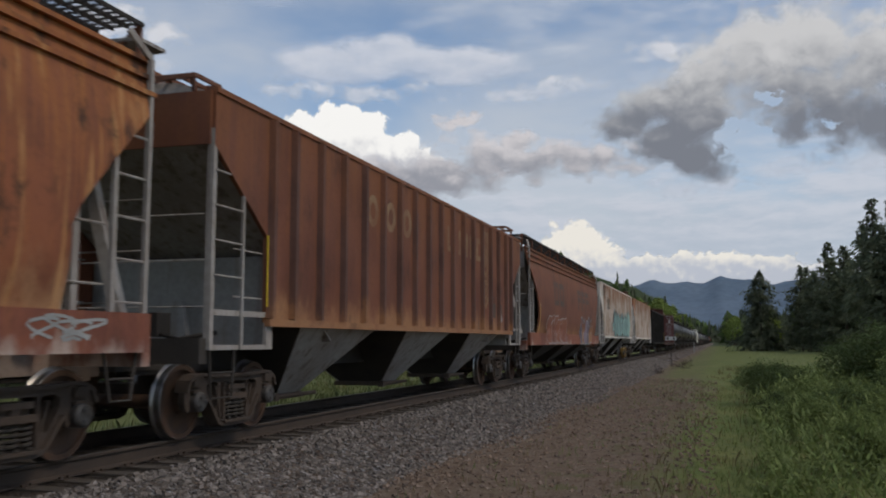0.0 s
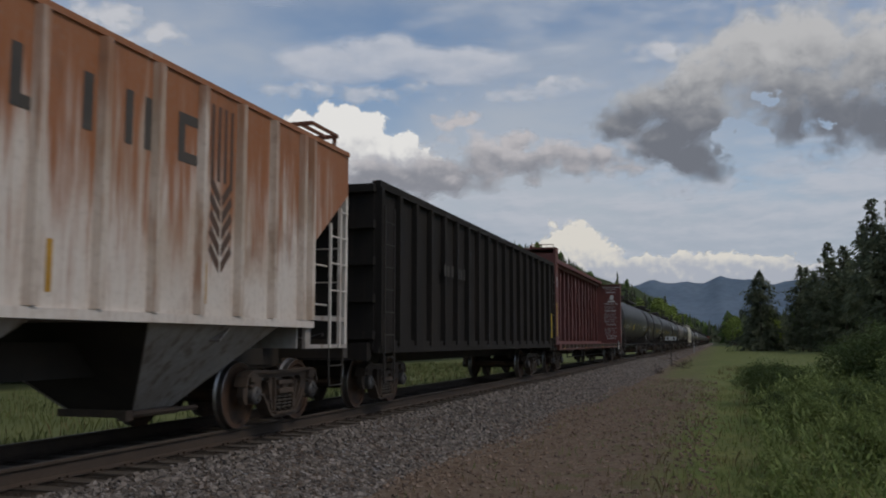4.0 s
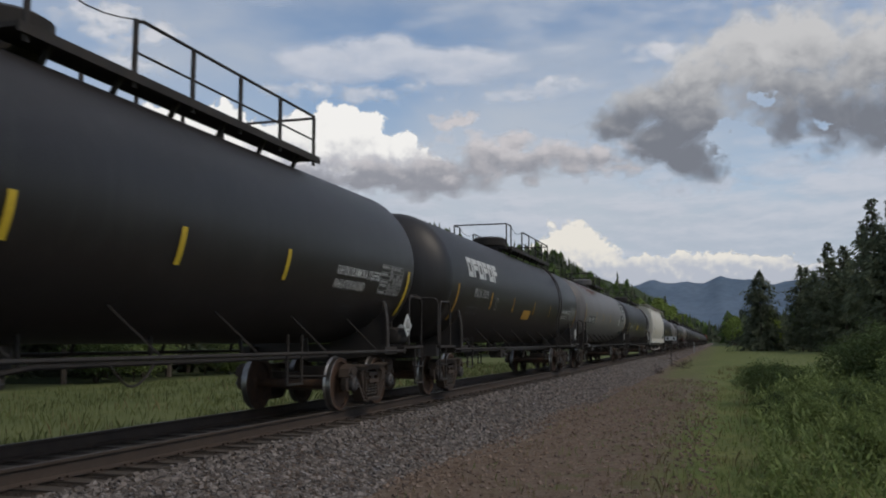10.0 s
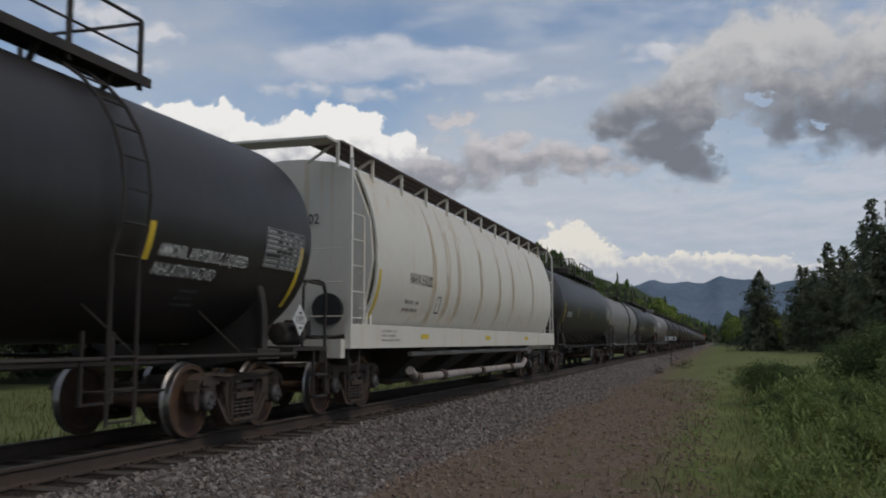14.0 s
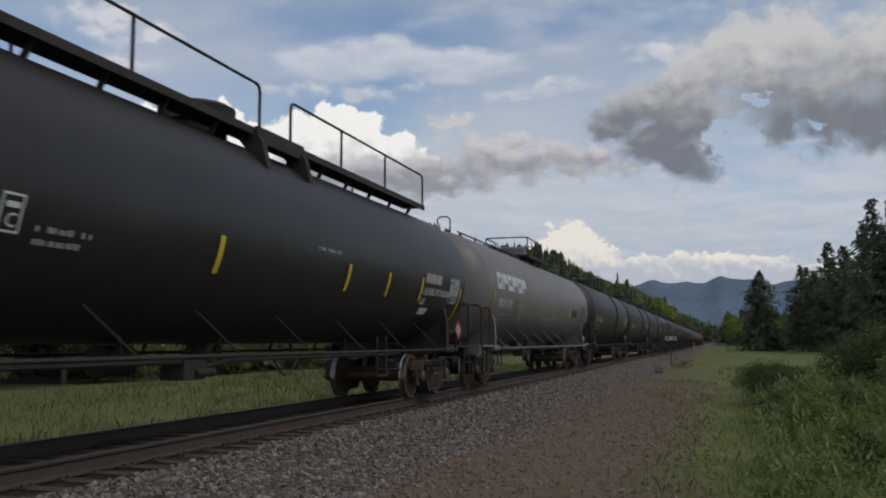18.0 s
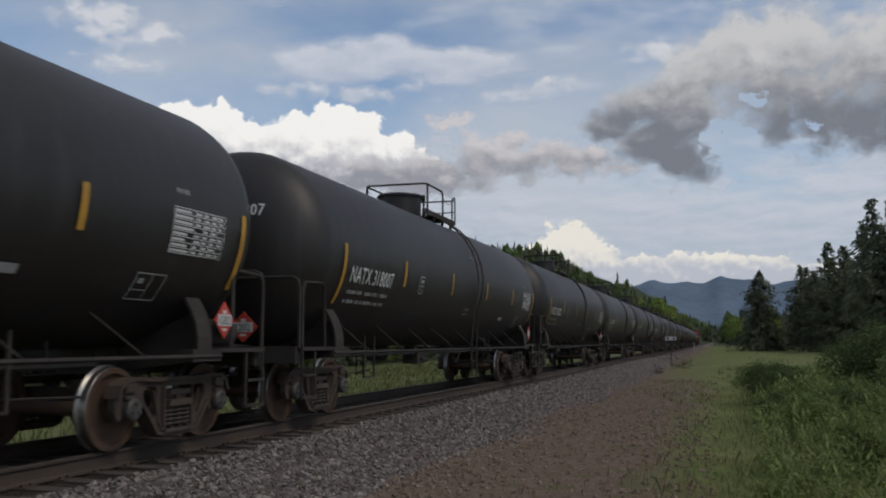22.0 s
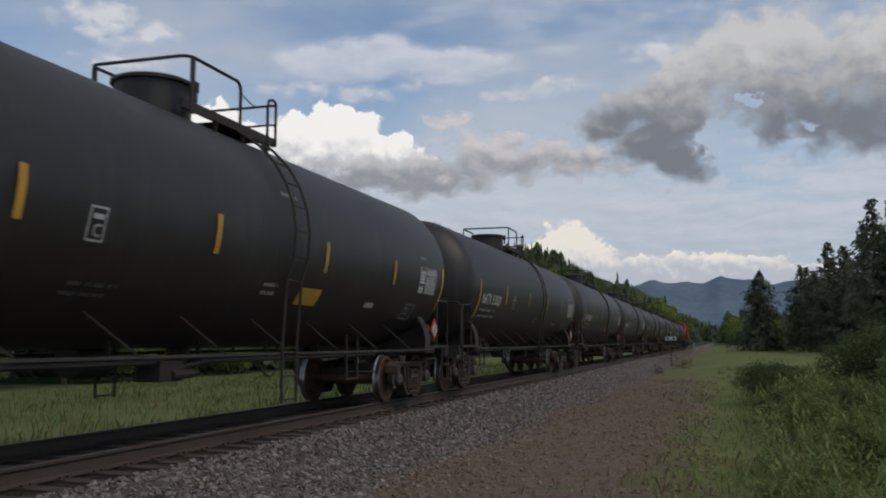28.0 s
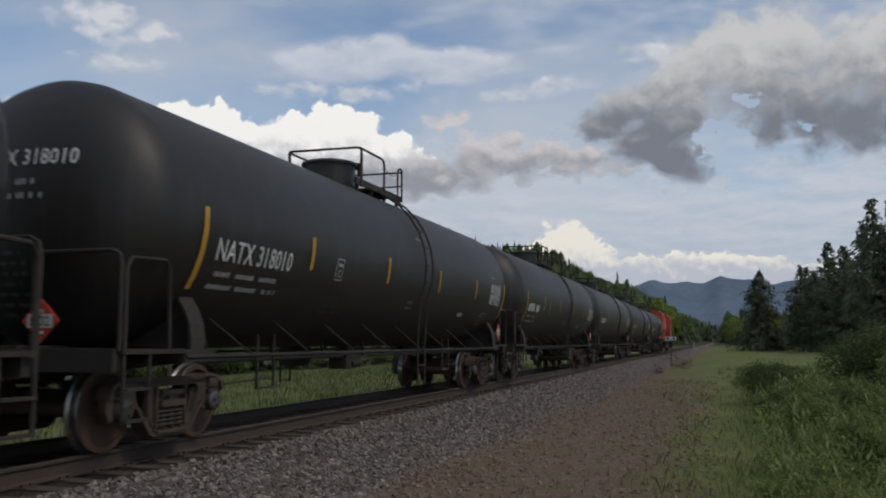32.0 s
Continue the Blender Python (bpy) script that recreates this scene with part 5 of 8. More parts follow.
def make_tank(kind, paint, y0, y1, label, stripes, tape, dome="low", ladder=None, group="", frame_key="frame", flip=1, steel=None):
    K = TANK_KINDS[kind]
    steel = steel or M["iron"]
    half = (y1 - y0) / 2
    ht, R, zc, tc = min(K["tank"] / 2, half - 0.42), K["R"], K["zc"], min(K["tc"], 2 * half - 4.0) / 2
    place = (y0 + y1) / 2 + 0.35
    car = thing("tank_car", label, "tank car", group)
    prof = []
    head = R * 0.52
    for k in range(9):
        a = math.pi / 2 * k / 8
        prof.append((R * math.sin(a) ** 0.92 if k else 0.001, -ht + head - head * math.cos(a)))
    prof += [(R, -ht * 0.5), (R, 0.0), (R, ht * 0.5)]
    prof += [(r, -z) for r, z in reversed(prof[:9])]
    m = Matrix.Translation((0, 0, zc)) @ Euler((-math.pi / 2, 0, 0)).to_matrix().to_4x4()
    tank = part("tank", Build().lathe(prof, 64, m, False), paint, car)
    zs, zt = zc - R, zc + R
    for s in (-1, 1):
        part("centre_sill", Build().box(0, s * (half - 1.45), 0.98, 0.5, 2.0, 0.34), M["iron"], car)
        e = Build().box(0, s * (half - 0.62), 1.0, 2.75, 0.20, 0.24).box(0, s * (half - 1.15), 1.085, 2.9, 1.1, 0.05)
        e.box(0, s * (half - 1.72), 1.03, 2.9, 0.08, 0.14)
        part("end_sill", e, steel, car)
        for t in (-1, 1):
            reach = [(1.42, 1.10), (1.42, 1.24), (1.39, 1.40), (1.33, 1.55), (1.25, 1.68), (1.22, 1.74)] if kind == "natx" else [(1.40, 1.10), (1.40, 1.34), (1.39, 1.58), (1.36, 1.78), (1.33, 1.90), (1.31, 1.96)]
            wide = 0.15 if kind == "natx" else 0.07
            part("saddle_web", Build().prism([(t * 0.25, 0.84), (t * 1.35, 0.96), (t * 1.40, 1.08)] + [(t * (p - 0.02), q) for p, q in reach[1:4]] + [(t * 0.95, zs + 0.30), (t * 0.25, zs + 0.02)], s * tc - 0.03, s * tc + 0.03), steel, car)
            strip = [(t * p, q) for p, q in reach] + [(t * (p - 0.04), q) for p, q in reversed(reach)]
            part("saddle_strap", Build().prism(strip, s * tc - wide, s * tc + wide), steel, car)
            part("bolster_end", Build().box(t * 1.36, s * tc, 1.03, 0.20, 0.62, 0.14), steel, car)
        add_truck(car, s * tc, place, frame_key)
        for t in (-1, 1):
            ya, yb = s * (half - 0.58), s * (half - 1.42)
            r = Build().pipe([(t * 1.40, ya, 1.1), (t * 1.40, ya, 1.98), (t * 1.37, ya, 2.09), (t * 1.28, ya, 2.13), (t * 0.40, ya, 2.13), (t * 0.32, ya, 2.06), (t * 0.32, ya, 1.1)], 0.024, 6)
            part("end_railing", r, M["iron"], car)
            r = Build().pipe([(t * 1.42, ya - s * 0.06, 1.1), (t * 1.42, ya - s * 0.06, 1.95), (t * 1.42, ya - s * 0.14, 2.06), (t * 1.42, yb + s * 0.12, 2.08), (t * 1.42, yb + s * 0.03, 2.0), (t * 1.42, yb, 1.1)], 0.024, 6)
            part("side_grab_rail", r, M["iron"], car)
            st = Build()
            for dy in (0.62, 1.05):
                st.beam((t * 1.43, s * (half - dy), 0.36), (t * 1.43, s * (half - dy), 1.05), 0.03, 0.035)
            for zz in (0.38, 0.70):
                st.box(t * 1.43, s * (half - 0.835), zz, 0.09, 0.43, 0.03)
            part("sill_step", st, M["iron"], car)
    for t in (-1, 1):
        r = Build().pipe([(t * 1.46, -half + 1.7, 1.02), (t * 1.46, half - 1.7, 1.02)], 0.026, 6)
        n = 8
        for k in range(n):
            y = -half + 3.2 + (2 * half - 6.4) * k / (n - 1)
            r.beam((t * 1.46, y, 1.03), (t * 1.02, y - 0.36, zc - math.sqrt(R * R - 1.0) + 0.04), 0.05, 0.02)
        part("side_rail", r, steel, car)
    for s in (-1, 1):
        h = Build()
        for dy in (2.45, 2.95):
            h.beam((0.85, s * (tc - dy), 0.52), (0.85, s * (tc - dy), 1.3), 0.03, 0.045)
        h.box(0.85, s * (tc - 2.7), 0.53, 0.04, 0.54, 0.03)
        part("brake_hanger", h, M["iron"], car)
        part("brake_rod", Build().pipe([(0.75, s * (tc - 1.0), 0.60), (0.80, s * (tc - 2.9), 0.66)], 0.014, 5), M["iron"], car)
    pipe_run = Build().pipe([(0.55, -tc + 0.8, 0.93), (0.55, -0.8, 0.93), (0.55, -0.4, 0.86), (0.55, 0.2, 0.93), (0.55, tc - 0.8, 0.93)], 0.032, 6)
    for k in range(7):
        y = -tc + 1.6 + (2 * tc - 3.2) * k / 6
        pipe_run.beam((0.55, y, 0.90), (0.50, y, zs + 0.25), 0.03, 0.05)
    part("train_line", pipe_run, M["iron"], car)
    part("slack_hose", Build().pipe([(0.8, 1.1 + 0.1 * k, 0.92 - 0.24 * math.sin(math.pi * k / 8)) for k in range(9)], 0.016, 5), M["iron"], car)
    part("release_valve", Build().box(0.45, -0.75, 0.82, 0.35, 0.5, 0.26).rod((0.62, -0.75, 0.78), (0.62, -0.3, 0.78), 0.06, 8), M["iron"], car)
    part("outlet_valve", Build().rod((0, 0.3, zs + 0.02), (0, 0.3, zs - 0.28), 0.16, 10).rod((0, 0.3, zs - 0.28), (0, 0.3, zs - 0.40), 0.09, 10), M["iron"], car)
    part("brake_cylinder", Build().rod((-0.25, -1.6, 0.95), (-0.25, -1.0, 0.95), 0.2, 12), M["iron"], car)
    part("air_reservoir", Build().lathe([(0.03, 0), (0.14, 0.02), (0.17, 0.08), (0.17, 0.62), (0.14, 0.68), (0.03, 0.70)], 14, Matrix.Translation((1.18, half - 1.75, 1.30)) @ Euler((-math.pi / 2, 0, 0)).to_matrix().to_4x4()), steel if dome != "low" else M["iron"], car)
    if ladder is not None:
        for t in (-1, 1):
            r = Build()
            for dy in (-0.22, 0.22):
                pts = [(t * 1.5, ladder + dy, 0.36), (t * 1.5, ladder + dy, 1.15)]
                pts += [(t * (R + 0.12) * math.cos(a), ladder + dy, zc + (R + 0.12) * math.sin(a)) for a in [radians(-22 + 12 * k) for k in range(9)]]
                r.pipe(pts, 0.022, 5)
            rungs = [(t * 1.5, 0.40), (t * 1.5, 0.72), (t * 1.5, 1.04)] + [(t * (R + 0.12) * math.cos(radians(-22 + 12 * k)), zc + (R + 0.12) * math.sin(radians(-22 + 12 * k))) for k in range(9)]
            for x, z in rungs:
                r.pipe([(x, ladder - 0.22, z), (x, ladder + 0.22, z)], 0.014, 5)
            part("ladder", r, M["iron"], car)
    F = flip
    if dome == "natx":
        d = Build().lathe([(0.50, zt - 0.14), (0.50, zt + 0.38), (0.55, zt + 0.39), (0.55, zt + 0.43), (0.49, zt + 0.46), (0.0, zt + 0.48)], 32, None)
        dh = part("dome_housing", d, paint, car, "", pose(0, -0.45, 0))
        part("hinge", Build().box(0.50, 0.22, zt + 0.40, 0.10, 0.08, 0.14).box(0.52, 0.22, zt + 0.30, 0.04, 0.05, 0.22), M["iron"], dh)
        part("latch", Build().box(-0.52, 0.1, zt + 0.42, 0.08, 0.12, 0.10), M["iron"], dh)
        dome_deck(car, zt, -0.9, 1.62)
        dome_rails(car, zt, 0.66, -0.78, 0.55, 1.62)
    else:
        low = dome in ("low", "long")
        d = Build().lathe([(0.44, zt - 0.1), (0.44, zt + 0.14), (0.54, zt + 0.18), (0.56, zt + 0.40), (0.46, zt + 0.46), (0.0, zt + 0.49)], 24, None)
        if dome != "plain":
            part("valve_housing", d, M["iron"] if low else paint, car, "", pose(0, 0.1 * F, 0))
        ext = {"low": (-0.6, 6.2) if F > 0 else (-5.4, 1.45), "long": (-8.1, 8.0), "procor": (-1.2, 2.0), "plain": (-0.2, 1.86)}[dome]
        for t in (-1, 1):
            p = Build().box(t * 0.66, (ext[0] + ext[1]) / 2, zt + 0.06, 0.48, ext[1] - ext[0], 0.05).box(t * 0.9, (ext[0] + ext[1]) / 2, zt + 0.04, 0.03, ext[1] - ext[0], 0.11)
            n = max(3, int((ext[1] - ext[0]) / 1.1))
            for k in range(n):
                y = ext[0] + (ext[1] - ext[0]) * (k + 0.5) / n
                p.beam((t * 0.8, y, zt + 0.04), (t * 0.66, y, zt - 0.20), 0.06, 0.05)
            part("walkway", p, M["iron"], car)
        if dome == "low":
            z = zt + 0.76
            if F > 0:
                ends, run, stand = (-1.1, -0.45), (1.25, 6.05), (1.25, 2.45, 3.65, 4.85, 6.05)
            else:
                ends, run, stand = (-4.53, -4.05), (-3.57, 0.35), (-2.79, -1.2, 0.35)
            gates = (ends,) if F > 0 else (ends, (0.95, 1.38))
            for x in (0.86, -0.86):
                for ga, gb in gates:
                    for y in (ga, gb):
                        part("rail_post", Build().box(x, y, (zt + z) / 2 - 0.04, 0.03, 0.07, 0.84), M["iron"], car)
                    part("side_rail_top", Build().pipe([(x, ga, z), (x, gb, z)], 0.022, 6), M["iron"], car)
                first = [(x, run[0], zt), (x, run[0], z - 0.12), (x, run[0] + 0.04, z - 0.03), (x, run[0] + 0.13, z)]
                part("top_railing", Build().pipe(first + [(x, run[1], z)], 0.024, 6), M["iron"], car)
                for y in stand:
                    part("rail_post", Build().box(x, y, (zt + z) / 2 - 0.04, 0.03, 0.07, 0.82), M["iron"], car)
                if F > 0:
                    part("mid_rail", Build().pipe([(x, run[0], zt + 0.36), (x, run[1], zt + 0.36)], 0.016, 5), M["iron"], car)
                gap = (gates[0][1], run[0]) if F > 0 else (run[1], gates[1][0])
                part("chain", Build().pipe([(x, gap[0] + (gap[1] - gap[0]) * k / 6, z - 0.02 - 0.14 * math.sin(math.pi * k / 6)) for k in range(7)], 0.009, 4), M["iron"], car)
            part("cross_rail", Build().pipe([(-0.86, ends[0], z), (0.86, ends[0], z)], 0.022, 6), M["iron"], car)
            y = 6.05 if F > 0 else 1.38
            part("cross_rail", Build().pipe([(-0.86, y, z - 0.03), (0.86, y, z - 0.03)], 0.022, 6), M["iron"], car)
        elif dome == "long":
            for x in (0.86, -0.86):
                railing(car, x, -8.1, 0.4, zt, 0.78, (-7.55, -5.4, -2.6), False)
                railing(car, x, 1.4, 8.0, zt, 0.78, (3.4, 5.6), False)
            sp = Build()
            for y in (0.2, 1.6):
                sp.prism([(0.85, zt + 0.1), (1.05, zt - 0.1), (1.15, zt - 0.5), (0.9, zt - 0.35), (0.6, zt + 0.02)], y - 0.06, y + 0.06)
            sp.box(0.95, 0.9, zt + 0.0, 0.06, 1.5, 0.22)
            part("spill_chute", sp, M["iron"], car)
        elif dome == "plain":
            dome_rails(car, zt, 4.72 - zt, 0.05, 1.08, 1.88)
        else:
            for x in (0.8, -0.8):
                part("rail_foot", Build().box(x, 0.4, zt + 0.02, 0.10, 3.2, 0.05), M["iron"], car)
            dome_rails(car, zt, 0.74, -0.8, 0.75, 1.9)
            for t in (-1, 1):
                r = Build().pipe([(t * 0.55, -ht + head + 0.2, zt - 0.02), (t * 0.55, ht - head - 0.2, zt - 0.02)], 0.024, 6)
                for k in range(12):
                    y = -ht + head + 0.4 + (2 * ht - 2 * head - 0.8) * k / 11
                    r.beam((t * 0.55, y, zt - 0.02), (t * 0.55, y, zt - 0.18), 0.04, 0.04)
                part("grab_line", r, M["iron"], car)
            for s in (-1, 1):
                y = s * (ht - head - 0.3)
                part("grab_hoop", Build().pipe([(0.3, y, zt), (0.3, y, zt + 0.35), (0.22, y, zt + 0.42), (0.02, y, zt + 0.42), (-0.06, y, zt + 0.35), (-0.06, y, zt)], 0.022, 6), M["iron"], car)
    couplers(car, half)
    wrap = tank_wrap(R, zc)
    for u, z0, z1 in stripes:
        part("reflective_stripe", patch(Build(), wrap, u - 0.05, z0 - zc, u + 0.05, z1 - zc, 1, 8), tape, tank)
    CARS.append((car, place))
    car["half"] = half
    return car, tank, wrap, ht, head_wrap(R, zc, ht, head), zc


def stencil(parent, text, size, wrap, u, v, paint, name="lettering", spacing=1.06, squeeze=0.82):
    return part(name, lettering(text, size, lambda a, b: wrap(u + a, v + b), spacing, squeeze), paint, parent)


def small_print(parent, wrap, u, v, width, rows, pitch, high, paint, seed, name="small_print", words=4):
    return part(name, text_bars(Build(), wrap, u, v, width, rows, pitch, high, random.Random(seed), words), paint, parent)


def data_panel(parent, wrap, u, v, w, h, paint, seed):
    """A ruled table of small print."""
    b = Build()
    rows = max(4, round(h / 0.062))
    for k in range(rows + 1):
        z = v + h * k / rows
        patch(b, wrap, u, z, u + w, z + 0.009, 4, 1)
    for q in (0, 0.40, 0.56, 0.71, 0.86, 1.0):
        patch(b, wrap, u + w * q, v, u + w * q + 0.011, v + h, 1, 4)
    rng = random.Random(seed)
    for r in range(rows):
        z = v + h * (r + 0.28) / rows
        for x0, x1 in ((0.02, 0.38), (0.42, 0.54), (0.58, 0.69), (0.73, 0.84), (0.88, 0.98)):
            if rng.random() < 0.85:
                patch(b, wrap, u + w * x0, z, u + w * (x0 + (x1 - x0) * rng.uniform(0.6, 1)), z + h / rows * 0.46)
    return part("data_panel", b, paint, parent)


def framed_mark(parent, wrap, u, v, w, h, paint):
    """A framed stencil divided into three fields."""
    b = Build()
    for x0, z0, x1, z1 in ((0, 0, w, 0.016), (0, h - 0.016, w, h), (0, 0, 0.018, h), (w - 0.018, 0, w, h), (w * 0.52, 0, w * 0.52 + 0.014, h), (0, h * 0.36, w * 0.52, h * 0.36 + 0.014), (w * 0.12, h * 0.62, w * 0.3, h * 0.80)):
        patch(b, wrap, u + x0, v + z0, u + x1, v + z1, 1, 3)
    return part("framed_mark", b, paint, parent)


def square_mark(parent, wrap, u, v, s, paint, text=""):
    b = Build()
    t = 0.022
    patch(b, wrap, u, v, u + s, v + t)
    patch(b, wrap, u, v + s * 1.25, u + s, v + s * 1.25 + t)
    patch(b, wrap, u, v, u + t, v + s * 1.25)
    patch(b, wrap, u + s - t, v, u + s, v + s * 1.25)
    if text:
        c = lettering(text, s * 0.7, lambda a, d: wrap(u + s * 0.28 + a, v + s * 0.2 + d))
        b.add(c.v, c.f)
        patch(b, wrap, u + s * 0.2, v + s * 0.85, u + s * 0.8, v + s * 1.05)
    return part("plate_mark", b, paint, parent)


def placard(car, x, y, z, paint, text, ink, facing=(1, 0)):
    """A diamond sign on its holder; it faces the side, or the end."""
    s = 0.225
    if facing[0]:
        w = lambda a, b: (x + 0.012, y + a, z + b)
        back = Build().prism([(y - s, z), (y, z - s), (y + s, z), (y, z + s)], x - 0.01, x + 0.008, "x")
    else:
        w = lambda a, b: (x + a, y - 0.012, z + b)
        back = Build().prism([(x - s, z), (x, z - s), (x + s, z), (x, z + s)], y - 0.008, y + 0.01)
    p = part("placard", back, paint, car)
    mark = Build()
    if text:
        c = lettering(text, 0.17, lambda a, b: w(a - 0.16, b - 0.06), 1.0, 0.86)
        mark.add(c.v, c.f)
        if ink is M["white"]:
            mark = Build()
            over = lambda a, b: tuple(p + 0.006 * q for p, q in zip(w(a, b), (facing[0], -facing[1], 0)))
            d = lettering(text, 0.15, lambda a, b: over(a - 0.145, b - 0.052), 1.0, 0.88)
            part("placard_digits", d, M["graf_dark"], p)
            patch(mark, w, -0.155, -0.07, 0.155, 0.07)
    else:
        patch(mark, w, -0.12, -0.04, 0.12, 0.05)
    patch(mark, w, -0.05, -0.13, 0.05, -0.10)
    patch(mark, w, -0.04, 0.08, 0.04, 0.12)
    part("placard_print", mark, ink, p)
    return p


def blocks(wrap, u, v, w, h, count, gap, bar, rings=None):
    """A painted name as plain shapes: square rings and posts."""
    b = Build()
    for k in range(count):
        x = u + k * (w + gap)
        patch(b, wrap, x, v, x + bar, v + h, 1, 4)
        if rings is None or k in rings:
            patch(b, wrap, x + w - bar, v, x + w, v + h, 1, 4)
            patch(b, wrap, x + bar, v, x + w - bar, v + bar)
            patch(b, wrap, x + bar, v + h - bar, x + w - bar, v + h)
        else:
            patch(b, wrap, x + bar, v + h * 0.4, x + w, v + h * 0.4 + bar)
            patch(b, wrap, x + bar, v + h - bar, x + w, v + h)
    return b


def painted_name(parent, wrap, u, v, w, h, count, gap, bar, rings, paint):
    for k in range(count):
        part("painted_block", blocks(wrap, u + k * (w + gap), v, w, h, 1, 0, bar, (0,) if k in rings else ()), paint, parent)


AMM_STRIPES = [(-8.45, 1.62, 2.53), (-4.75, 2.02, 2.5), (-1.45, 2.02, 2.49), (1.23, 2.05, 2.48), (3.04, 2.05, 2.47), (5.5, 2.05, 2.47), (9.05, 1.62, 2.53)]
NATX_STRIPES = [(-7.0, 1.76, 2.75), (-4.1, 2.23, 2.71), (-1.0, 2.23, 2.70), (1.88, 2.23, 2.69), (4.86, 2.23, 2.68), (7.8, 1.8, 2.75)]


def make_ammonia_cars():
    g = "black anhydrous ammonia tank cars"
    for a, b, mark, number, flip, seed in ((125.1, 146.0, "PROX", "105174", 1, 1), (146.0, 166.3, "PROX", "105385", -1, 2), (166.3, 187.7, "PROX", "105287", 1, 3), (187.7, 209.1, "", "33095", 1, 4), (229.6, 251.0, "PROX", "105415", 1, 5)):
        middle = {3: (-4.75, -0.95, 1.45, 4.0), 4: (-5.2, -2.5, 0.4, 3.1)}.get(seed)
        marks = [AMM_STRIPES[0], *((u, 2.04, 2.48) for u in middle), AMM_STRIPES[-1]] if middle else AMM_STRIPES
        car, tank, wrap, ht, hw, zc = make_tank("ammonia", M["black_tank"], a, b, "long glossy black tank car with yellow reflective stripes", marks, M["yellow"] if seed != 4 else M["amber"], "low", {2: -4.2, 4: 4.5, 5: 5.05}.get(seed), g, flip=flip)
        half = (b - a) / 2
        if seed == 4:
            painted_name(tank, wrap, -7.6, 0.10, 0.44, 0.48, 6, 0.07, 0.13, (0, 2, 4), M["white"])
            stencil(tank, "PROX " + number, 0.30, wrap, -7.0, -0.36, M["dirty_white"])
            small_print(tank, wrap, -7.4, -0.66, 1.5, 2, 0.16, 0.06, M["faint"], seed)
            tagged(car, "black tank car with a large white painted name")
        else:
            stencil(tank, mark + " " + number, 0.36, wrap, -7.42, -0.60, M["white"])
            small_print(tank, wrap, -7.5, -0.80, 1.8, 2, 0.17, 0.07, M["dirty_white"], seed)
        square_mark(tank, wrap, -4.7, -0.62, 0.24, M["dirty_white"])
        if seed != 4:
            pu = 2.55 if flip < 0 else -2.45
            part("yellow_panel", patch(Build(), wrap, pu, -0.62, pu + 0.7, -0.28, 1, 4), M["yellow"], tank, "yellow warning panel")
            small_print(tank, tank_wrap(TANK_KINDS["ammonia"]["R"], zc, 0.026), pu + 0.06, -0.40, 0.55, 2, 0.12, 0.05, M["amber"], seed)
        if seed == 1:
            scrawl(tank, wrap, -1.4, -1.05, 1.8, 0.5, M["faint"], 77, 7)
        if seed == 4:
            part("yellow_panel", patch(Build(), wrap, -1.0, -0.80, 0.0, -0.50, 1, 4), M["amber"], tank, "faded amber panel")
        drop = 0.14 if seed == 5 else 0.0
        stencil(tank, "AMMONIA, ANHYDROUS, LIQUEFIED" if seed == 5 else "ANHYDROUS AMMONIA, LIQUEFIED", 0.21, wrap, 5.7, -0.40 - drop, M["white"], squeeze=0.52)
        stencil(tank, "INHALATION HAZARD", 0.21, wrap, 5.7, -0.62 - drop, M["white"], squeeze=0.55)
        data_panel(tank, wrap, 8.0 if seed == 5 else 7.6, -0.62 + drop, 1.1, 0.52, M["dirty_white"], seed)
        small_print(tank, wrap, 6.4, -0.95, 0.5, 3, 0.10, 0.05, M["faint"], seed + 40)
        stencil(tank, number, 0.24, lambda x, z: hw(x, z), -0.35, zc + 0.35, M["white"], "end_lettering")
        small_print(tank, hw, -0.35, zc + 0.12, 0.7, 2, 0.14, 0.05, M["faint"], seed + 9)
        placard(car, 1.44, half - 1.55, 1.50, M["white"], "1005", M["graf_dark"])
        placard(car, 0.62, -half + 0.36, 1.35, M["white"], "1005", M["graf_dark"], (0, 1))


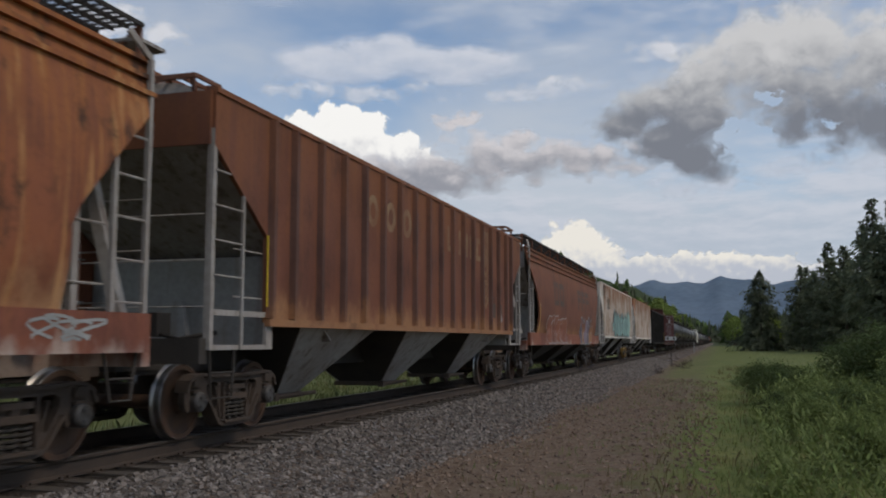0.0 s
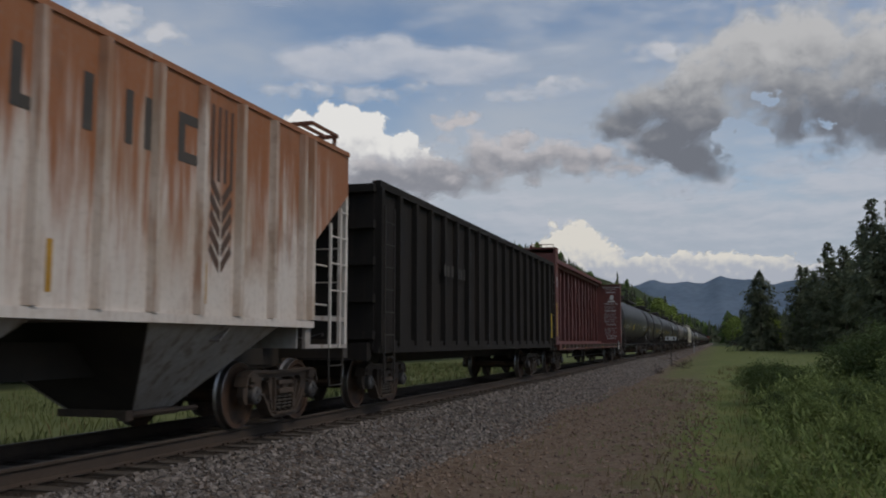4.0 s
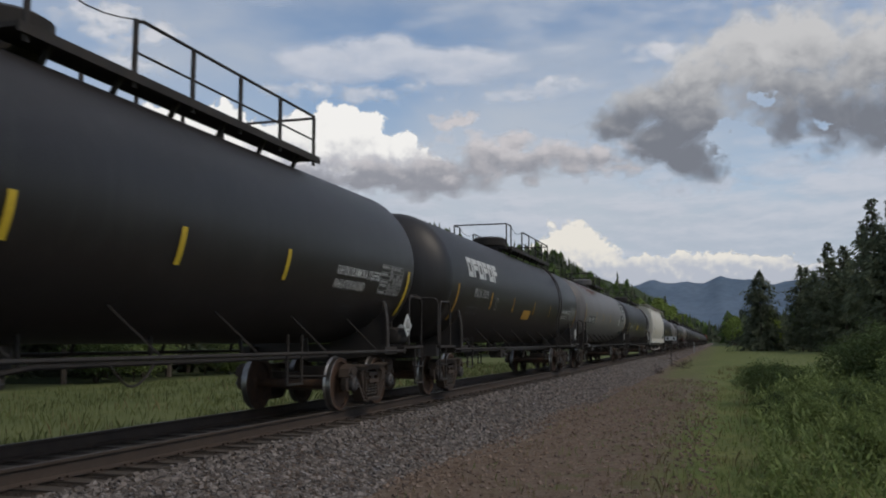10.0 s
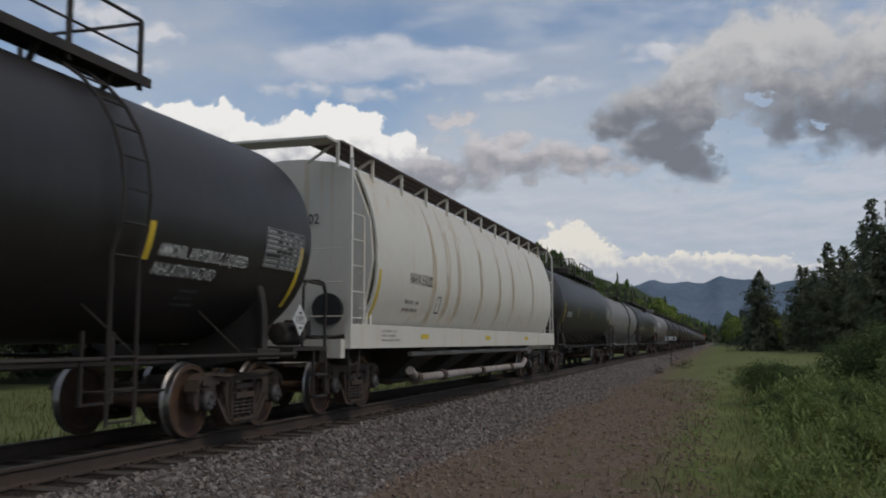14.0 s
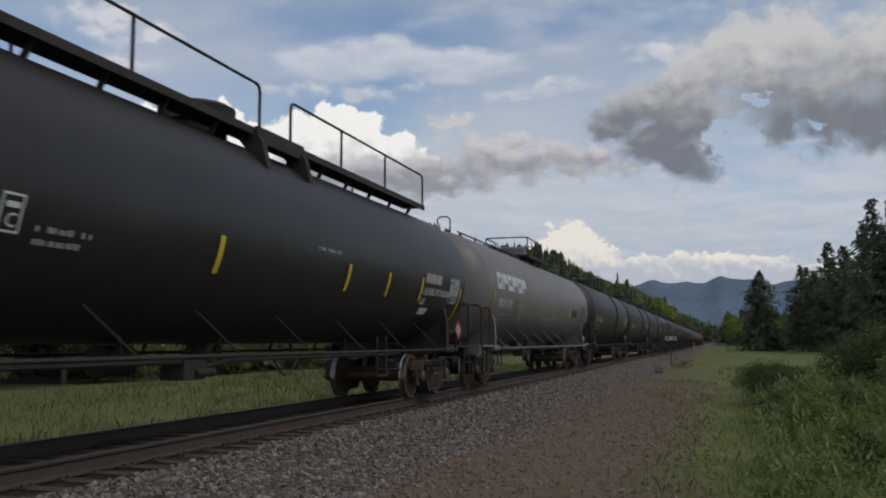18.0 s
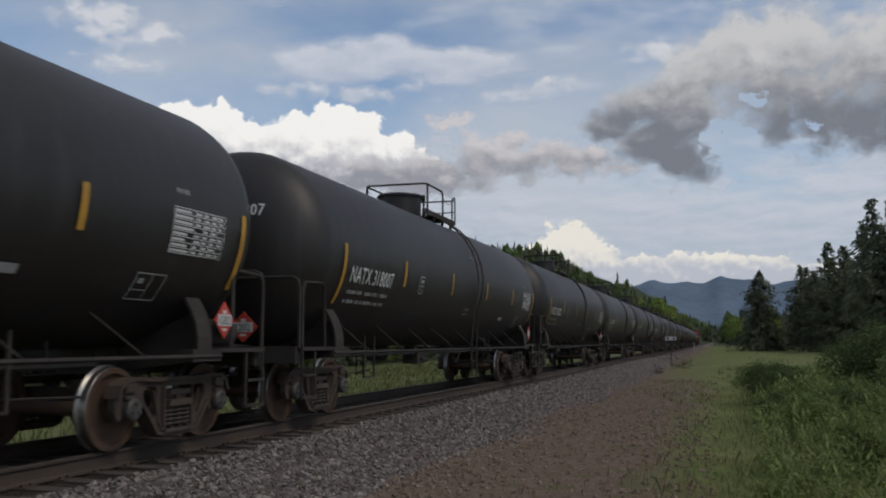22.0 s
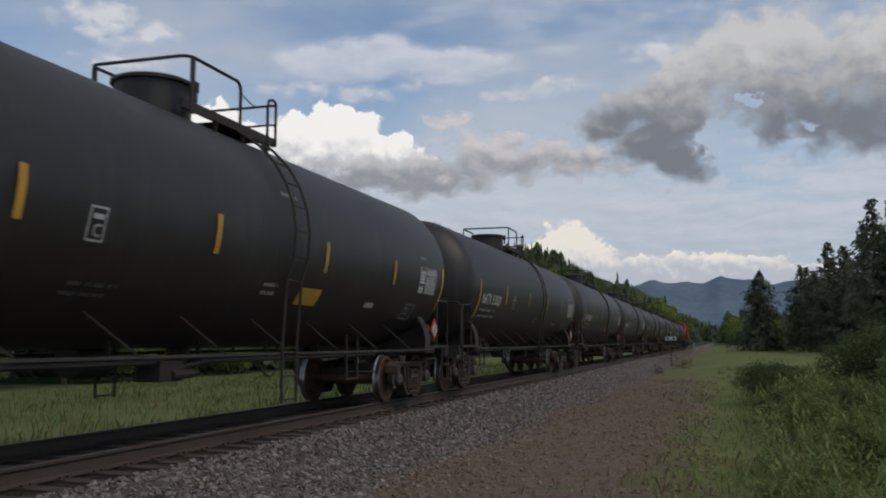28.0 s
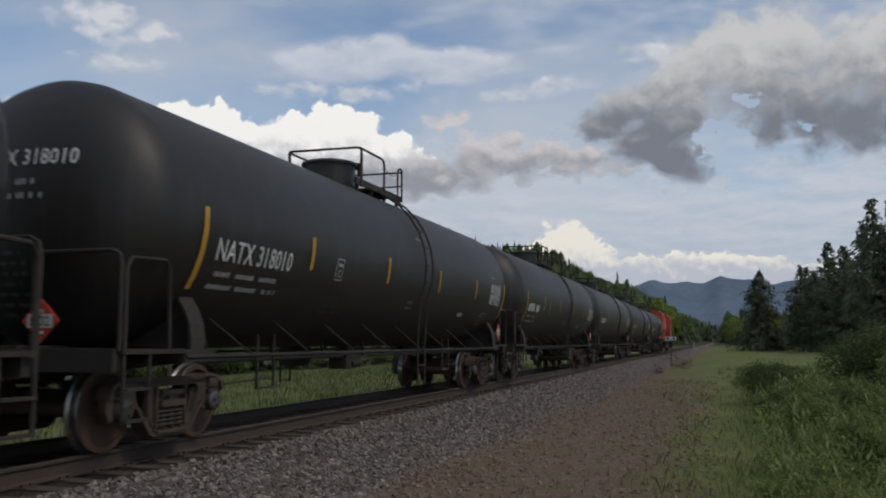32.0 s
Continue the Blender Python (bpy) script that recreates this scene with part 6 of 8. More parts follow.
def make_other_tanks():
    # dark grey car with black number panels
    car, tank, wrap, ht, hw, zc = make_tank("ammonia", M["dark_grey_tank"], 209.5, 229.8, "dark grey tank car with rust patches along its top", [(-8.7, 1.92, 2.9), (-5.1, 2.15, 2.65), (-2.3, 2.2, 2.65), (0.71, 2.2, 2.62), (8.95, 1.8, 2.7)], M["amber"], "procor")
    pan = tank_wrap(1.50, zc, 0.032)
    for u0, u1, s, u in ((-7.70, -6.72, "SRIX", -7.62), (-6.60, -5.48, "33926", -6.52)):
        part("number_panel", patch(Build(), wrap, u0, -0.60, u1, -0.26, 1, 3), M["graf_dark"], tank, "black painted number panel")
        stencil(tank, s, 0.36, pan, u, -0.55, M["white"])
    small_print(tank, wrap, -7.7, -0.75, 1.9, 2, 0.17, 0.07, M["faint"], 21)
    square_mark(tank, wrap, -5.0, -0.62, 0.24, M["dirty_white"])
    part("white_notice", patch(Build(), wrap, 4.9, -0.55, 5.3, -0.15, 1, 3), M["white"], tank)
    for u0, u1, v0, v1 in ((6.6, 8.9, 0.33, 0.95), (5.9, 7.45, -0.22, 0.12), (6.6, 8.9, -1.05, -0.86)):
        part("painted_out_patch", patch(Build(), wrap, u0, v0, u1, v1, 1, 4), M["graf_dark"], tank)
    rng = random.Random(45)
    for k in range(16):
        u, v, r = -7.8 + 5.2 * rng.random(), 1.0 + 0.42 * rng.random(), rng.uniform(0.08, 0.32)
        ring = []
        for j in range(18):
            a, q = 2 * math.pi * j / 18, r * rng.uniform(0.5, 1.2)
            ring.append(wrap(u + 1.8 * q * math.cos(a), min(v + 0.5 * q * math.sin(a), 1.49)))
        part("rust_patch", Build().add(ring, [tuple(range(18))]), M["rib_brown"], tank, "ragged patch of surface rust")
    stencil(tank, "ANHYDROUS AMMONIA", 0.23, pan, 6.95, 0.66, M["white"], squeeze=0.55)
    stencil(tank, "INHALATION HAZARD", 0.23, pan, 6.95, 0.40, M["white"], squeeze=0.58)
    stencil(tank, "LIQUEFIED", 0.22, pan, 6.3, -0.13, M["white"], squeeze=0.7)
    data_panel(tank, wrap, 7.55, -0.42, 1.15, 0.58, M["dirty_white"], 22)
    data_panel(tank, wrap, 6.7, -0.82, 0.55, 0.32, M["dirty_white"], 23)
    placard(car, 1.44, 8.6, 1.5, M["white"], "1005", M["graf_dark"])
    # black car beside the pale hopper
    car, tank, wrap, ht, hw, zc = make_tank("natx", M["black_tank"], 270.8, 288.9, "black tank car with a white table of small print", [(-7.1, 1.7, 2.7), (-3.6, 2.2, 2.6), (0.2, 2.2, 2.6), (7.6, 1.6, 2.7)], M["yellow"], "low")
    small_print(tank, wrap, -6.4, -0.5, 1.8, 1, 0.3, 0.26, M["dirty_white"], 31)
    data_panel(tank, wrap, 5.9, -0.3, 1.2, 0.6, M["white"], 32)
    # pale grey car
    car, tank, wrap, ht, hw, zc = make_tank("grey", M["grey_tank"], 288.9, 306.3, "weathered light grey tank car with ochre stripes", [(-7.0, 1.6, 2.44), (-4.0, 2.0, 2.45), (-0.45, 2.0, 2.45), (3.07, 2.0, 2.45), (5.96, 2.0, 2.45)], M["amber"], "plain", 1.0, steel=M["grey_tank"])
    stencil(tank, "CRGX 8105", 0.34, wrap, -6.05, -0.42, M["dirty_white"])
    small_print(tank, wrap, -6.1, -0.66, 1.6, 2, 0.16, 0.07, M["dirty_white"], 41)
    data_panel(tank, wrap, 5.9, -0.25, 1.1, 0.55, M["dirty_white"], 42)
    data_panel(tank, wrap, 6.35, -0.62, 0.36, 0.32, M["white"], 43)
    # long-walkway black car
    car, tank, wrap, ht, hw, zc = make_tank("ammonia", M["black_tank"], 306.3, 327.3, "glossy black tank car with a long top walkway", [(-8.6, 1.6, 2.5), (-4.9, 2.0, 2.48), (-1.3, 2.0, 2.47), (2.4, 2.0, 2.45), (4.26, 2.0, 2.45), (6.17, 2.0, 2.48), (9.0, 1.6, 2.4)], M["yellow"], "long")
    stencil(tank, "GATX 5060", 0.36, wrap, -7.3, -0.55, M["white"])
    small_print(tank, wrap, -7.6, -0.80, 1.9, 2, 0.17, 0.07, M["dirty_white"], 51)
    square_mark(tank, wrap, -4.75, -0.55, 0.26, M["white"], "C")
    small_print(tank, wrap, -4.3, -0.5, 0.8, 2, 0.12, 0.06, M["dirty_white"], 52)
    small_print(tank, wrap, 1.2, -0.1, 0.9, 1, 0.12, 0.06, M["dirty_white"], 53)
    stencil(tank, "LIQUEFIED PETROLEUM", 0.20, wrap, 6.3, -0.50, M["white"], squeeze=0.8)
    stencil(tank, "GAS", 0.20, wrap, 6.3, -0.72, M["white"], squeeze=0.8)
    part("brown_panel", patch(Build(), wrap, 6.35, -0.26, 7.45, -0.06, 1, 3), M["rust_grey"], tank)
    part("white_notice", patch(Build(), wrap, 6.5, -0.95, 7.0, -0.80, 1, 2), M["white"], tank)
    data_panel(tank, wrap, 8.1, -0.62, 0.7, 0.55, M["white"], 54)
    stencil(tank, "5060", 0.26, hw, -0.1, zc + 0.35, M["white"], "end_lettering")
    placard(car, 1.44, 8.9, 1.45, M["placard_red"], "1075", M["white"])
    placard(car, 1.44, -8.9, 1.45, M["placard_red"], "1075", M["white"])
    # grey car with large white name
    car, tank, wrap, ht, hw, zc = make_tank("ammonia", M["grey_tank"], 327.4, 348.14, "grey tank car with a large white painted name and scrawls", [(-8.35, 1.68, 2.52), (-5.35, 2.04, 2.52), (-2.2, 2.04, 2.4), (0.8, 2.0, 2.4), (9.2, 1.6, 2.5)], M["amber"], "procor", steel=M["grey_tank"])
    painted_name(tank, wrap, -8.0, -0.02, 0.56, 0.45, 6, 0.08, 0.14, (0, 2, 4), M["white"])
    stencil(tank, "PROX 31542", 0.36, wrap, -7.75, -0.52, M["white"])
    small_print(tank, wrap, -7.5, -0.75, 1.9, 2, 0.17, 0.07, M["dirty_white"], 61)
    square_mark(tank, wrap, -5.15, -0.5, 0.26, M["dirty_white"], "C")
    scrawl(tank, wrap, -4.9, -0.95, 0.7, 0.6, M["dirty_white"], 62, 5)
    scrawl(tank, wrap, -1.2, -0.95, 2.6, 0.35, M["dirty_white"], 63, 9)
    part("yellow_panel", patch(Build(), wrap, 3.9, -0.5, 4.5, -0.2, 1, 3), M["amber"], tank)
    for u0, w0 in ((4.7, 0.45), (5.35, 0.6)):
        part("painted_out_patch", patch(Build(), wrap, u0, -0.45, u0 + w0, -0.2, 1, 3), M["graf_dark"], tank)
    part("painted_out_patch", patch(Build(), wrap, 7.2, -0.62, 8.6, 0.02, 2, 3), M["graf_dark"], tank)
    data_panel(tank, tank_wrap(1.5, zc, 0.03), 7.3, -0.58, 1.2, 0.54, M["dirty_white"], 64)


def scrawl(parent, wrap, u, v, w, h, paint, seed, strokes=6, wide=0.03, name="spray_stroke"):
    """Thin sprayed strokes, each looping over the last."""
    rng = random.Random(seed)
    for k in range(strokes):
        x = u + w * (k + 0.2) / strokes
        rise, swing, ph = rng.uniform(0.7, 1.0), rng.uniform(0.5, 1.3) * w / strokes, rng.uniform(0, 6.3)
        pts = [(x + swing * math.sin(j * 0.75 + ph) + 0.03 * j * w / strokes, v + h * rise * (0.5 - 0.5 * math.cos(j * 0.42 + 0.3 * ph))) for j in range(13)]
        vs = []
        for j in range(13):
            (x0, z0), (x1, z1) = pts[max(j - 1, 0)], pts[min(j + 1, 12)]
            L = max(math.hypot(x1 - x0, z1 - z0), 1e-4)
            nx, nz = -(z1 - z0) / L * wide / 2, (x1 - x0) / L * wide / 2
            vs += [wrap(pts[j][0] - nx, pts[j][1] - nz), wrap(pts[j][0] + nx, pts[j][1] + nz)]
        b = Build().add(vs, [(2 * j, 2 * j + 1, 2 * j + 3, 2 * j + 2) for j in range(12)])
        part(name, b, paint, parent)


def make_natx_cars():
    g = "matching black tank cars with amber stripes"
    L = 18.45
    for i in range(16):
        a = 347.9 + L * i + 0.24 * max(0, 1 - i / 5)
        car, tank, wrap, ht, hw, zc = make_tank("natx", M["black_matte"], a, a + L, "matt black tank car with amber stripes and top dome", NATX_STRIPES, M["amber"], "natx", 0.75, g)
        half = L / 2
        num = {0: "318014", 1: "318021", 2: "318007", 3: "318023", 4: "318035", 5: "318049", 7: "318012", 8: "318020", 9: "318041", 10: "318026", 11: "318010"}.get(i)
        if num:
            stencil(tank, "NATX " + num, 0.38, wrap, -6.7, -0.50, M["white"])
            stencil(tank, "NATX " + num, 0.25, hw, -0.55, zc + 0.42, M["white"], "end_lettering")
        else:
            part("lettering", text_bars(Build(), wrap, -6.7, -0.5, 2.2, 1, 0.3, 0.27, random.Random(i), 7), M["white"], tank)
        small_print(tank, wrap, -6.65, -0.70, 2.0, 2, 0.17, 0.07, M["dirty_white"], i)
        square_mark(tank, wrap, -3.2, -0.52, 0.26, M["dirty_white"], "C")
        small_print(tank, wrap, -3.2, -0.98, 0.9, 2, 0.12, 0.05, M["faint"], i + 20)
        small_print(tank, wrap, 0.3, -0.75, 0.45, 2, 0.12, 0.06, M["dirty_white"], i + 40)
        small_print(tank, wrap, 0.6, 0.55, 0.5, 1, 0.12, 0.06, M["dirty_white"], i + 30)
        small_print(tank, wrap, 6.35, 0.16, 0.42, 1, 0.12, 0.06, M["dirty_white"], i + 30)
        data_panel(tank, wrap, 6.3, -0.50, 1.05, 0.50, M["white"], i)
        framed_mark(tank, wrap, 5.95, -1.10, 0.52, 0.34, M["dirty_white"])
        part("white_notice", patch(Build(), wrap, 3.9, -0.92, 4.3, -0.82, 1, 2), M["dirty_white"], tank)
        if i in (7, 9):
            part("yellow_panel", patch(Build(), wrap, 1.3, -0.98, 2.0, -0.70, 1, 3), M["amber"], tank, "faded amber panel")
        if i == 6:
            part("painted_out_patch", patch(Build(), wrap, 2.6, -0.85, 4.0, -0.45, 1, 3), M["graf_dark"], tank)
        small_print(tank, hw, -0.5, zc + 0.20, 1.0, 2, 0.15, 0.07, M["dirty_white"], i + 70)
        small_print(tank, hw, -0.3, zc - 0.55, 0.55, 7, 0.11, 0.05, M["faint"], i + 80, "end_print", 2)
        placard(car, 1.44, half - 1.62, 1.45, M["placard_red"], "1202", M["white"])
        placard(car, 0.62, -half + 0.36, 1.40, M["placard_red"], "1202", M["white"], (0, 1))


# ---- hopper cars, gondola, centre-beam flat car and locomotive ----
def slab(b, outline, x0, x1):
    """A thick plate in the y-z plane."""
    return b.prism(outline, x0, x1, "x")


def loft(levels):
    """Closed body out of level slices (z, half width, half length)."""
    b = Build()
    vs = []
    for z, x, y in levels:
        vs += [(-x, -y, z), (x, -y, z), (x, y, z), (-x, y, z)]
    fs = []
    for k in range(len(levels) - 1):
        fs += [(4 * k + i, 4 * k + (i + 1) % 4, 4 * k + 4 + (i + 1) % 4, 4 * k + 4 + i) for i in range(4)]
    n = 4 * (len(levels) - 1)
    return b.add(vs, fs + [(3, 2, 1, 0), (n, n + 1, n + 2, n + 3)])


def rungs(parent, x, ya, yb, z0, z1, step, paint, stile=0.02, name="ladder"):
    r = Build()
    for y in (ya, yb):
        r.beam((x, y, z0), (x, y, z1), 0.03, 2 * stile)
    z = z0 + 0.06
    while z < z1:
        r.pipe([(x, ya, z), (x, yb, z)], 0.014, 5)
        z += step
    return part(name, r, paint, parent)


def bar(parent, name, pts, paint, w=0.055, h=0.04):
    b = Build()
    for p, q in zip(pts, pts[1:]):
        b.beam(p, q, w, h)
    return part(name, b, paint, parent)


def end_gear(car, half, post, z_top, paint, frame_paint, curved=False):
    """Sills, ladders, grab irons and stirrups at both ends of a hopper car."""
    for s in (-1, 1):
        b = Build().box(0, s * (half - 0.55), 1.08, 2.9, 0.16, 0.30).box(0, s * (half - 1.3), 1.0, 0.6, 1.6, 0.34)
        part("end_sill", b, paint if curved else M["grime_and_shade"], car)
        for t in (-1, 1):
            x = t * 1.51
            Y = lambda d: s * (post - d)
            rows = []
            if curved:
                bar(car, "ladder_stile", [(x, Y(0.08), 1.30), (x, Y(0.08), 4.18), (t * 1.40, Y(0.32), 4.44)], frame_paint, 0.05, 0.06)
                bar(car, "ladder_stile", [(x, Y(0.61), 1.30), (x, Y(0.61), 3.30)], frame_paint, 0.05, 0.06)
                for k in range(5):
                    rows.append((Y(0.08), Y(0.61), 1.58 + 0.43 * k))
                for d in (1.02, 1.22):
                    part("corner_post", Build().box(t * 1.38, Y(d), 2.4, 0.07, 0.09, 2.0), frame_paint, car)
                low = ((0.62, 1.1), (0.50, 0.60), (0.18, 0.60), (0.10, 1.1))
            else:
                part("corner_post", Build().box(t * 1.45, Y(0.03), 2.42, 0.09, 0.08, 2.65), frame_paint, car)
                bar(car, "ladder_stile", [(x, Y(0.69), 1.10), (x, Y(0.69), 3.02)], frame_paint, 0.035, 0.04)
                if s > 0:
                    bar(car, "ladder_stile", [(x, Y(0.34), 1.10), (x, Y(0.34), 3.30)], frame_paint, 0.05, 0.05)
                for k in range(4):
                    rows.append((Y(0.03), Y(0.69 if k < 3 else 0.36), 1.98 + 0.42 * k))
                bar(car, "sill_angle", [(t * 1.47, Y(0.0), 1.54), (t * 1.47, Y(1.36), 1.54)], M["rust_grey"], 0.04, 0.07)
                bar(car, "sill_angle", [(t * 1.47, Y(0.0), 1.12), (t * 1.47, Y(1.42), 1.12)], M["rust_grey"], 0.05, 0.06)
                part("gusset", Build().box(t * 1.48, Y(1.44), 1.29, 0.05, 0.17, 0.40), M["rust_grey"], car)
                low = ((0.62, 1.1), (0.58, 0.52), (0.10, 0.52), (0.06, 1.1))
            for ya, yb, z in rows:
                part("rung", Build().pipe([(x, ya, z), (x, yb, z)], 0.015, 5), frame_paint, car)
            part("sill_step", Build().pipe([(t * 1.46, Y(d), z) for d, z in low], 0.018, 5).pipe([(t * 1.46, Y(low[1][0] + 0.02), 0.82), (t * 1.46, Y(low[2][0] - 0.02), 0.82)], 0.014, 5), M["grime_and_shade"], car)
            for z in (1.75, 2.35):
                part("grab_iron", Build().pipe([(t * 1.42, Y(0.62), z), (t * 1.42, Y(1.40), z)], 0.014, 5), frame_paint, car)
        for k in range(3):
            part("end_rung", Build().pipe([(-0.3, s * (post + 0.06), 1.6 + 0.55 * k), (1.42, s * (post + 0.06), 1.6 + 0.55 * k)], 0.010, 5), frame_paint, car)
        part("brake_valve", Build().rod((-0.5, s * (half - 1.0), 1.45), (-0.1, s * (half - 1.0), 1.45), 0.16, 12), M["iron"], car)
        part("brake_pipe", Build().box(0.4, s * (half - 1.05), 1.4, 0.35, 0.3, 0.3).pipe([(0.5, s * (half - 1.0), 1.3), (0.9, s * (half - 0.9), 1.22), (1.3, s * (half - 1.1), 1.3)], 0.03, 6), M["iron"], car)
        part("end_vent", Build().prism([(-0.25, 1.2), (0.25, 1.2), (0.15, 1.75), (-0.15, 1.75)], s * (post - 1.55), s * (post - 1.45)), M["pale_steel"], car)


def hopper_bays(car, centres, wide, paint, z_top=1.46, z_low=0.36):
    """Funnels under a hopper car: grimy slope sheets across with their shade painted in, pale side sheets, a gate
    below.
    """
    for y in centres:
        top = [(-1.46, -wide / 2), (1.46, -wide / 2), (1.46, wide / 2), (-1.46, wide / 2)]
        low = [(-0.45, -0.36), (0.45, -0.36), (0.45, 0.36), (-0.45, 0.36)]
        vs = [(a, y + c, z_top) for a, c in top] + [(a, y + c, z_low) for a, c in low]
        hp = part("hopper", Build().add(vs, [(0, 1, 5, 4), (2, 3, 7, 6), (3, 2, 1, 0), (4, 5, 6, 7), (1, 2, 6, 5), (3, 0, 4, 7)]), M["grime_and_shade"], car)
        for t in (-1, 1):
            a, c = t * 1.463, t * 0.463
            vs = [(a, y - wide / 2, z_top), (a, y + wide / 2, z_top), (c, y + 0.37, z_low), (c, y - 0.37, z_low)]
            vs += [(p + t * 0.012, q, r - 0.012) for p, q, r in vs]
            part("side_slope_sheet", Build().add(vs, [(3, 2, 1, 0), (4, 5, 6, 7), (0, 1, 5, 4), (1, 2, 6, 5), (2, 3, 7, 6), (3, 0, 4, 7)]), paint, hp)
        part("outlet_gate", Build().box(0, y, z_low - 0.03, 1.1, 0.9, 0.09).rod((0.62, y - 0.75, z_low - 0.02), (0.62, y + 0.75, z_low - 0.02), 0.035, 6).box(0.62, y - 0.72, z_low - 0.02, 0.12, 0.12, 0.12), M["truck"], hp)


def walkway_roof(car, length, z, half_w, paint, posts=True, z_low=4.2, post_paint=None):
    """Grating running boards on posts along both eaves."""
    for t in (-1, 1):
        b = Build()
        n = int(2 * length / 0.12)
        for k in range(n):
            y = -length + 2 * length * (k + 0.5) / n
            b.box(t * half_w, y, z, 0.58, 0.025, 0.03)
        for dx in (-0.29, -0.1, 0.1, 0.29):
            b.box(t * half_w + dx, 0, z, 0.025, 2 * length, 0.045)
        part("running_board", b, paint, car)
        if posts:
            m = int(2 * length / 1.55)
            for k in range(m + 1):
                y = -length + 2 * length * k / m
                p = Build()
                p.beam((t * (half_w + 0.24), y, z_low), (t * (half_w + 0.24), y, z + 0.02), 0.05, 0.05)
                p.beam((t * (half_w - 0.3), y, z_low + 0.1), (t * (half_w + 0.24), y, z), 0.04, 0.04)
                part("running_board_bracket", p, post_paint or paint, car)


def make_ribbed_hopper(y0, y1, label, paint, bay, post_paint, end_number, seed, tape=M["yellow"], frame_key="frame", rib=None):
    half, place = (y1 - y0) / 2, (y0 + y1) / 2
    car = thing("hopper_car", label, "hopper car", "ribbed covered hopper cars")
    post = half - 0.62
    inner = loft([(1.40, 1.36, half - 4.6), (3.50, 1.42, post - 0.12), (3.55, 1.42, post), (4.20, 1.42, post), (4.36, 0.9, post - 0.05), (4.44, 0.25, post - 0.1)])
    part("body", inner, M["rust_grey"] if bay is not None else paint, car)
    side = [(-post, 4.23), (-post, 3.55), (-post + 1.35, 2.58), (-post + 1.35, 1.44), (post - 1.35, 1.44), (post - 1.35, 2.58), (post, 3.55), (post, 4.23)]
    for t in (-1, 1):
        sh = part("side_sheet", slab(Build(), side, t * 1.44, t * 1.50), paint, car)
        part("top_chord", Build().box(t * 1.49, 0, 4.22, 0.07, 2 * post, 0.07), paint, sh)
        part("side_sill", Build().box(t * 1.52, 0, 1.44, 0.08, 2 * post - 2.7, 0.10), paint, sh)
        for y in [-post + 1.43] + [0.88 * (k - 7.5) for k in range(16)] + [post - 1.43]:
            part("rib", Build().add([(t * q, y + d, z) for z in (1.50, 4.17) for q, d in ((1.50, -0.075), (1.585, -0.045), (1.585, 0.045), (1.50, 0.075))], [(0, 1, 5, 4), (1, 2, 6, 5), (2, 3, 7, 6), (3, 0, 4, 7), (3, 2, 1, 0), (4, 5, 6, 7)]), rib or paint, sh)
        part("reflective_stripe", Build().box(t * 1.512, -post + 1.38, 2.12, 0.012, 0.09, 0.95), tape, sh)
    for s in (-1, 1):
        part("end_panel", Build().box(0, s * (post + 0.01), 3.88, 2.9, 0.05, 0.66), paint, car)
        sheet = Build().beam((0, s * (post - 0.15), 3.5), (0, s * (half - 4.3), 1.2), 2.8, 0.03)
        part("slope_sheet", sheet, M["rust_grey"], car)
        zp, y_in, y_out = (4.58, post - 0.85, post + 0.12) if s > 0 else (4.40, post - 0.5, post + 0.06)
        dk = part("end_platform", Build().box(0, s * y_out, zp, 2.5, 0.05, 0.06), M["rib_brown"], car)
        part("edge_bar", Build().box(0, s * y_in, zp, 2.5, 0.05, 0.06), M["rib_brown"], dk)
        for k in range(13):
            part("slat", Build().box(-1.25 + 2.5 * k / 12, s * (y_in + y_out) / 2, zp, 0.035, y_out - y_in, 0.05), M["rib_brown"], dk)
        for t in (-1, 1):
            part("bracket", Build().beam((t * 1.2, s * y_out, zp), (t * 1.2, s * (y_out - 0.08), 4.15), 0.05, 0.05), M["rib_brown"], dk)
        part("end_partition", Build().box(0, s * (post - 1.62), 1.72, 2.84, 0.04, 1.25), M["pale_steel"], car)
    hopper_bays(car, (-4.65, 0.0, 4.65), 3.05, M["rust_grey"])
    part("centre_sill", Build().box(0, 0, 0.98, 0.55, 2 * half - 1.6, 0.40), M["iron"], car)
    end_gear(car, half, post, 4.2, paint, post_paint)
    b = Build()
    n = int((2 * post) / 0.12)
    for k in range(n):
        b.box(0, -post + 2 * post * (k + 0.5) / n, 4.58, 0.9, 0.025, 0.03)
    for x in (-0.45, 0, 0.45):
        b.box(x, 0, 4.58, 0.03, 2 * post, 0.05)
    part("running_board", b, paint, car)
    for s in (-1, 1):
        add_truck(car, s * (half - 1.95), place, frame_key if s > 0 else "frame")
    couplers(car, half)
    CARS.append((car, place))
    flat = lambda u, v: (1.505, u, v)
    if end_number:
        stencil(car, end_number, 0.26, lambda x, z: (x, -post - 0.022, z), 0.1, 3.76, M["dirty_white"], "end_lettering")
    return car, flat, post


def bulge(z, top=4.2, wide=1.60):
    """Half width of a curved hopper side at height z."""
    t = (z - 1.48) / (top - 1.48)
    return wide - 0.10 * (1 - min(t / 0.25, 1)) ** 2 - 0.20 * max(0, (t - 0.45) / 0.55) ** 2


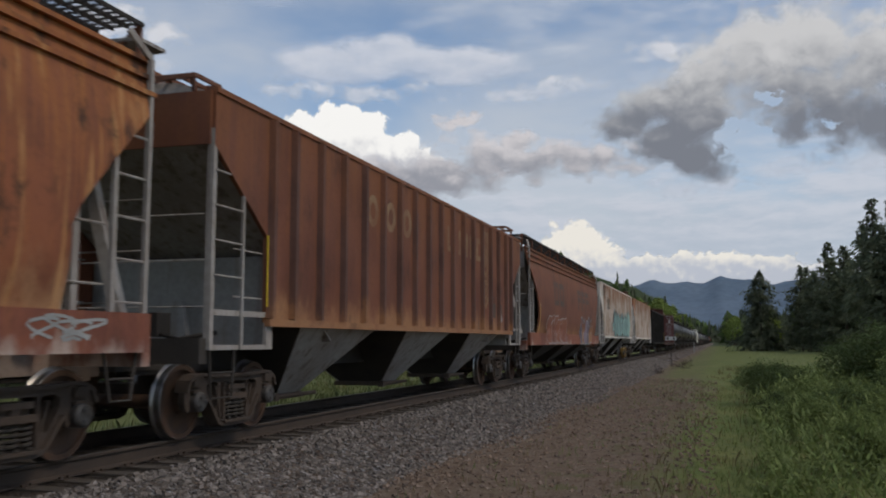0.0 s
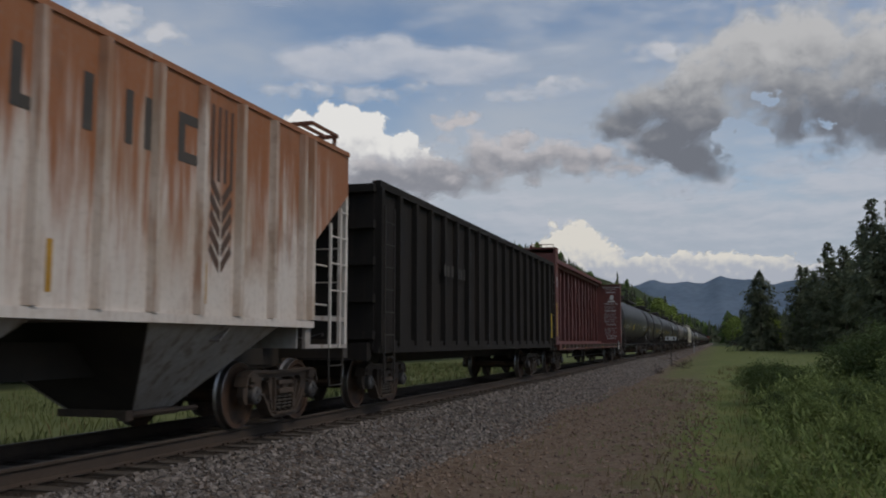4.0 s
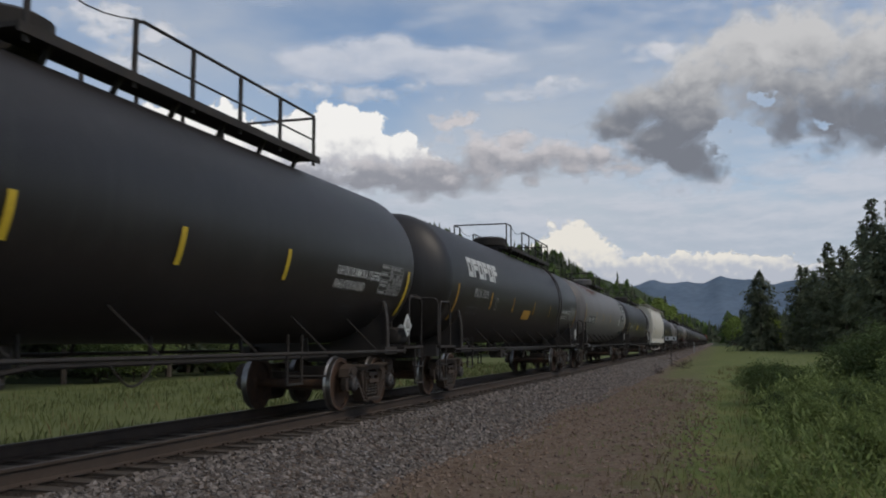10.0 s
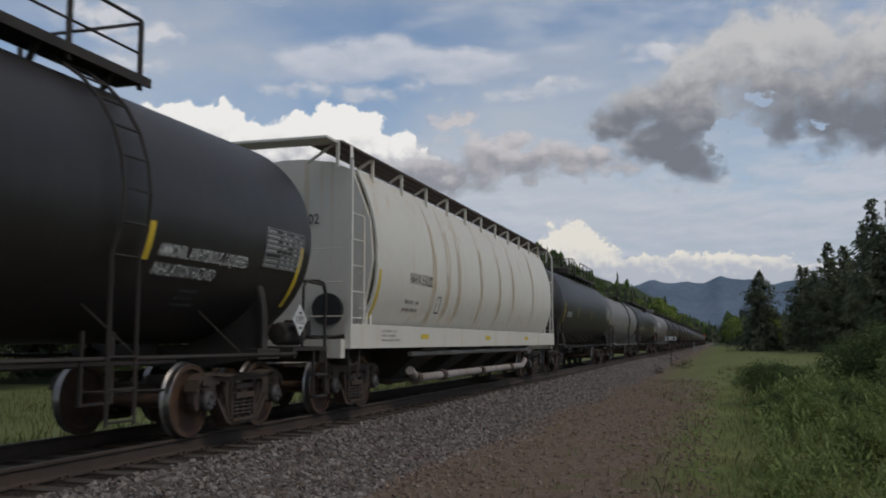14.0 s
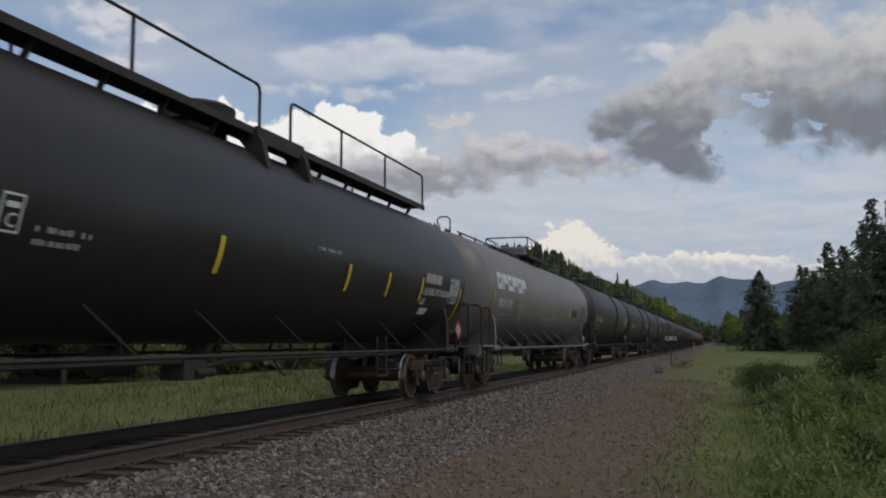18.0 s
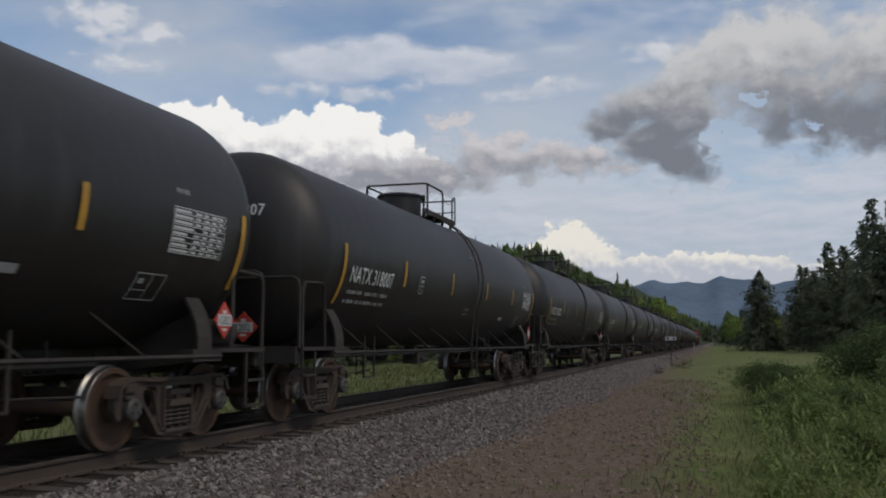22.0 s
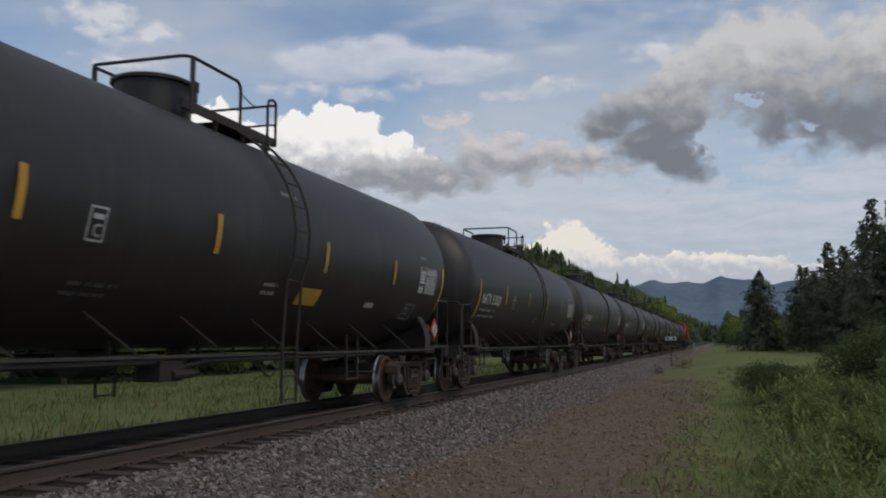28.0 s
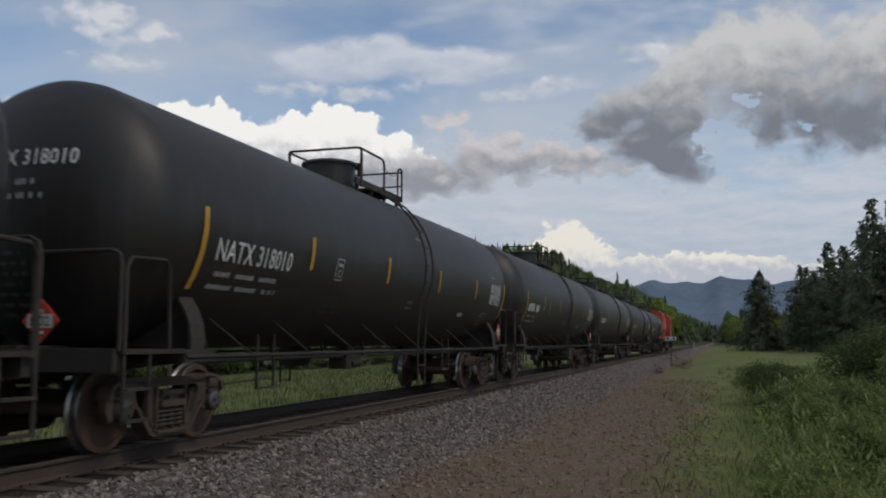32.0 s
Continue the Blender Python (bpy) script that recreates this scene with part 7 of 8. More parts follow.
def round_bulge(z, top=4.2):
    """Half width of a rounder hopper side at height z."""
    t = (z - 1.48) / (top - 1.48)
    return 1.62 - 0.30 * (1 - min(t / 0.38, 1)) ** 2 - 0.40 * max(0, (t - 0.45) / 0.55) ** 2


def make_curved_hopper(y0, y1, label, paint, sill_paint, post_paint, name="hopper_car", group="", tape=M["amber"], round_end=False):
    half, place = (y1 - y0) / 2, (y0 + y1) / 2
    car = thing(name, label, "hopper car", group)
    post = half - 0.62
    curve = round_bulge if round_end else bulge
    zs = [1.48 + (4.2 - 1.48) * k / 14 for k in range(15)]

    def reach(z):
        if round_end:
            return post - 1.0
        return post - 1.3 + 1.3 * min(max((z - 2.3) / 1.35, 0), 1) ** 1.15

    for t in (-1, 1):
        vs, fs = [], []
        for z in zs:
            e = reach(z)
            x = curve(z)
            vs += [(t * x, -e, z), (t * x, -e * 0.5, z), (t * x, 0, z), (t * x, e * 0.5, z), (t * x, e, z)]
            vs += [(t * (x - 0.04), -e, z), (t * (x - 0.04), e, z)]
        for k in range(len(zs) - 1):
            a, c = 7 * k, 7 * k + 7
            fs += [(a + i, a + i + 1, c + i + 1, c + i) for i in range(4)]
            fs += [(a + 5, a, c, c + 5), (a + 4, a + 6, c + 6, c + 4)]
        sh = part("side_sheet", Build().add(vs, fs, True), paint, car)
        part("side_sill", Build().box(t * 1.50, 0, 1.28, 0.10, 2 * post, 0.40), sill_paint, car)
        if not round_end:
            for z, d in ((4.17, 0.06), (3.98, 0.045), (3.80, 0.04)):
                part("top_chord", Build().box(t * (curve(z) + d / 2), 0, z, d + 0.02, 2 * post, 0.05), paint, sh)
        part("reflective_stripe", patch(Build(), lambda u, v: (t * (curve(v) + 0.006), u, v), -reach(1.6) + 0.10, 1.55, -reach(1.6) + 0.20, 2.45, 1, 6), tape, sh)
    levels = [(1.42, 1.30, half - (3.2 if not round_end else 1.5)), (3.55, 1.36, post - 0.10), (4.18, 1.36, post), (4.34, 0.9, post), (4.42, 0.2, post)]
    if round_end:
        levels = [(1.3, 1.22, post - 0.95), (1.9, 1.42, post - 0.92), (2.6, 1.56, post - 0.92), (3.3, 1.50, post - 0.92), (4.18, 1.16, post - 0.92), (4.34, 0.8, post - 0.92), (4.42, 0.2, post - 0.92)]
    part("body", loft(levels), paint if round_end else M["rust_grey"], car)
    walkway_roof(car, post, 4.48 if round_end else 4.60, 1.05, M["rail_side"] if round_end else M["iron"], True, 4.05, post_paint if round_end else M["rib_brown"])
    for s in (-1, 1):
        part("end_platform", Build().box(0, s * (post + 0.22), 4.46, 2.6, 0.5, 0.04), post_paint, car)
        if not round_end:
            part("end_partition", Build().box(0, s * (post - 1.5), 1.85, 2.7, 0.04, 1.4), M["pale_steel"], car)
            part("end_brace", Build().beam((1.2, s * (post - 0.05), 1.45), (0.55, s * (post - 0.2), 4.1), 0.16, 0.12), M["rust_grey"], car)
    part("centre_sill", Build().box(0, 0, 0.98, 0.55, 2 * half - 1.6, 0.42), M["iron"], car)
    hopper_bays(car, (-4.4, -1.5, 1.5, 4.4) if round_end else (-4.3, 0.0, 4.3), 2.8 if not round_end else 1.9, M["grime_and_shade"], 1.1, 0.38)
    end_gear(car, half, post, 4.4, sill_paint, post_paint, True)
    for s in (-1, 1):
        add_truck(car, s * (half - 1.95), place)
    couplers(car, half)
    CARS.append((car, place))
    return car, (lambda u, v: (curve(v) + 0.007, u, v)), post


def ring_patch(b, wrap, u, v, w, h, bar):
    """An upright oval ring painted on a side."""
    n = 24
    vs = []
    for k in range(n):
        a = 2 * math.pi * k / n
        for q in (0, bar):
            vs.append(wrap(u + (w / 2 - q) * math.cos(a), v + (h / 2 - q) * math.sin(a)))
    return b.add(vs, [(2 * k, 2 * ((k + 1) % n), 2 * ((k + 1) % n) + 1, 2 * k + 1) for k in range(n)])


def blob(parent, wrap, u, v, w, h, seed, fills, line, letters=5, spike=0.22, rim=0.035, lean=0.25):
    """A sprayed piece: swollen, pointed shapes that overlap, each with its thin rim and inner strokes."""
    rng = random.Random(seed)
    for k in range(letters):
        lift = lambda a, b, q: (wrap(a, b)[0] + 0.0012 * (3 * k + q), *wrap(a, b)[1:])
        cx, cz = u + w * (k + 0.5) / letters, v + h * rng.uniform(0.42, 0.52)
        rx, rz = w / letters * rng.uniform(0.62, 0.62 + lean), h * rng.uniform(0.52 - 0.5 * lean, 0.54)
        tilt = rng.uniform(-lean, lean)
        ph = [rng.uniform(0, 6.3) for _ in range(3)]
        ring = []
        for j in range(36):
            a = 2 * math.pi * j / 36
            r = 1 + spike * abs(math.sin(2.5 * a + ph[0])) ** 3 + 0.10 * math.sin(3 * a + ph[1]) + 0.08 * math.sin(7 * a + ph[2])
            sx = math.copysign(abs(math.cos(a)) ** 0.75, math.cos(a))
            sz = math.copysign(abs(math.sin(a)) ** 0.75, math.sin(a))
            ring.append((rx * r * sx + tilt * rz * sz, max(rz * r * sz, v - cz)))
        grow = lambda p, q: (1 + rim / max(math.hypot(p, q), 0.05))
        fan = [(j, (j + 1) % 36, 36) for j in range(36)]
        piece = part("spray_letter", Build().add([lift(cx + p, cz + q, 1) for p, q in ring + [(0, 0)]], fan), fills[k % len(fills)], parent, "sprayed swollen shape with a thin rim")
        part("rim", Build().add([lift(cx + p * grow(p, q), cz + q * grow(p, q), 0) for p, q in ring + [(0.0, 0.0)]], fan), line, piece)
        for j in range(5):
            x0, z0 = rng.uniform(-0.7, 0.5) * rx, rng.uniform(-0.8, 0.2) * rz
            pts = [(x0 + 0.14 * rx * math.sin(i * 0.9 + ph[0]) + i * 0.05 * rx, z0 + i * 0.13 * rz) for i in range(6)]
            vs = [lift(cx + a + t, cz + c, 2) for a, c in pts for t in (0, 0.028)]
            b = Build().add(vs, [(2 * i, 2 * i + 1, 2 * i + 3, 2 * i + 2) for i in range(len(pts) - 1)])
            part("inner_stroke", b, line if j < 3 else M["spray_silver"], piece)


def line_name(car, w, paint, emblem):
    """The painted name as plain rings and bars between the ribs, and a sheaf emblem."""
    for u in (-3.52, -2.63, -1.72):
        part("painted_ring", ring_patch(Build(), w, u, 3.46, 0.50, 0.56, 0.13), paint, car)
    for u, bars in ((1.0, ((0, 0, 0.13, 0.56), (0.13, 0, 0.42, 0.12))), (1.92, ((0, 0, 0.14, 0.56),)), (2.56, ((0, 0, 0.12, 0.56), (0.32, 0, 0.44, 0.56))), (3.50, ((0, 0, 0.13, 0.56), (0.13, 0.44, 0.4, 0.56), (0.13, 0.0, 0.4, 0.12)))):
        b = Build()
        for x0, z0, x1, z1 in bars:
            patch(b, w, u + x0, 3.2 + z0, u + x1, 3.2 + z1)
        part("painted_bar", b, paint, car)
    for k in range(4):
        u = 4.18 + 0.145 * k
        part("sheaf_stalk", patch(Build(), w, u, 3.1, u + 0.07, 4.02), emblem, car)
    for k in range(5):
        z = 3.0 - 0.2 * k
        b = Build()
        for s in (-1, 1):
            b.add([w(4.43 + s * 0.02, z - 0.2), w(4.43 + s * 0.26, z + 0.06), w(4.43 + s * 0.22, z + 0.16), w(4.43 + s * 0.02, z - 0.06)], [(0, 1, 2, 3)])
        part("sheaf_ear", b, emblem, car)


def road_number(car, w, digits, paint):
    for ch, u in zip("SOO" + digits, (-6.86, -6.52, -6.08, -5.42, -5.08, -4.58, -4.24, -3.72)):
        stencil(car, ch, 0.36, w, u, 2.31, paint)


def car_tapes(car, w, tape, us):
    for u in us:
        part("reflective_stripe", patch(Build(), w, u, 1.63, u + 0.08, 2.11), tape, car)


def make_hoppers():
    # rusty orange car going out of view at the start
    car, w, post = make_curved_hopper(-9.6, 8.7, "rusty orange covered hopper car with dark blotches", M["rust_orange"], M["deck_red"], M["rust_grey"], group="curved-side covered hopper cars")
    scrawl(car, lambda u, v: (1.556, u, v), 6.9, 1.2, 0.8, 0.26, M["dirty_white"], 3, 4)
    # brown ribbed car
    car, w, post = make_ribbed_hopper(8.7, 27.3, "brown ribbed covered hopper car with faded lettering", M["rust_brown"], True, M["rust_grey"], "75690", 1, rib=M["rib_brown"])
    line_name(car, w, M["faded_cream"], M["faded_cream"])
    car_tapes(car, w, M["yellow"], (-1.36, 1.52, 4.08))
    for u in (5.03, 5.80):
        part("dark_panel", patch(Build(), w, u, 1.82, u + 0.46, 2.2), M["faded_name"], car)
    part("white_notice", patch(Build(), w, 6.05, 1.73, 6.25, 1.92), M["dirty_white"], car)
    part("white_notice", patch(Build(), w, -3.02, 1.90, -2.88, 2.2), M["faded_cream"], car)
    # brown curved car
    car, w, post = make_curved_hopper(27.3, 45.4, "oxide brown curved-side hopper car with sprayed scrawls", M["rust_brown"], M["deck_red"], M["rust_grey"], group="curved-side covered hopper cars")
    painted_name(car, w, -4.3, 2.5, 0.95, 0.85, 2, 0.25, 0.2, (0, 1), M["faded_name"])
    painted_name(car, w, 1.4, 2.5, 0.9, 0.85, 3, 0.25, 0.2, (), M["faded_name"])
    blob(car, lambda u, v: (max(w(u, v)[0], 1.558), u, v), -5.4, 1.16, 3.6, 0.95, 5, (M["deck_red"],), M["spray_silver"], 4, 0.08, 0.045)
    over = lambda u, v: (max(w(u, v)[0], 1.558), u, v)
    blob(car, over, 2.3, 1.10, 3.2, 1.05, 6, (M["graf_plum"], M["rust_brown"], M["graf_pink"]), M["dirty_white"], 5, 0.30, 0.035, 0.25)
    scrawl(car, lambda u, v: (1.556, u, v), -4.8, 1.12, 3.4, 0.3, M["dirty_white"], 7, 6)
    # white ribbed car
    car, w, post = make_ribbed_hopper(45.4, 64.1, "dirty white ribbed hopper car with teal sprayed piece", M["white_rust"], True, M["white_rust"], "74908", 2, frame_key="frame_yellow", rib=M["rib_rust"])
    hi = lambda u, v: (1.588, u, v)
    line_name(car, w, M["dark_stencil"], M["dark_stencil"])
    road_number(car, w, "74908", M["dark_stencil"])
    car_tapes(car, w, M["yellow"], (-4.6, -0.4, 3.2))
    blob(car, hi, -3.5, 1.52, 8.5, 1.22, 8, (M["graf_teal"], M["teal_deep"], M["graf_teal"]), M["graf_plum"], 19, 0.6, 0.03, 0.8)
    for u, v, k in ((-8.1, 3.45, 9), (-6.4, 2.9, 19)):
        scrawl(car, hi, u, v, 1.2, 0.75, M["graf_dark"], k, 6, 0.04)
    for u in (-6.8, -5.9, -5.2):
        small_print(car, w, u, 1.82, 0.35, 2, 0.14, 0.08, M["dark_stencil"], int(90 - u))
    part("dark_panel", patch(Build(), w, 6.0, 1.82, 6.45, 2.2), M["dark_stencil"], car)
    slope = lambda u, v: (1.487 - (1.46 - v) * 0.909, u, v - 0.012)
    scrawl(car, slope, 3.9, 0.85, 1.5, 0.42, M["graf_dark"], 29, 5, 0.05)
    small_print(car, w, 6.85, 1.9, 0.22, 3, 0.12, 0.07, M["dark_stencil"], 97)
    # rusted ribbed car
    car, w, post = make_ribbed_hopper(64.1, 82.0, "pale ribbed covered hopper car rusted from the roof down", M["rust_white"], True, M["white_rust"], "74866", 3, rib=M["rib_rust"])
    line_name(car, w, M["dark_stencil"], M["faded_name"])
    road_number(car, w, "74866", M["dark_stencil"])
    car_tapes(car, w, M["amber"], (-4.6, -1.36, 1.52, 4.08))
    for u in (-6.3, -5.4):
        small_print(car, w, u, 1.85, 0.35, 2, 0.14, 0.08, M["dark_stencil"], int(80 - u))
    # cream hopper
    car, w, post = make_curved_hopper(250.8, 270.8, "cream curved-side hopper car with pale rust streaks", M["cream"], M["cream"], M["cream"], tape=M["yellow"], round_end=True)
    for k, u in enumerate((-5.18, -4.17, -3.29, -1.3, 0.67, 2.32, 5.18)):
        rng = random.Random(200 + k)
        for j in range(3):
            v1 = rng.uniform(2.6, 4.05) if j else 4.1
            part("rust_run", patch(Build(), w, u + 0.10 * j - 0.05, 1.55 + 0.5 * rng.random() * (j > 0), u + 0.10 * j + rng.uniform(0.0, 0.03), v1, 1, 8), M["rust_run"], car)
    square_mark(car, w, -4.75, 1.78, 0.26, M["dark_stencil"])
    stencil(car, "NAHX 551202", 0.30, w, -6.64, 2.30, M["dark_stencil"], squeeze=0.72)
    small_print(car, w, -6.73, 1.92, 1.0, 2, 0.15, 0.07, M["rust_grey"], 71)
    sill = lambda u, v: (1.556, u, v)
    for u in (-5.8, -0.6, 4.2):
        part("yellow_panel", patch(Build(), sill, u, 1.24, u + 0.5, 1.34), M["yellow"], car)
    small_print(car, sill, -8.0, 1.36, 1.0, 3, 0.08, 0.04, M["rust_grey"], 72)
    part("unloading_pipe", Build().pipe([(1.25, -5.6, 0.62), (1.25, -5.2, 0.45), (1.25, 5.2, 0.45), (1.25, 5.6, 0.62)], 0.09, 10).pipe([(1.32, -5.8, 0.95), (1.32, 5.8, 0.95)], 0.05, 8), M["rust_grey"], car)
    for y in (-5.2, -3.4, 0.0, 3.4):
        part("pipe_coupling", Build().rod((1.25, y - 0.12, 0.45), (1.25, y + 0.12, 0.45), 0.125, 12), M["truck"], car)
    # solid black disc painted as the dark inside of a round hole
    part("end_manhole", Build().rod((0.75, -post + 0.82, 1.75), (0.75, -post + 1.0, 1.75), 0.28, 20), M["graf_dark"], car)
    stencil(car, "60202", 0.26, lambda x, z: (x, -post + 0.90, z), 0.0, 3.25, M["dark_stencil"], "end_lettering")


def make_gondola():
    y0, y1 = 82.0, 100.9
    half, place = (y1 - y0) / 2, (y0 + y1) / 2
    car = thing("gondola_car", "sooty black high-sided open gondola car", "gondola car")
    e = half - 0.7
    for t in (-1, 1):
        w = part("side_wall", Build().box(t * 1.45, 0, 2.50, 0.05, 2 * e, 2.9), M["coal_black"], car)
        part("top_rail", Build().box(t * 1.48, 0, 3.97, 0.16, 2 * e, 0.14), M["coal_black"], w)
        part("side_sill", Build().box(t * 1.48, 0, 1.10, 0.12, 2 * e, 0.22), M["coal_black"], w)
        for k in range(19):
            y = -e + 0.08 + (2 * e - 0.16) * k / 18
            part("side_post", Build().box(t * 1.53, y, 2.52, 0.11, 0.14, 2.8), M["coal_black"], w)
        for s in (-1, 1):
            rungs(car, t * 1.60, s * (e - 0.12), s * (e - 0.60), 0.45, 3.6, 0.40, M["iron"])
        part("reflective_stripe", Build().box(t * 1.59, e - 0.72, 1.75, 0.012, 0.12, 0.85), M["yellow"], w)
    for s in (-1, 1):
        w = part("end_wall", Build().box(0, s * e, 2.50, 2.9, 0.06, 2.9), M["coal_black"], car)
        for z in (1.3, 1.95, 2.6, 3.25, 3.9):
            part("end_rib", Build().box(0, s * (e + 0.07), z, 2.95, 0.12, 0.14), M["coal_black"], w)
        part("end_sill", Build().box(0, s * (half - 0.6), 1.02, 2.8, 0.2, 0.3), M["coal_black"], car)
    part("floor", Build().box(0, 0, 1.10, 2.85, 2 * e, 0.08), M["coal_black"], car)
    part("centre_sill", Build().box(0, 0, 0.92, 0.55, 2 * half - 1.5, 0.34), M["iron"], car)
    small_print(car, lambda u, v: (1.596, u, v), -5, 2.6, 2.2, 1, 0.3, 0.28, M["grime_and_shade"], 81)
    for s in (-1, 1):
        add_truck(car, s * (half - 2.3), place)
    couplers(car, half)
    CARS.append((car, place))


def make_centre_beam():
    y0, y1 = 100.9, 125.1
    half, place = (y1 - y0) / 2, (y0 + y1) / 2
    car = thing("centre_beam_flat_car", "empty brick red centre-beam lumber car with bulkheads", "flat car")
    paint = M["beam_red"]
    be = 11.2
    part("deck", Build().box(0, 0, 1.04, 2.85, 2 * be, 0.12), paint, car)
    for t in (-1, 1):
        sl = part("side_sill", Build().box(t * 1.42, 0, 0.99, 0.10, 2 * be, 0.24), M["beam_red"], car)
        n = 22
        for k in range(n):
            y = -be + 0.7 + (2 * be - 1.4) * k / (n - 1)
            wv = Build().box(t * 1.50, y, 1.02, 0.14, 0.30, 0.14).rod((t * 1.48, y - 0.2, 1.00), (t * 1.48, y + 0.2, 1.00), 0.045, 8)
            part("winch", wv, M["truck"], sl)
            if k % 3 == 0:
                part("sill_panel", Build().box(t * 1.476, y + 0.5, 0.98, 0.012, 0.34, 0.13), M["dirty_white"] if k % 2 else M["amber"], sl)
        b = Build().pipe([(t * 1.1, -be + 4.0, 0.55), (t * 1.1, be - 4.0, 0.55)], 0.02, 5)
        for k in range(7):
            y = -be + 4.0 + (2 * be - 8.0) * k / 6
            b.beam((t * 1.1, y, 0.55), (t * 1.1, y, 0.98), 0.03, 0.04)
        part("brake_rigging", b, M["iron"], car)
    part("centre_sill", Build().box(0, 0, 0.80, 0.5, 2 * half - 1.4, 0.36), M["iron"], car)
    for y in (-1.8, -1.1):
        part("air_reservoir", Build().rod((0.75, y - 0.28, 0.66), (0.75, y + 0.28, 0.66), 0.20, 12), M["iron"], car)
    # the beam
    tw = 0.36
    holes = [[(-be + 1.55 + k * 2.29, -0.07), (-be + 2.0 + k * 2.29, -0.07), (-be + 2.0 + k * 2.29, 0.07), (-be + 1.55 + k * 2.29, 0.07)] for k in range(9)]
    flat = Build().plate([(-be + 0.1, -tw), (be - 0.1, -tw), (be - 0.1, tw), (-be + 0.1, tw)], holes, 4.72, 4.76)
    flat.v = [(-z, y, x) for x, y, z in flat.v]
    top = part("top_chord", flat, paint, car)
    for t in (-1, 1):
        part("chord_lip", Build().box(t * tw, 0, 4.80, 0.04, 2 * be - 0.2, 0.18), paint, top)
        part("chord_web", Build().box(t * 0.17, 0, 4.65, 0.03, 2 * be - 0.2, 0.14), paint, top)
    part("bottom_chord", Build().box(0, 0, 1.16, 0.60, 2 * be - 0.7, 0.12), paint, car)
    sp = 1.203
    for k in range(18):
        y = 0.1 + (k - 8.5) * sp
        p = Build()
        prof = lambda z, w: [(0.13, y - w, z), (0.13, y + w, z), (0.10, y + w, z), (0.10, y + 0.02, z), (-0.10, y + 0.02, z), (-0.10, y + w, z), (-0.13, y + w, z), (-0.13, y - w, z), (-0.10, y - w, z), (-0.10, y - 0.02, z), (0.10, y - 0.02, z), (0.10, y - w, z)]
        vs = prof(1.2, 0.125) + prof(4.72, 0.085)
        p.add(vs, [(i, (i + 1) % 12, 12 + (i + 1) % 12, 12 + i) for i in range(12)])
        part("beam_post", p, paint, car)
    for k in range(5):
        ya, yb = -0.28 + 2.42 * k, 0.43 - 2.36 * k
        part("diagonal_brace", Build().beam((0.03, ya, 4.55), (0.03, min(ya + 2.12, be - 0.1), 1.25), 0.12, 0.10), paint, car)
        part("diagonal_brace", Build().beam((-0.03, yb, 4.55), (-0.03, max(yb - 2.12, 0.1 - be), 1.25), 0.12, 0.10), paint, car)
    # bulkheads
    for s in (-1, 1):
        bh = part("bulkhead", Build().box(0, s * (be + 0.03), 2.88, 2.9, 0.06, 3.6), paint, car)
        for t in (-1, 1):
            part("bulkhead_side", Build().box(t * 1.42, s * (be + 0.32), 2.88, 0.07, 0.62, 3.6), paint, bh)
            for k in range(8):
                part("rung", Build().pipe([(t * 1.48, s * (be + 0.08), 1.35 + 0.40 * k), (t * 1.48, s * (be + 0.52), 1.35 + 0.40 * k)], 0.013, 5), paint, bh)
        for z in (1.15, 1.8, 2.45, 3.1, 3.75, 4.35):
            part("bulkhead_rib", Build().box(0, s * (be + 0.32), z, 2.8, 0.56, 0.10), paint, bh)
        part("bulkhead_cap", Build().box(0, s * (be + 0.30), 4.68, 2.92, 0.66, 0.06), paint, bh)
        part("grab_rail", Build().pipe([(0.5, s * (be + 0.4), 4.7), (0.5, s * (be + 0.4), 4.84), (1.35, s * (be + 0.4), 4.84), (1.35, s * (be + 0.4), 4.7)], 0.016, 5), paint, bh)
        part("reflective_stripe", Build().box(1.46, s * (be + 0.42), 2.0, 0.01, 0.07, 1.2), M["yellow"] if s < 0 else M["dirty_white"], bh)
    square_mark(car, lambda u, v: (1.462, u, v), -be - 0.45, 3.25, 0.26, M["white"], "C")
    rng = random.Random(4)
    for cx in (0.9, -0.9):
        wr = lambda a, b: (a, be - 0.004, b)
        lines = (("LOADING & UNLOADING", 4.50, 0.115), ("INSTRUCTIONS", 4.37, 0.115), ("WARNING", 4.17, 0.15), ("CAR MAY FALL OVER", 3.47, 0.115), ("SAFETY FIRST", 3.03, 0.125), ("WARNING", 2.20, 0.15), ("73'-0\" BETWEEN", 1.50, 0.115), ("BULKHEADS", 1.36, 0.115))
        for s, z, size in lines:
            b = lettering(s, size, lambda a, c: wr(cx + a, z + c), 1.0, 0.8)
            x0, x1 = min(v[0] for v in b.v), max(v[0] for v in b.v)
            b.v = [(v[0] - (x0 + x1) / 2 + cx, v[1], v[2]) for v in b.v]
            part("notice_lettering", b, M["white"], car)
        p = Build()
        for z0, rows in ((3.30, 3), (2.85, 5), (1.98, 4)):
            text_bars(p, wr, cx - 0.42, z0, 0.84, rows, 0.115, 0.06, rng, 6)
        part("small_print", p, M["dirty_white"], car)
        q = Build()
        q.add([wr(cx - 0.10, 3.80), wr(cx + 0.12, 3.72), wr(cx + 0.18, 4.02), wr(cx - 0.02, 4.08)], [(0, 1, 2, 3)])
        patch(q, wr, cx - 0.2, 3.62, cx + 0.25, 3.70)
        part("warning_pictogram", q, M["white"], car)
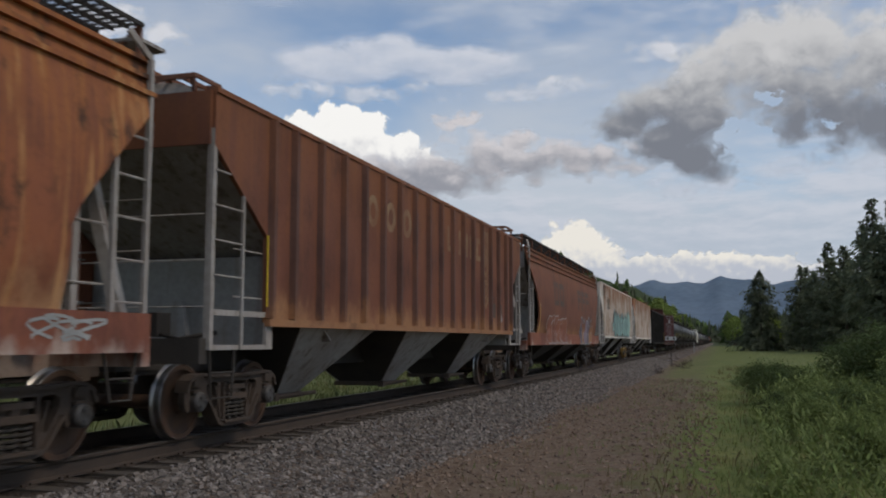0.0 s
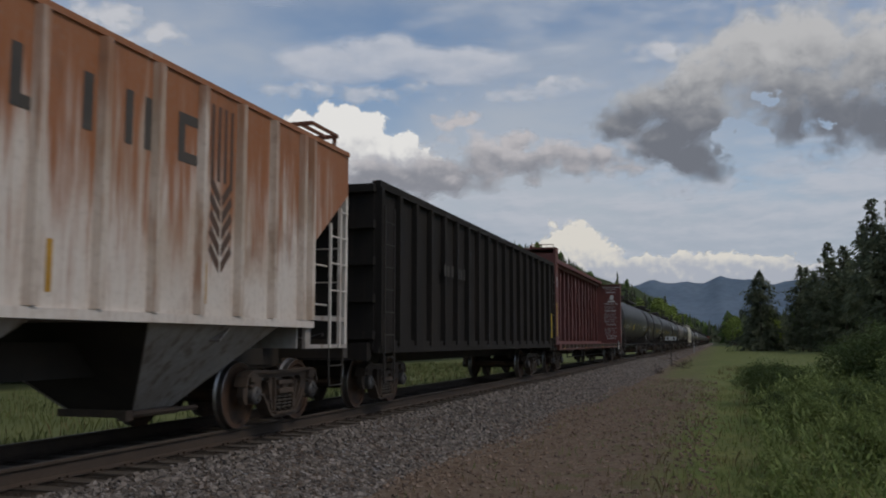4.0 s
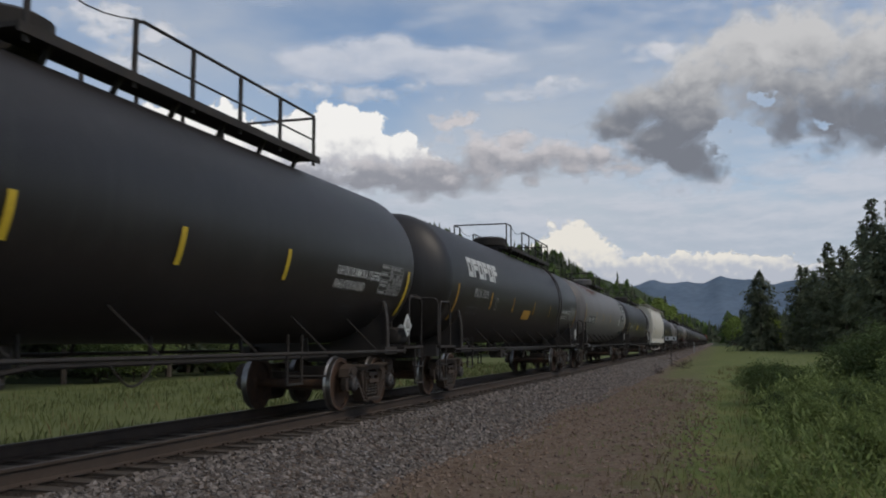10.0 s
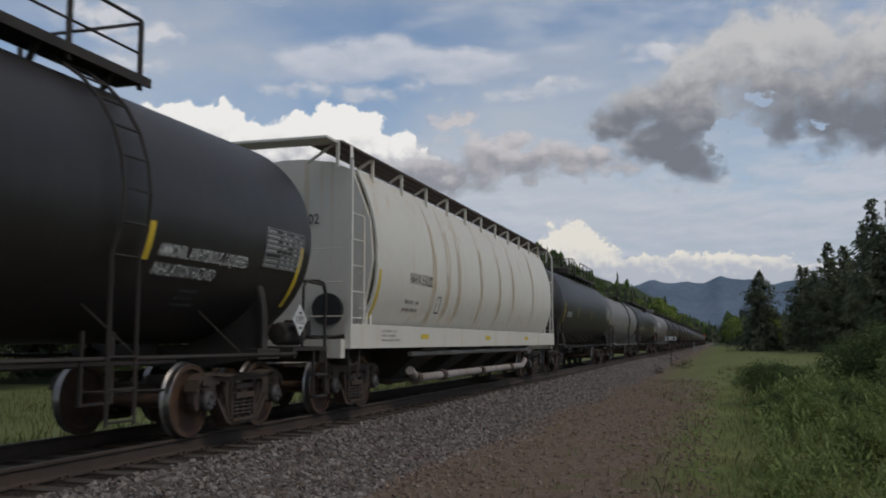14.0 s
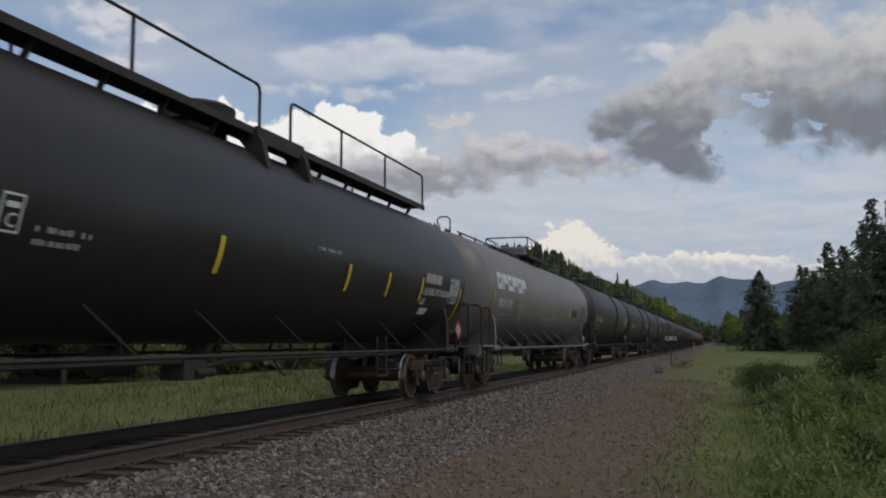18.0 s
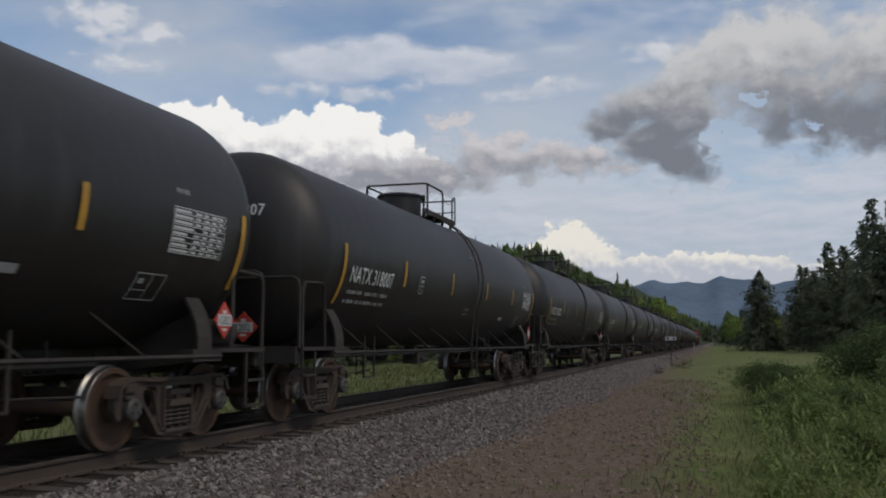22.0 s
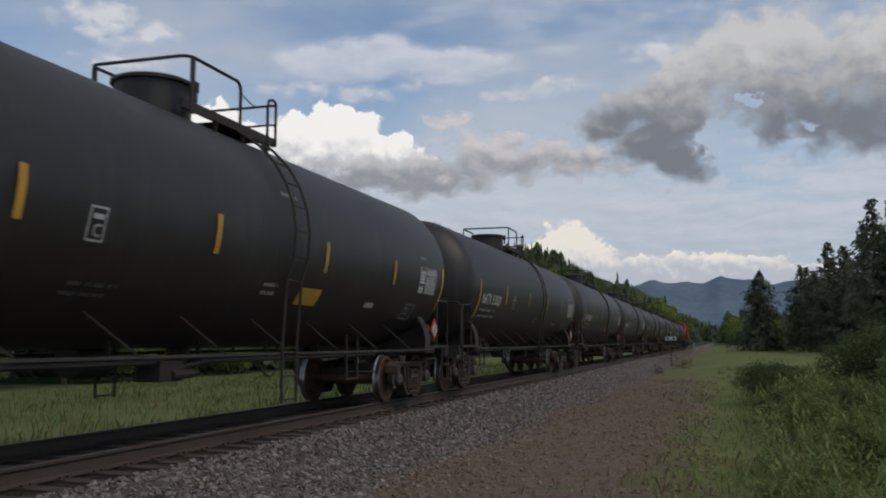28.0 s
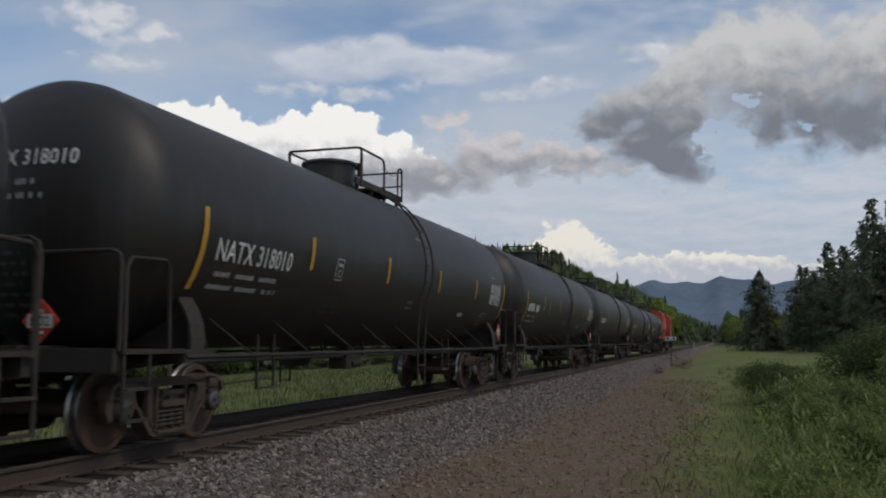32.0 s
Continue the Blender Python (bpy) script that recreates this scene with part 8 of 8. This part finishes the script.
    small_print(car, lambda u, v: (1.476, u, v), -8.2, 0.95, 1.3, 1, 0.3, 0.14, M["white"], 91, words=8)
    data_panel(car, lambda u, v: (1.60, u, v), 8.35, 0.75, 0.5, 0.42, M["white"], 92)
    part("data_board", Build().box(1.57, 8.6, 0.97, 0.03, 0.56, 0.52), M["graf_dark"], car)
    stencil(car, "601034", 0.24, lambda x, z: (x, -be - 0.62, z), 0.1, 4.2, M["white"], "end_lettering")
    part("number_board", Build().box(0.6, -be - 0.605, 4.28, 1.6, 0.02, 0.40), paint, car)
    for z in (3.45, 2.75):
        small_print(car, lambda x, v: (x, -be - 0.61, v), 0.2, z, 0.9, 3, 0.12, 0.06, M["dirty_white"], int(z * 10))
    for s in (-1, 1):
        add_truck(car, s * (half - 2.6), place)
    couplers(car, half)
    CARS.append((car, place))


def make_locomotive():
    y0, y1 = 643.1, 665.5
    half, place = (y1 - y0) / 2, (y0 + y1) / 2
    car = thing("locomotive", "red diesel locomotive with white end stripe, pushing the train", "locomotive")
    red = M["loco_red"]
    part("underframe", Build().box(0, 0, 1.35, 3.0, 2 * half - 1.2, 0.35), M["iron"], car)
    part("long_hood", Build().prism([(-0.95, 1.52), (0.95, 1.52), (0.95, 4.0), (0.75, 4.3), (-0.75, 4.3), (-0.95, 4.0)], -half + 0.9, half - 6.6), red, car)
    part("radiator", Build().prism([(-1.45, 3.4), (1.45, 3.4), (1.45, 4.2), (1.0, 4.55), (-1.0, 4.55), (-1.45, 4.2)], -half + 1.0, -half + 5.0), red, car)
    cab = part("cab", Build().prism([(-1.5, 1.52), (1.5, 1.52), (1.5, 4.1), (1.1, 4.55), (-1.1, 4.55), (-1.5, 4.1)], half - 6.6, half - 3.6), red, car)
    part("side_window", Build().box(1.5, half - 5.0, 3.6, 0.04, 1.5, 0.6), M["graf_dark"], cab)
    part("nose", Build().prism([(-0.95, 1.52), (0.95, 1.52), (0.95, 2.9), (0.7, 3.1), (-0.7, 3.1), (-0.95, 2.9)], half - 3.6, half - 1.3), red, car)
    part("fuel_tank", Build().prism([(-1.4, 1.15), (-1.2, 0.5), (1.2, 0.5), (1.4, 1.15)], -2.8, 2.8), M["iron"], car)
    part("white_stripe", Build().box(0.0, half - 7.2, 2.9, 1.93, 0.7, 2.0), M["white"], car)
    part("exhaust_stack", Build().box(0, 0.6, 4.42, 0.6, 0.9, 0.3), M["iron"], car)
    for t in (-1, 1):
        r = Build().pipe([(t * 1.45, -half + 0.9, 2.55), (t * 1.45, half - 1.2, 2.55)], 0.022, 5)
        for k in range(12):
            y = -half + 0.9 + (2 * half - 2.1) * k / 11
            r.pipe([(t * 1.45, y, 1.5), (t * 1.45, y, 2.55)], 0.02, 5)
        part("handrail", r, M["iron"], car)
    for s in (-1, 1):
        part("pilot", Build().box(0, s * (half - 0.7), 0.85, 2.8, 0.15, 0.9), M["iron"], car)
        add_truck(car, s * (half - 4.6) - 1.0, place)
        add_truck(car, s * (half - 4.6) + 1.0, place)
    couplers(car, half)
    CARS.append((car, place))


def make_train():
    make_kit()
    wheel_join()
    make_hoppers()
    make_gondola()
    make_centre_beam()
    make_ammonia_cars()
    make_other_tanks()
    make_natx_cars()
    make_locomotive()


make_ground()
make_track()
make_stones()
make_trees()
make_far_woods()
make_undergrowth()
make_signs()
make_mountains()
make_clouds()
make_train()


def motions():
    for car, place in CARS:
        walk(car, [(t, pose(0, place - SPEED * t, 0)) for t in (0, 8, 16, 24, 32)])
    for w, place, off in WHEELS:
        t0, t1 = (place + off - 62) / SPEED, (place + off + 3) / SPEED
        i0, i1 = max(0, math.floor(t0 * FPS)), min(32 * FPS, math.ceil(t1 * FPS))
        if i1 <= i0:
            continue
        x, y, z = w.matrix_basis.translation
        turn = lambda i: pose(x, y, z, math.degrees(SPEED * i / FPS / WHEEL_R) % 360)
        rows = [(i / FPS, turn(i)) for i in range(i0, i1 + 1)]
        if i0 > 0:
            rows.insert(0, (0, turn(i0)))
        if i1 < 32 * FPS:
            rows.append((32, turn(i1)))
        walk(w, rows)
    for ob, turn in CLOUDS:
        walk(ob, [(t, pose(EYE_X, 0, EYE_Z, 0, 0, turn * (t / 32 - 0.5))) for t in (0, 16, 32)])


motions()
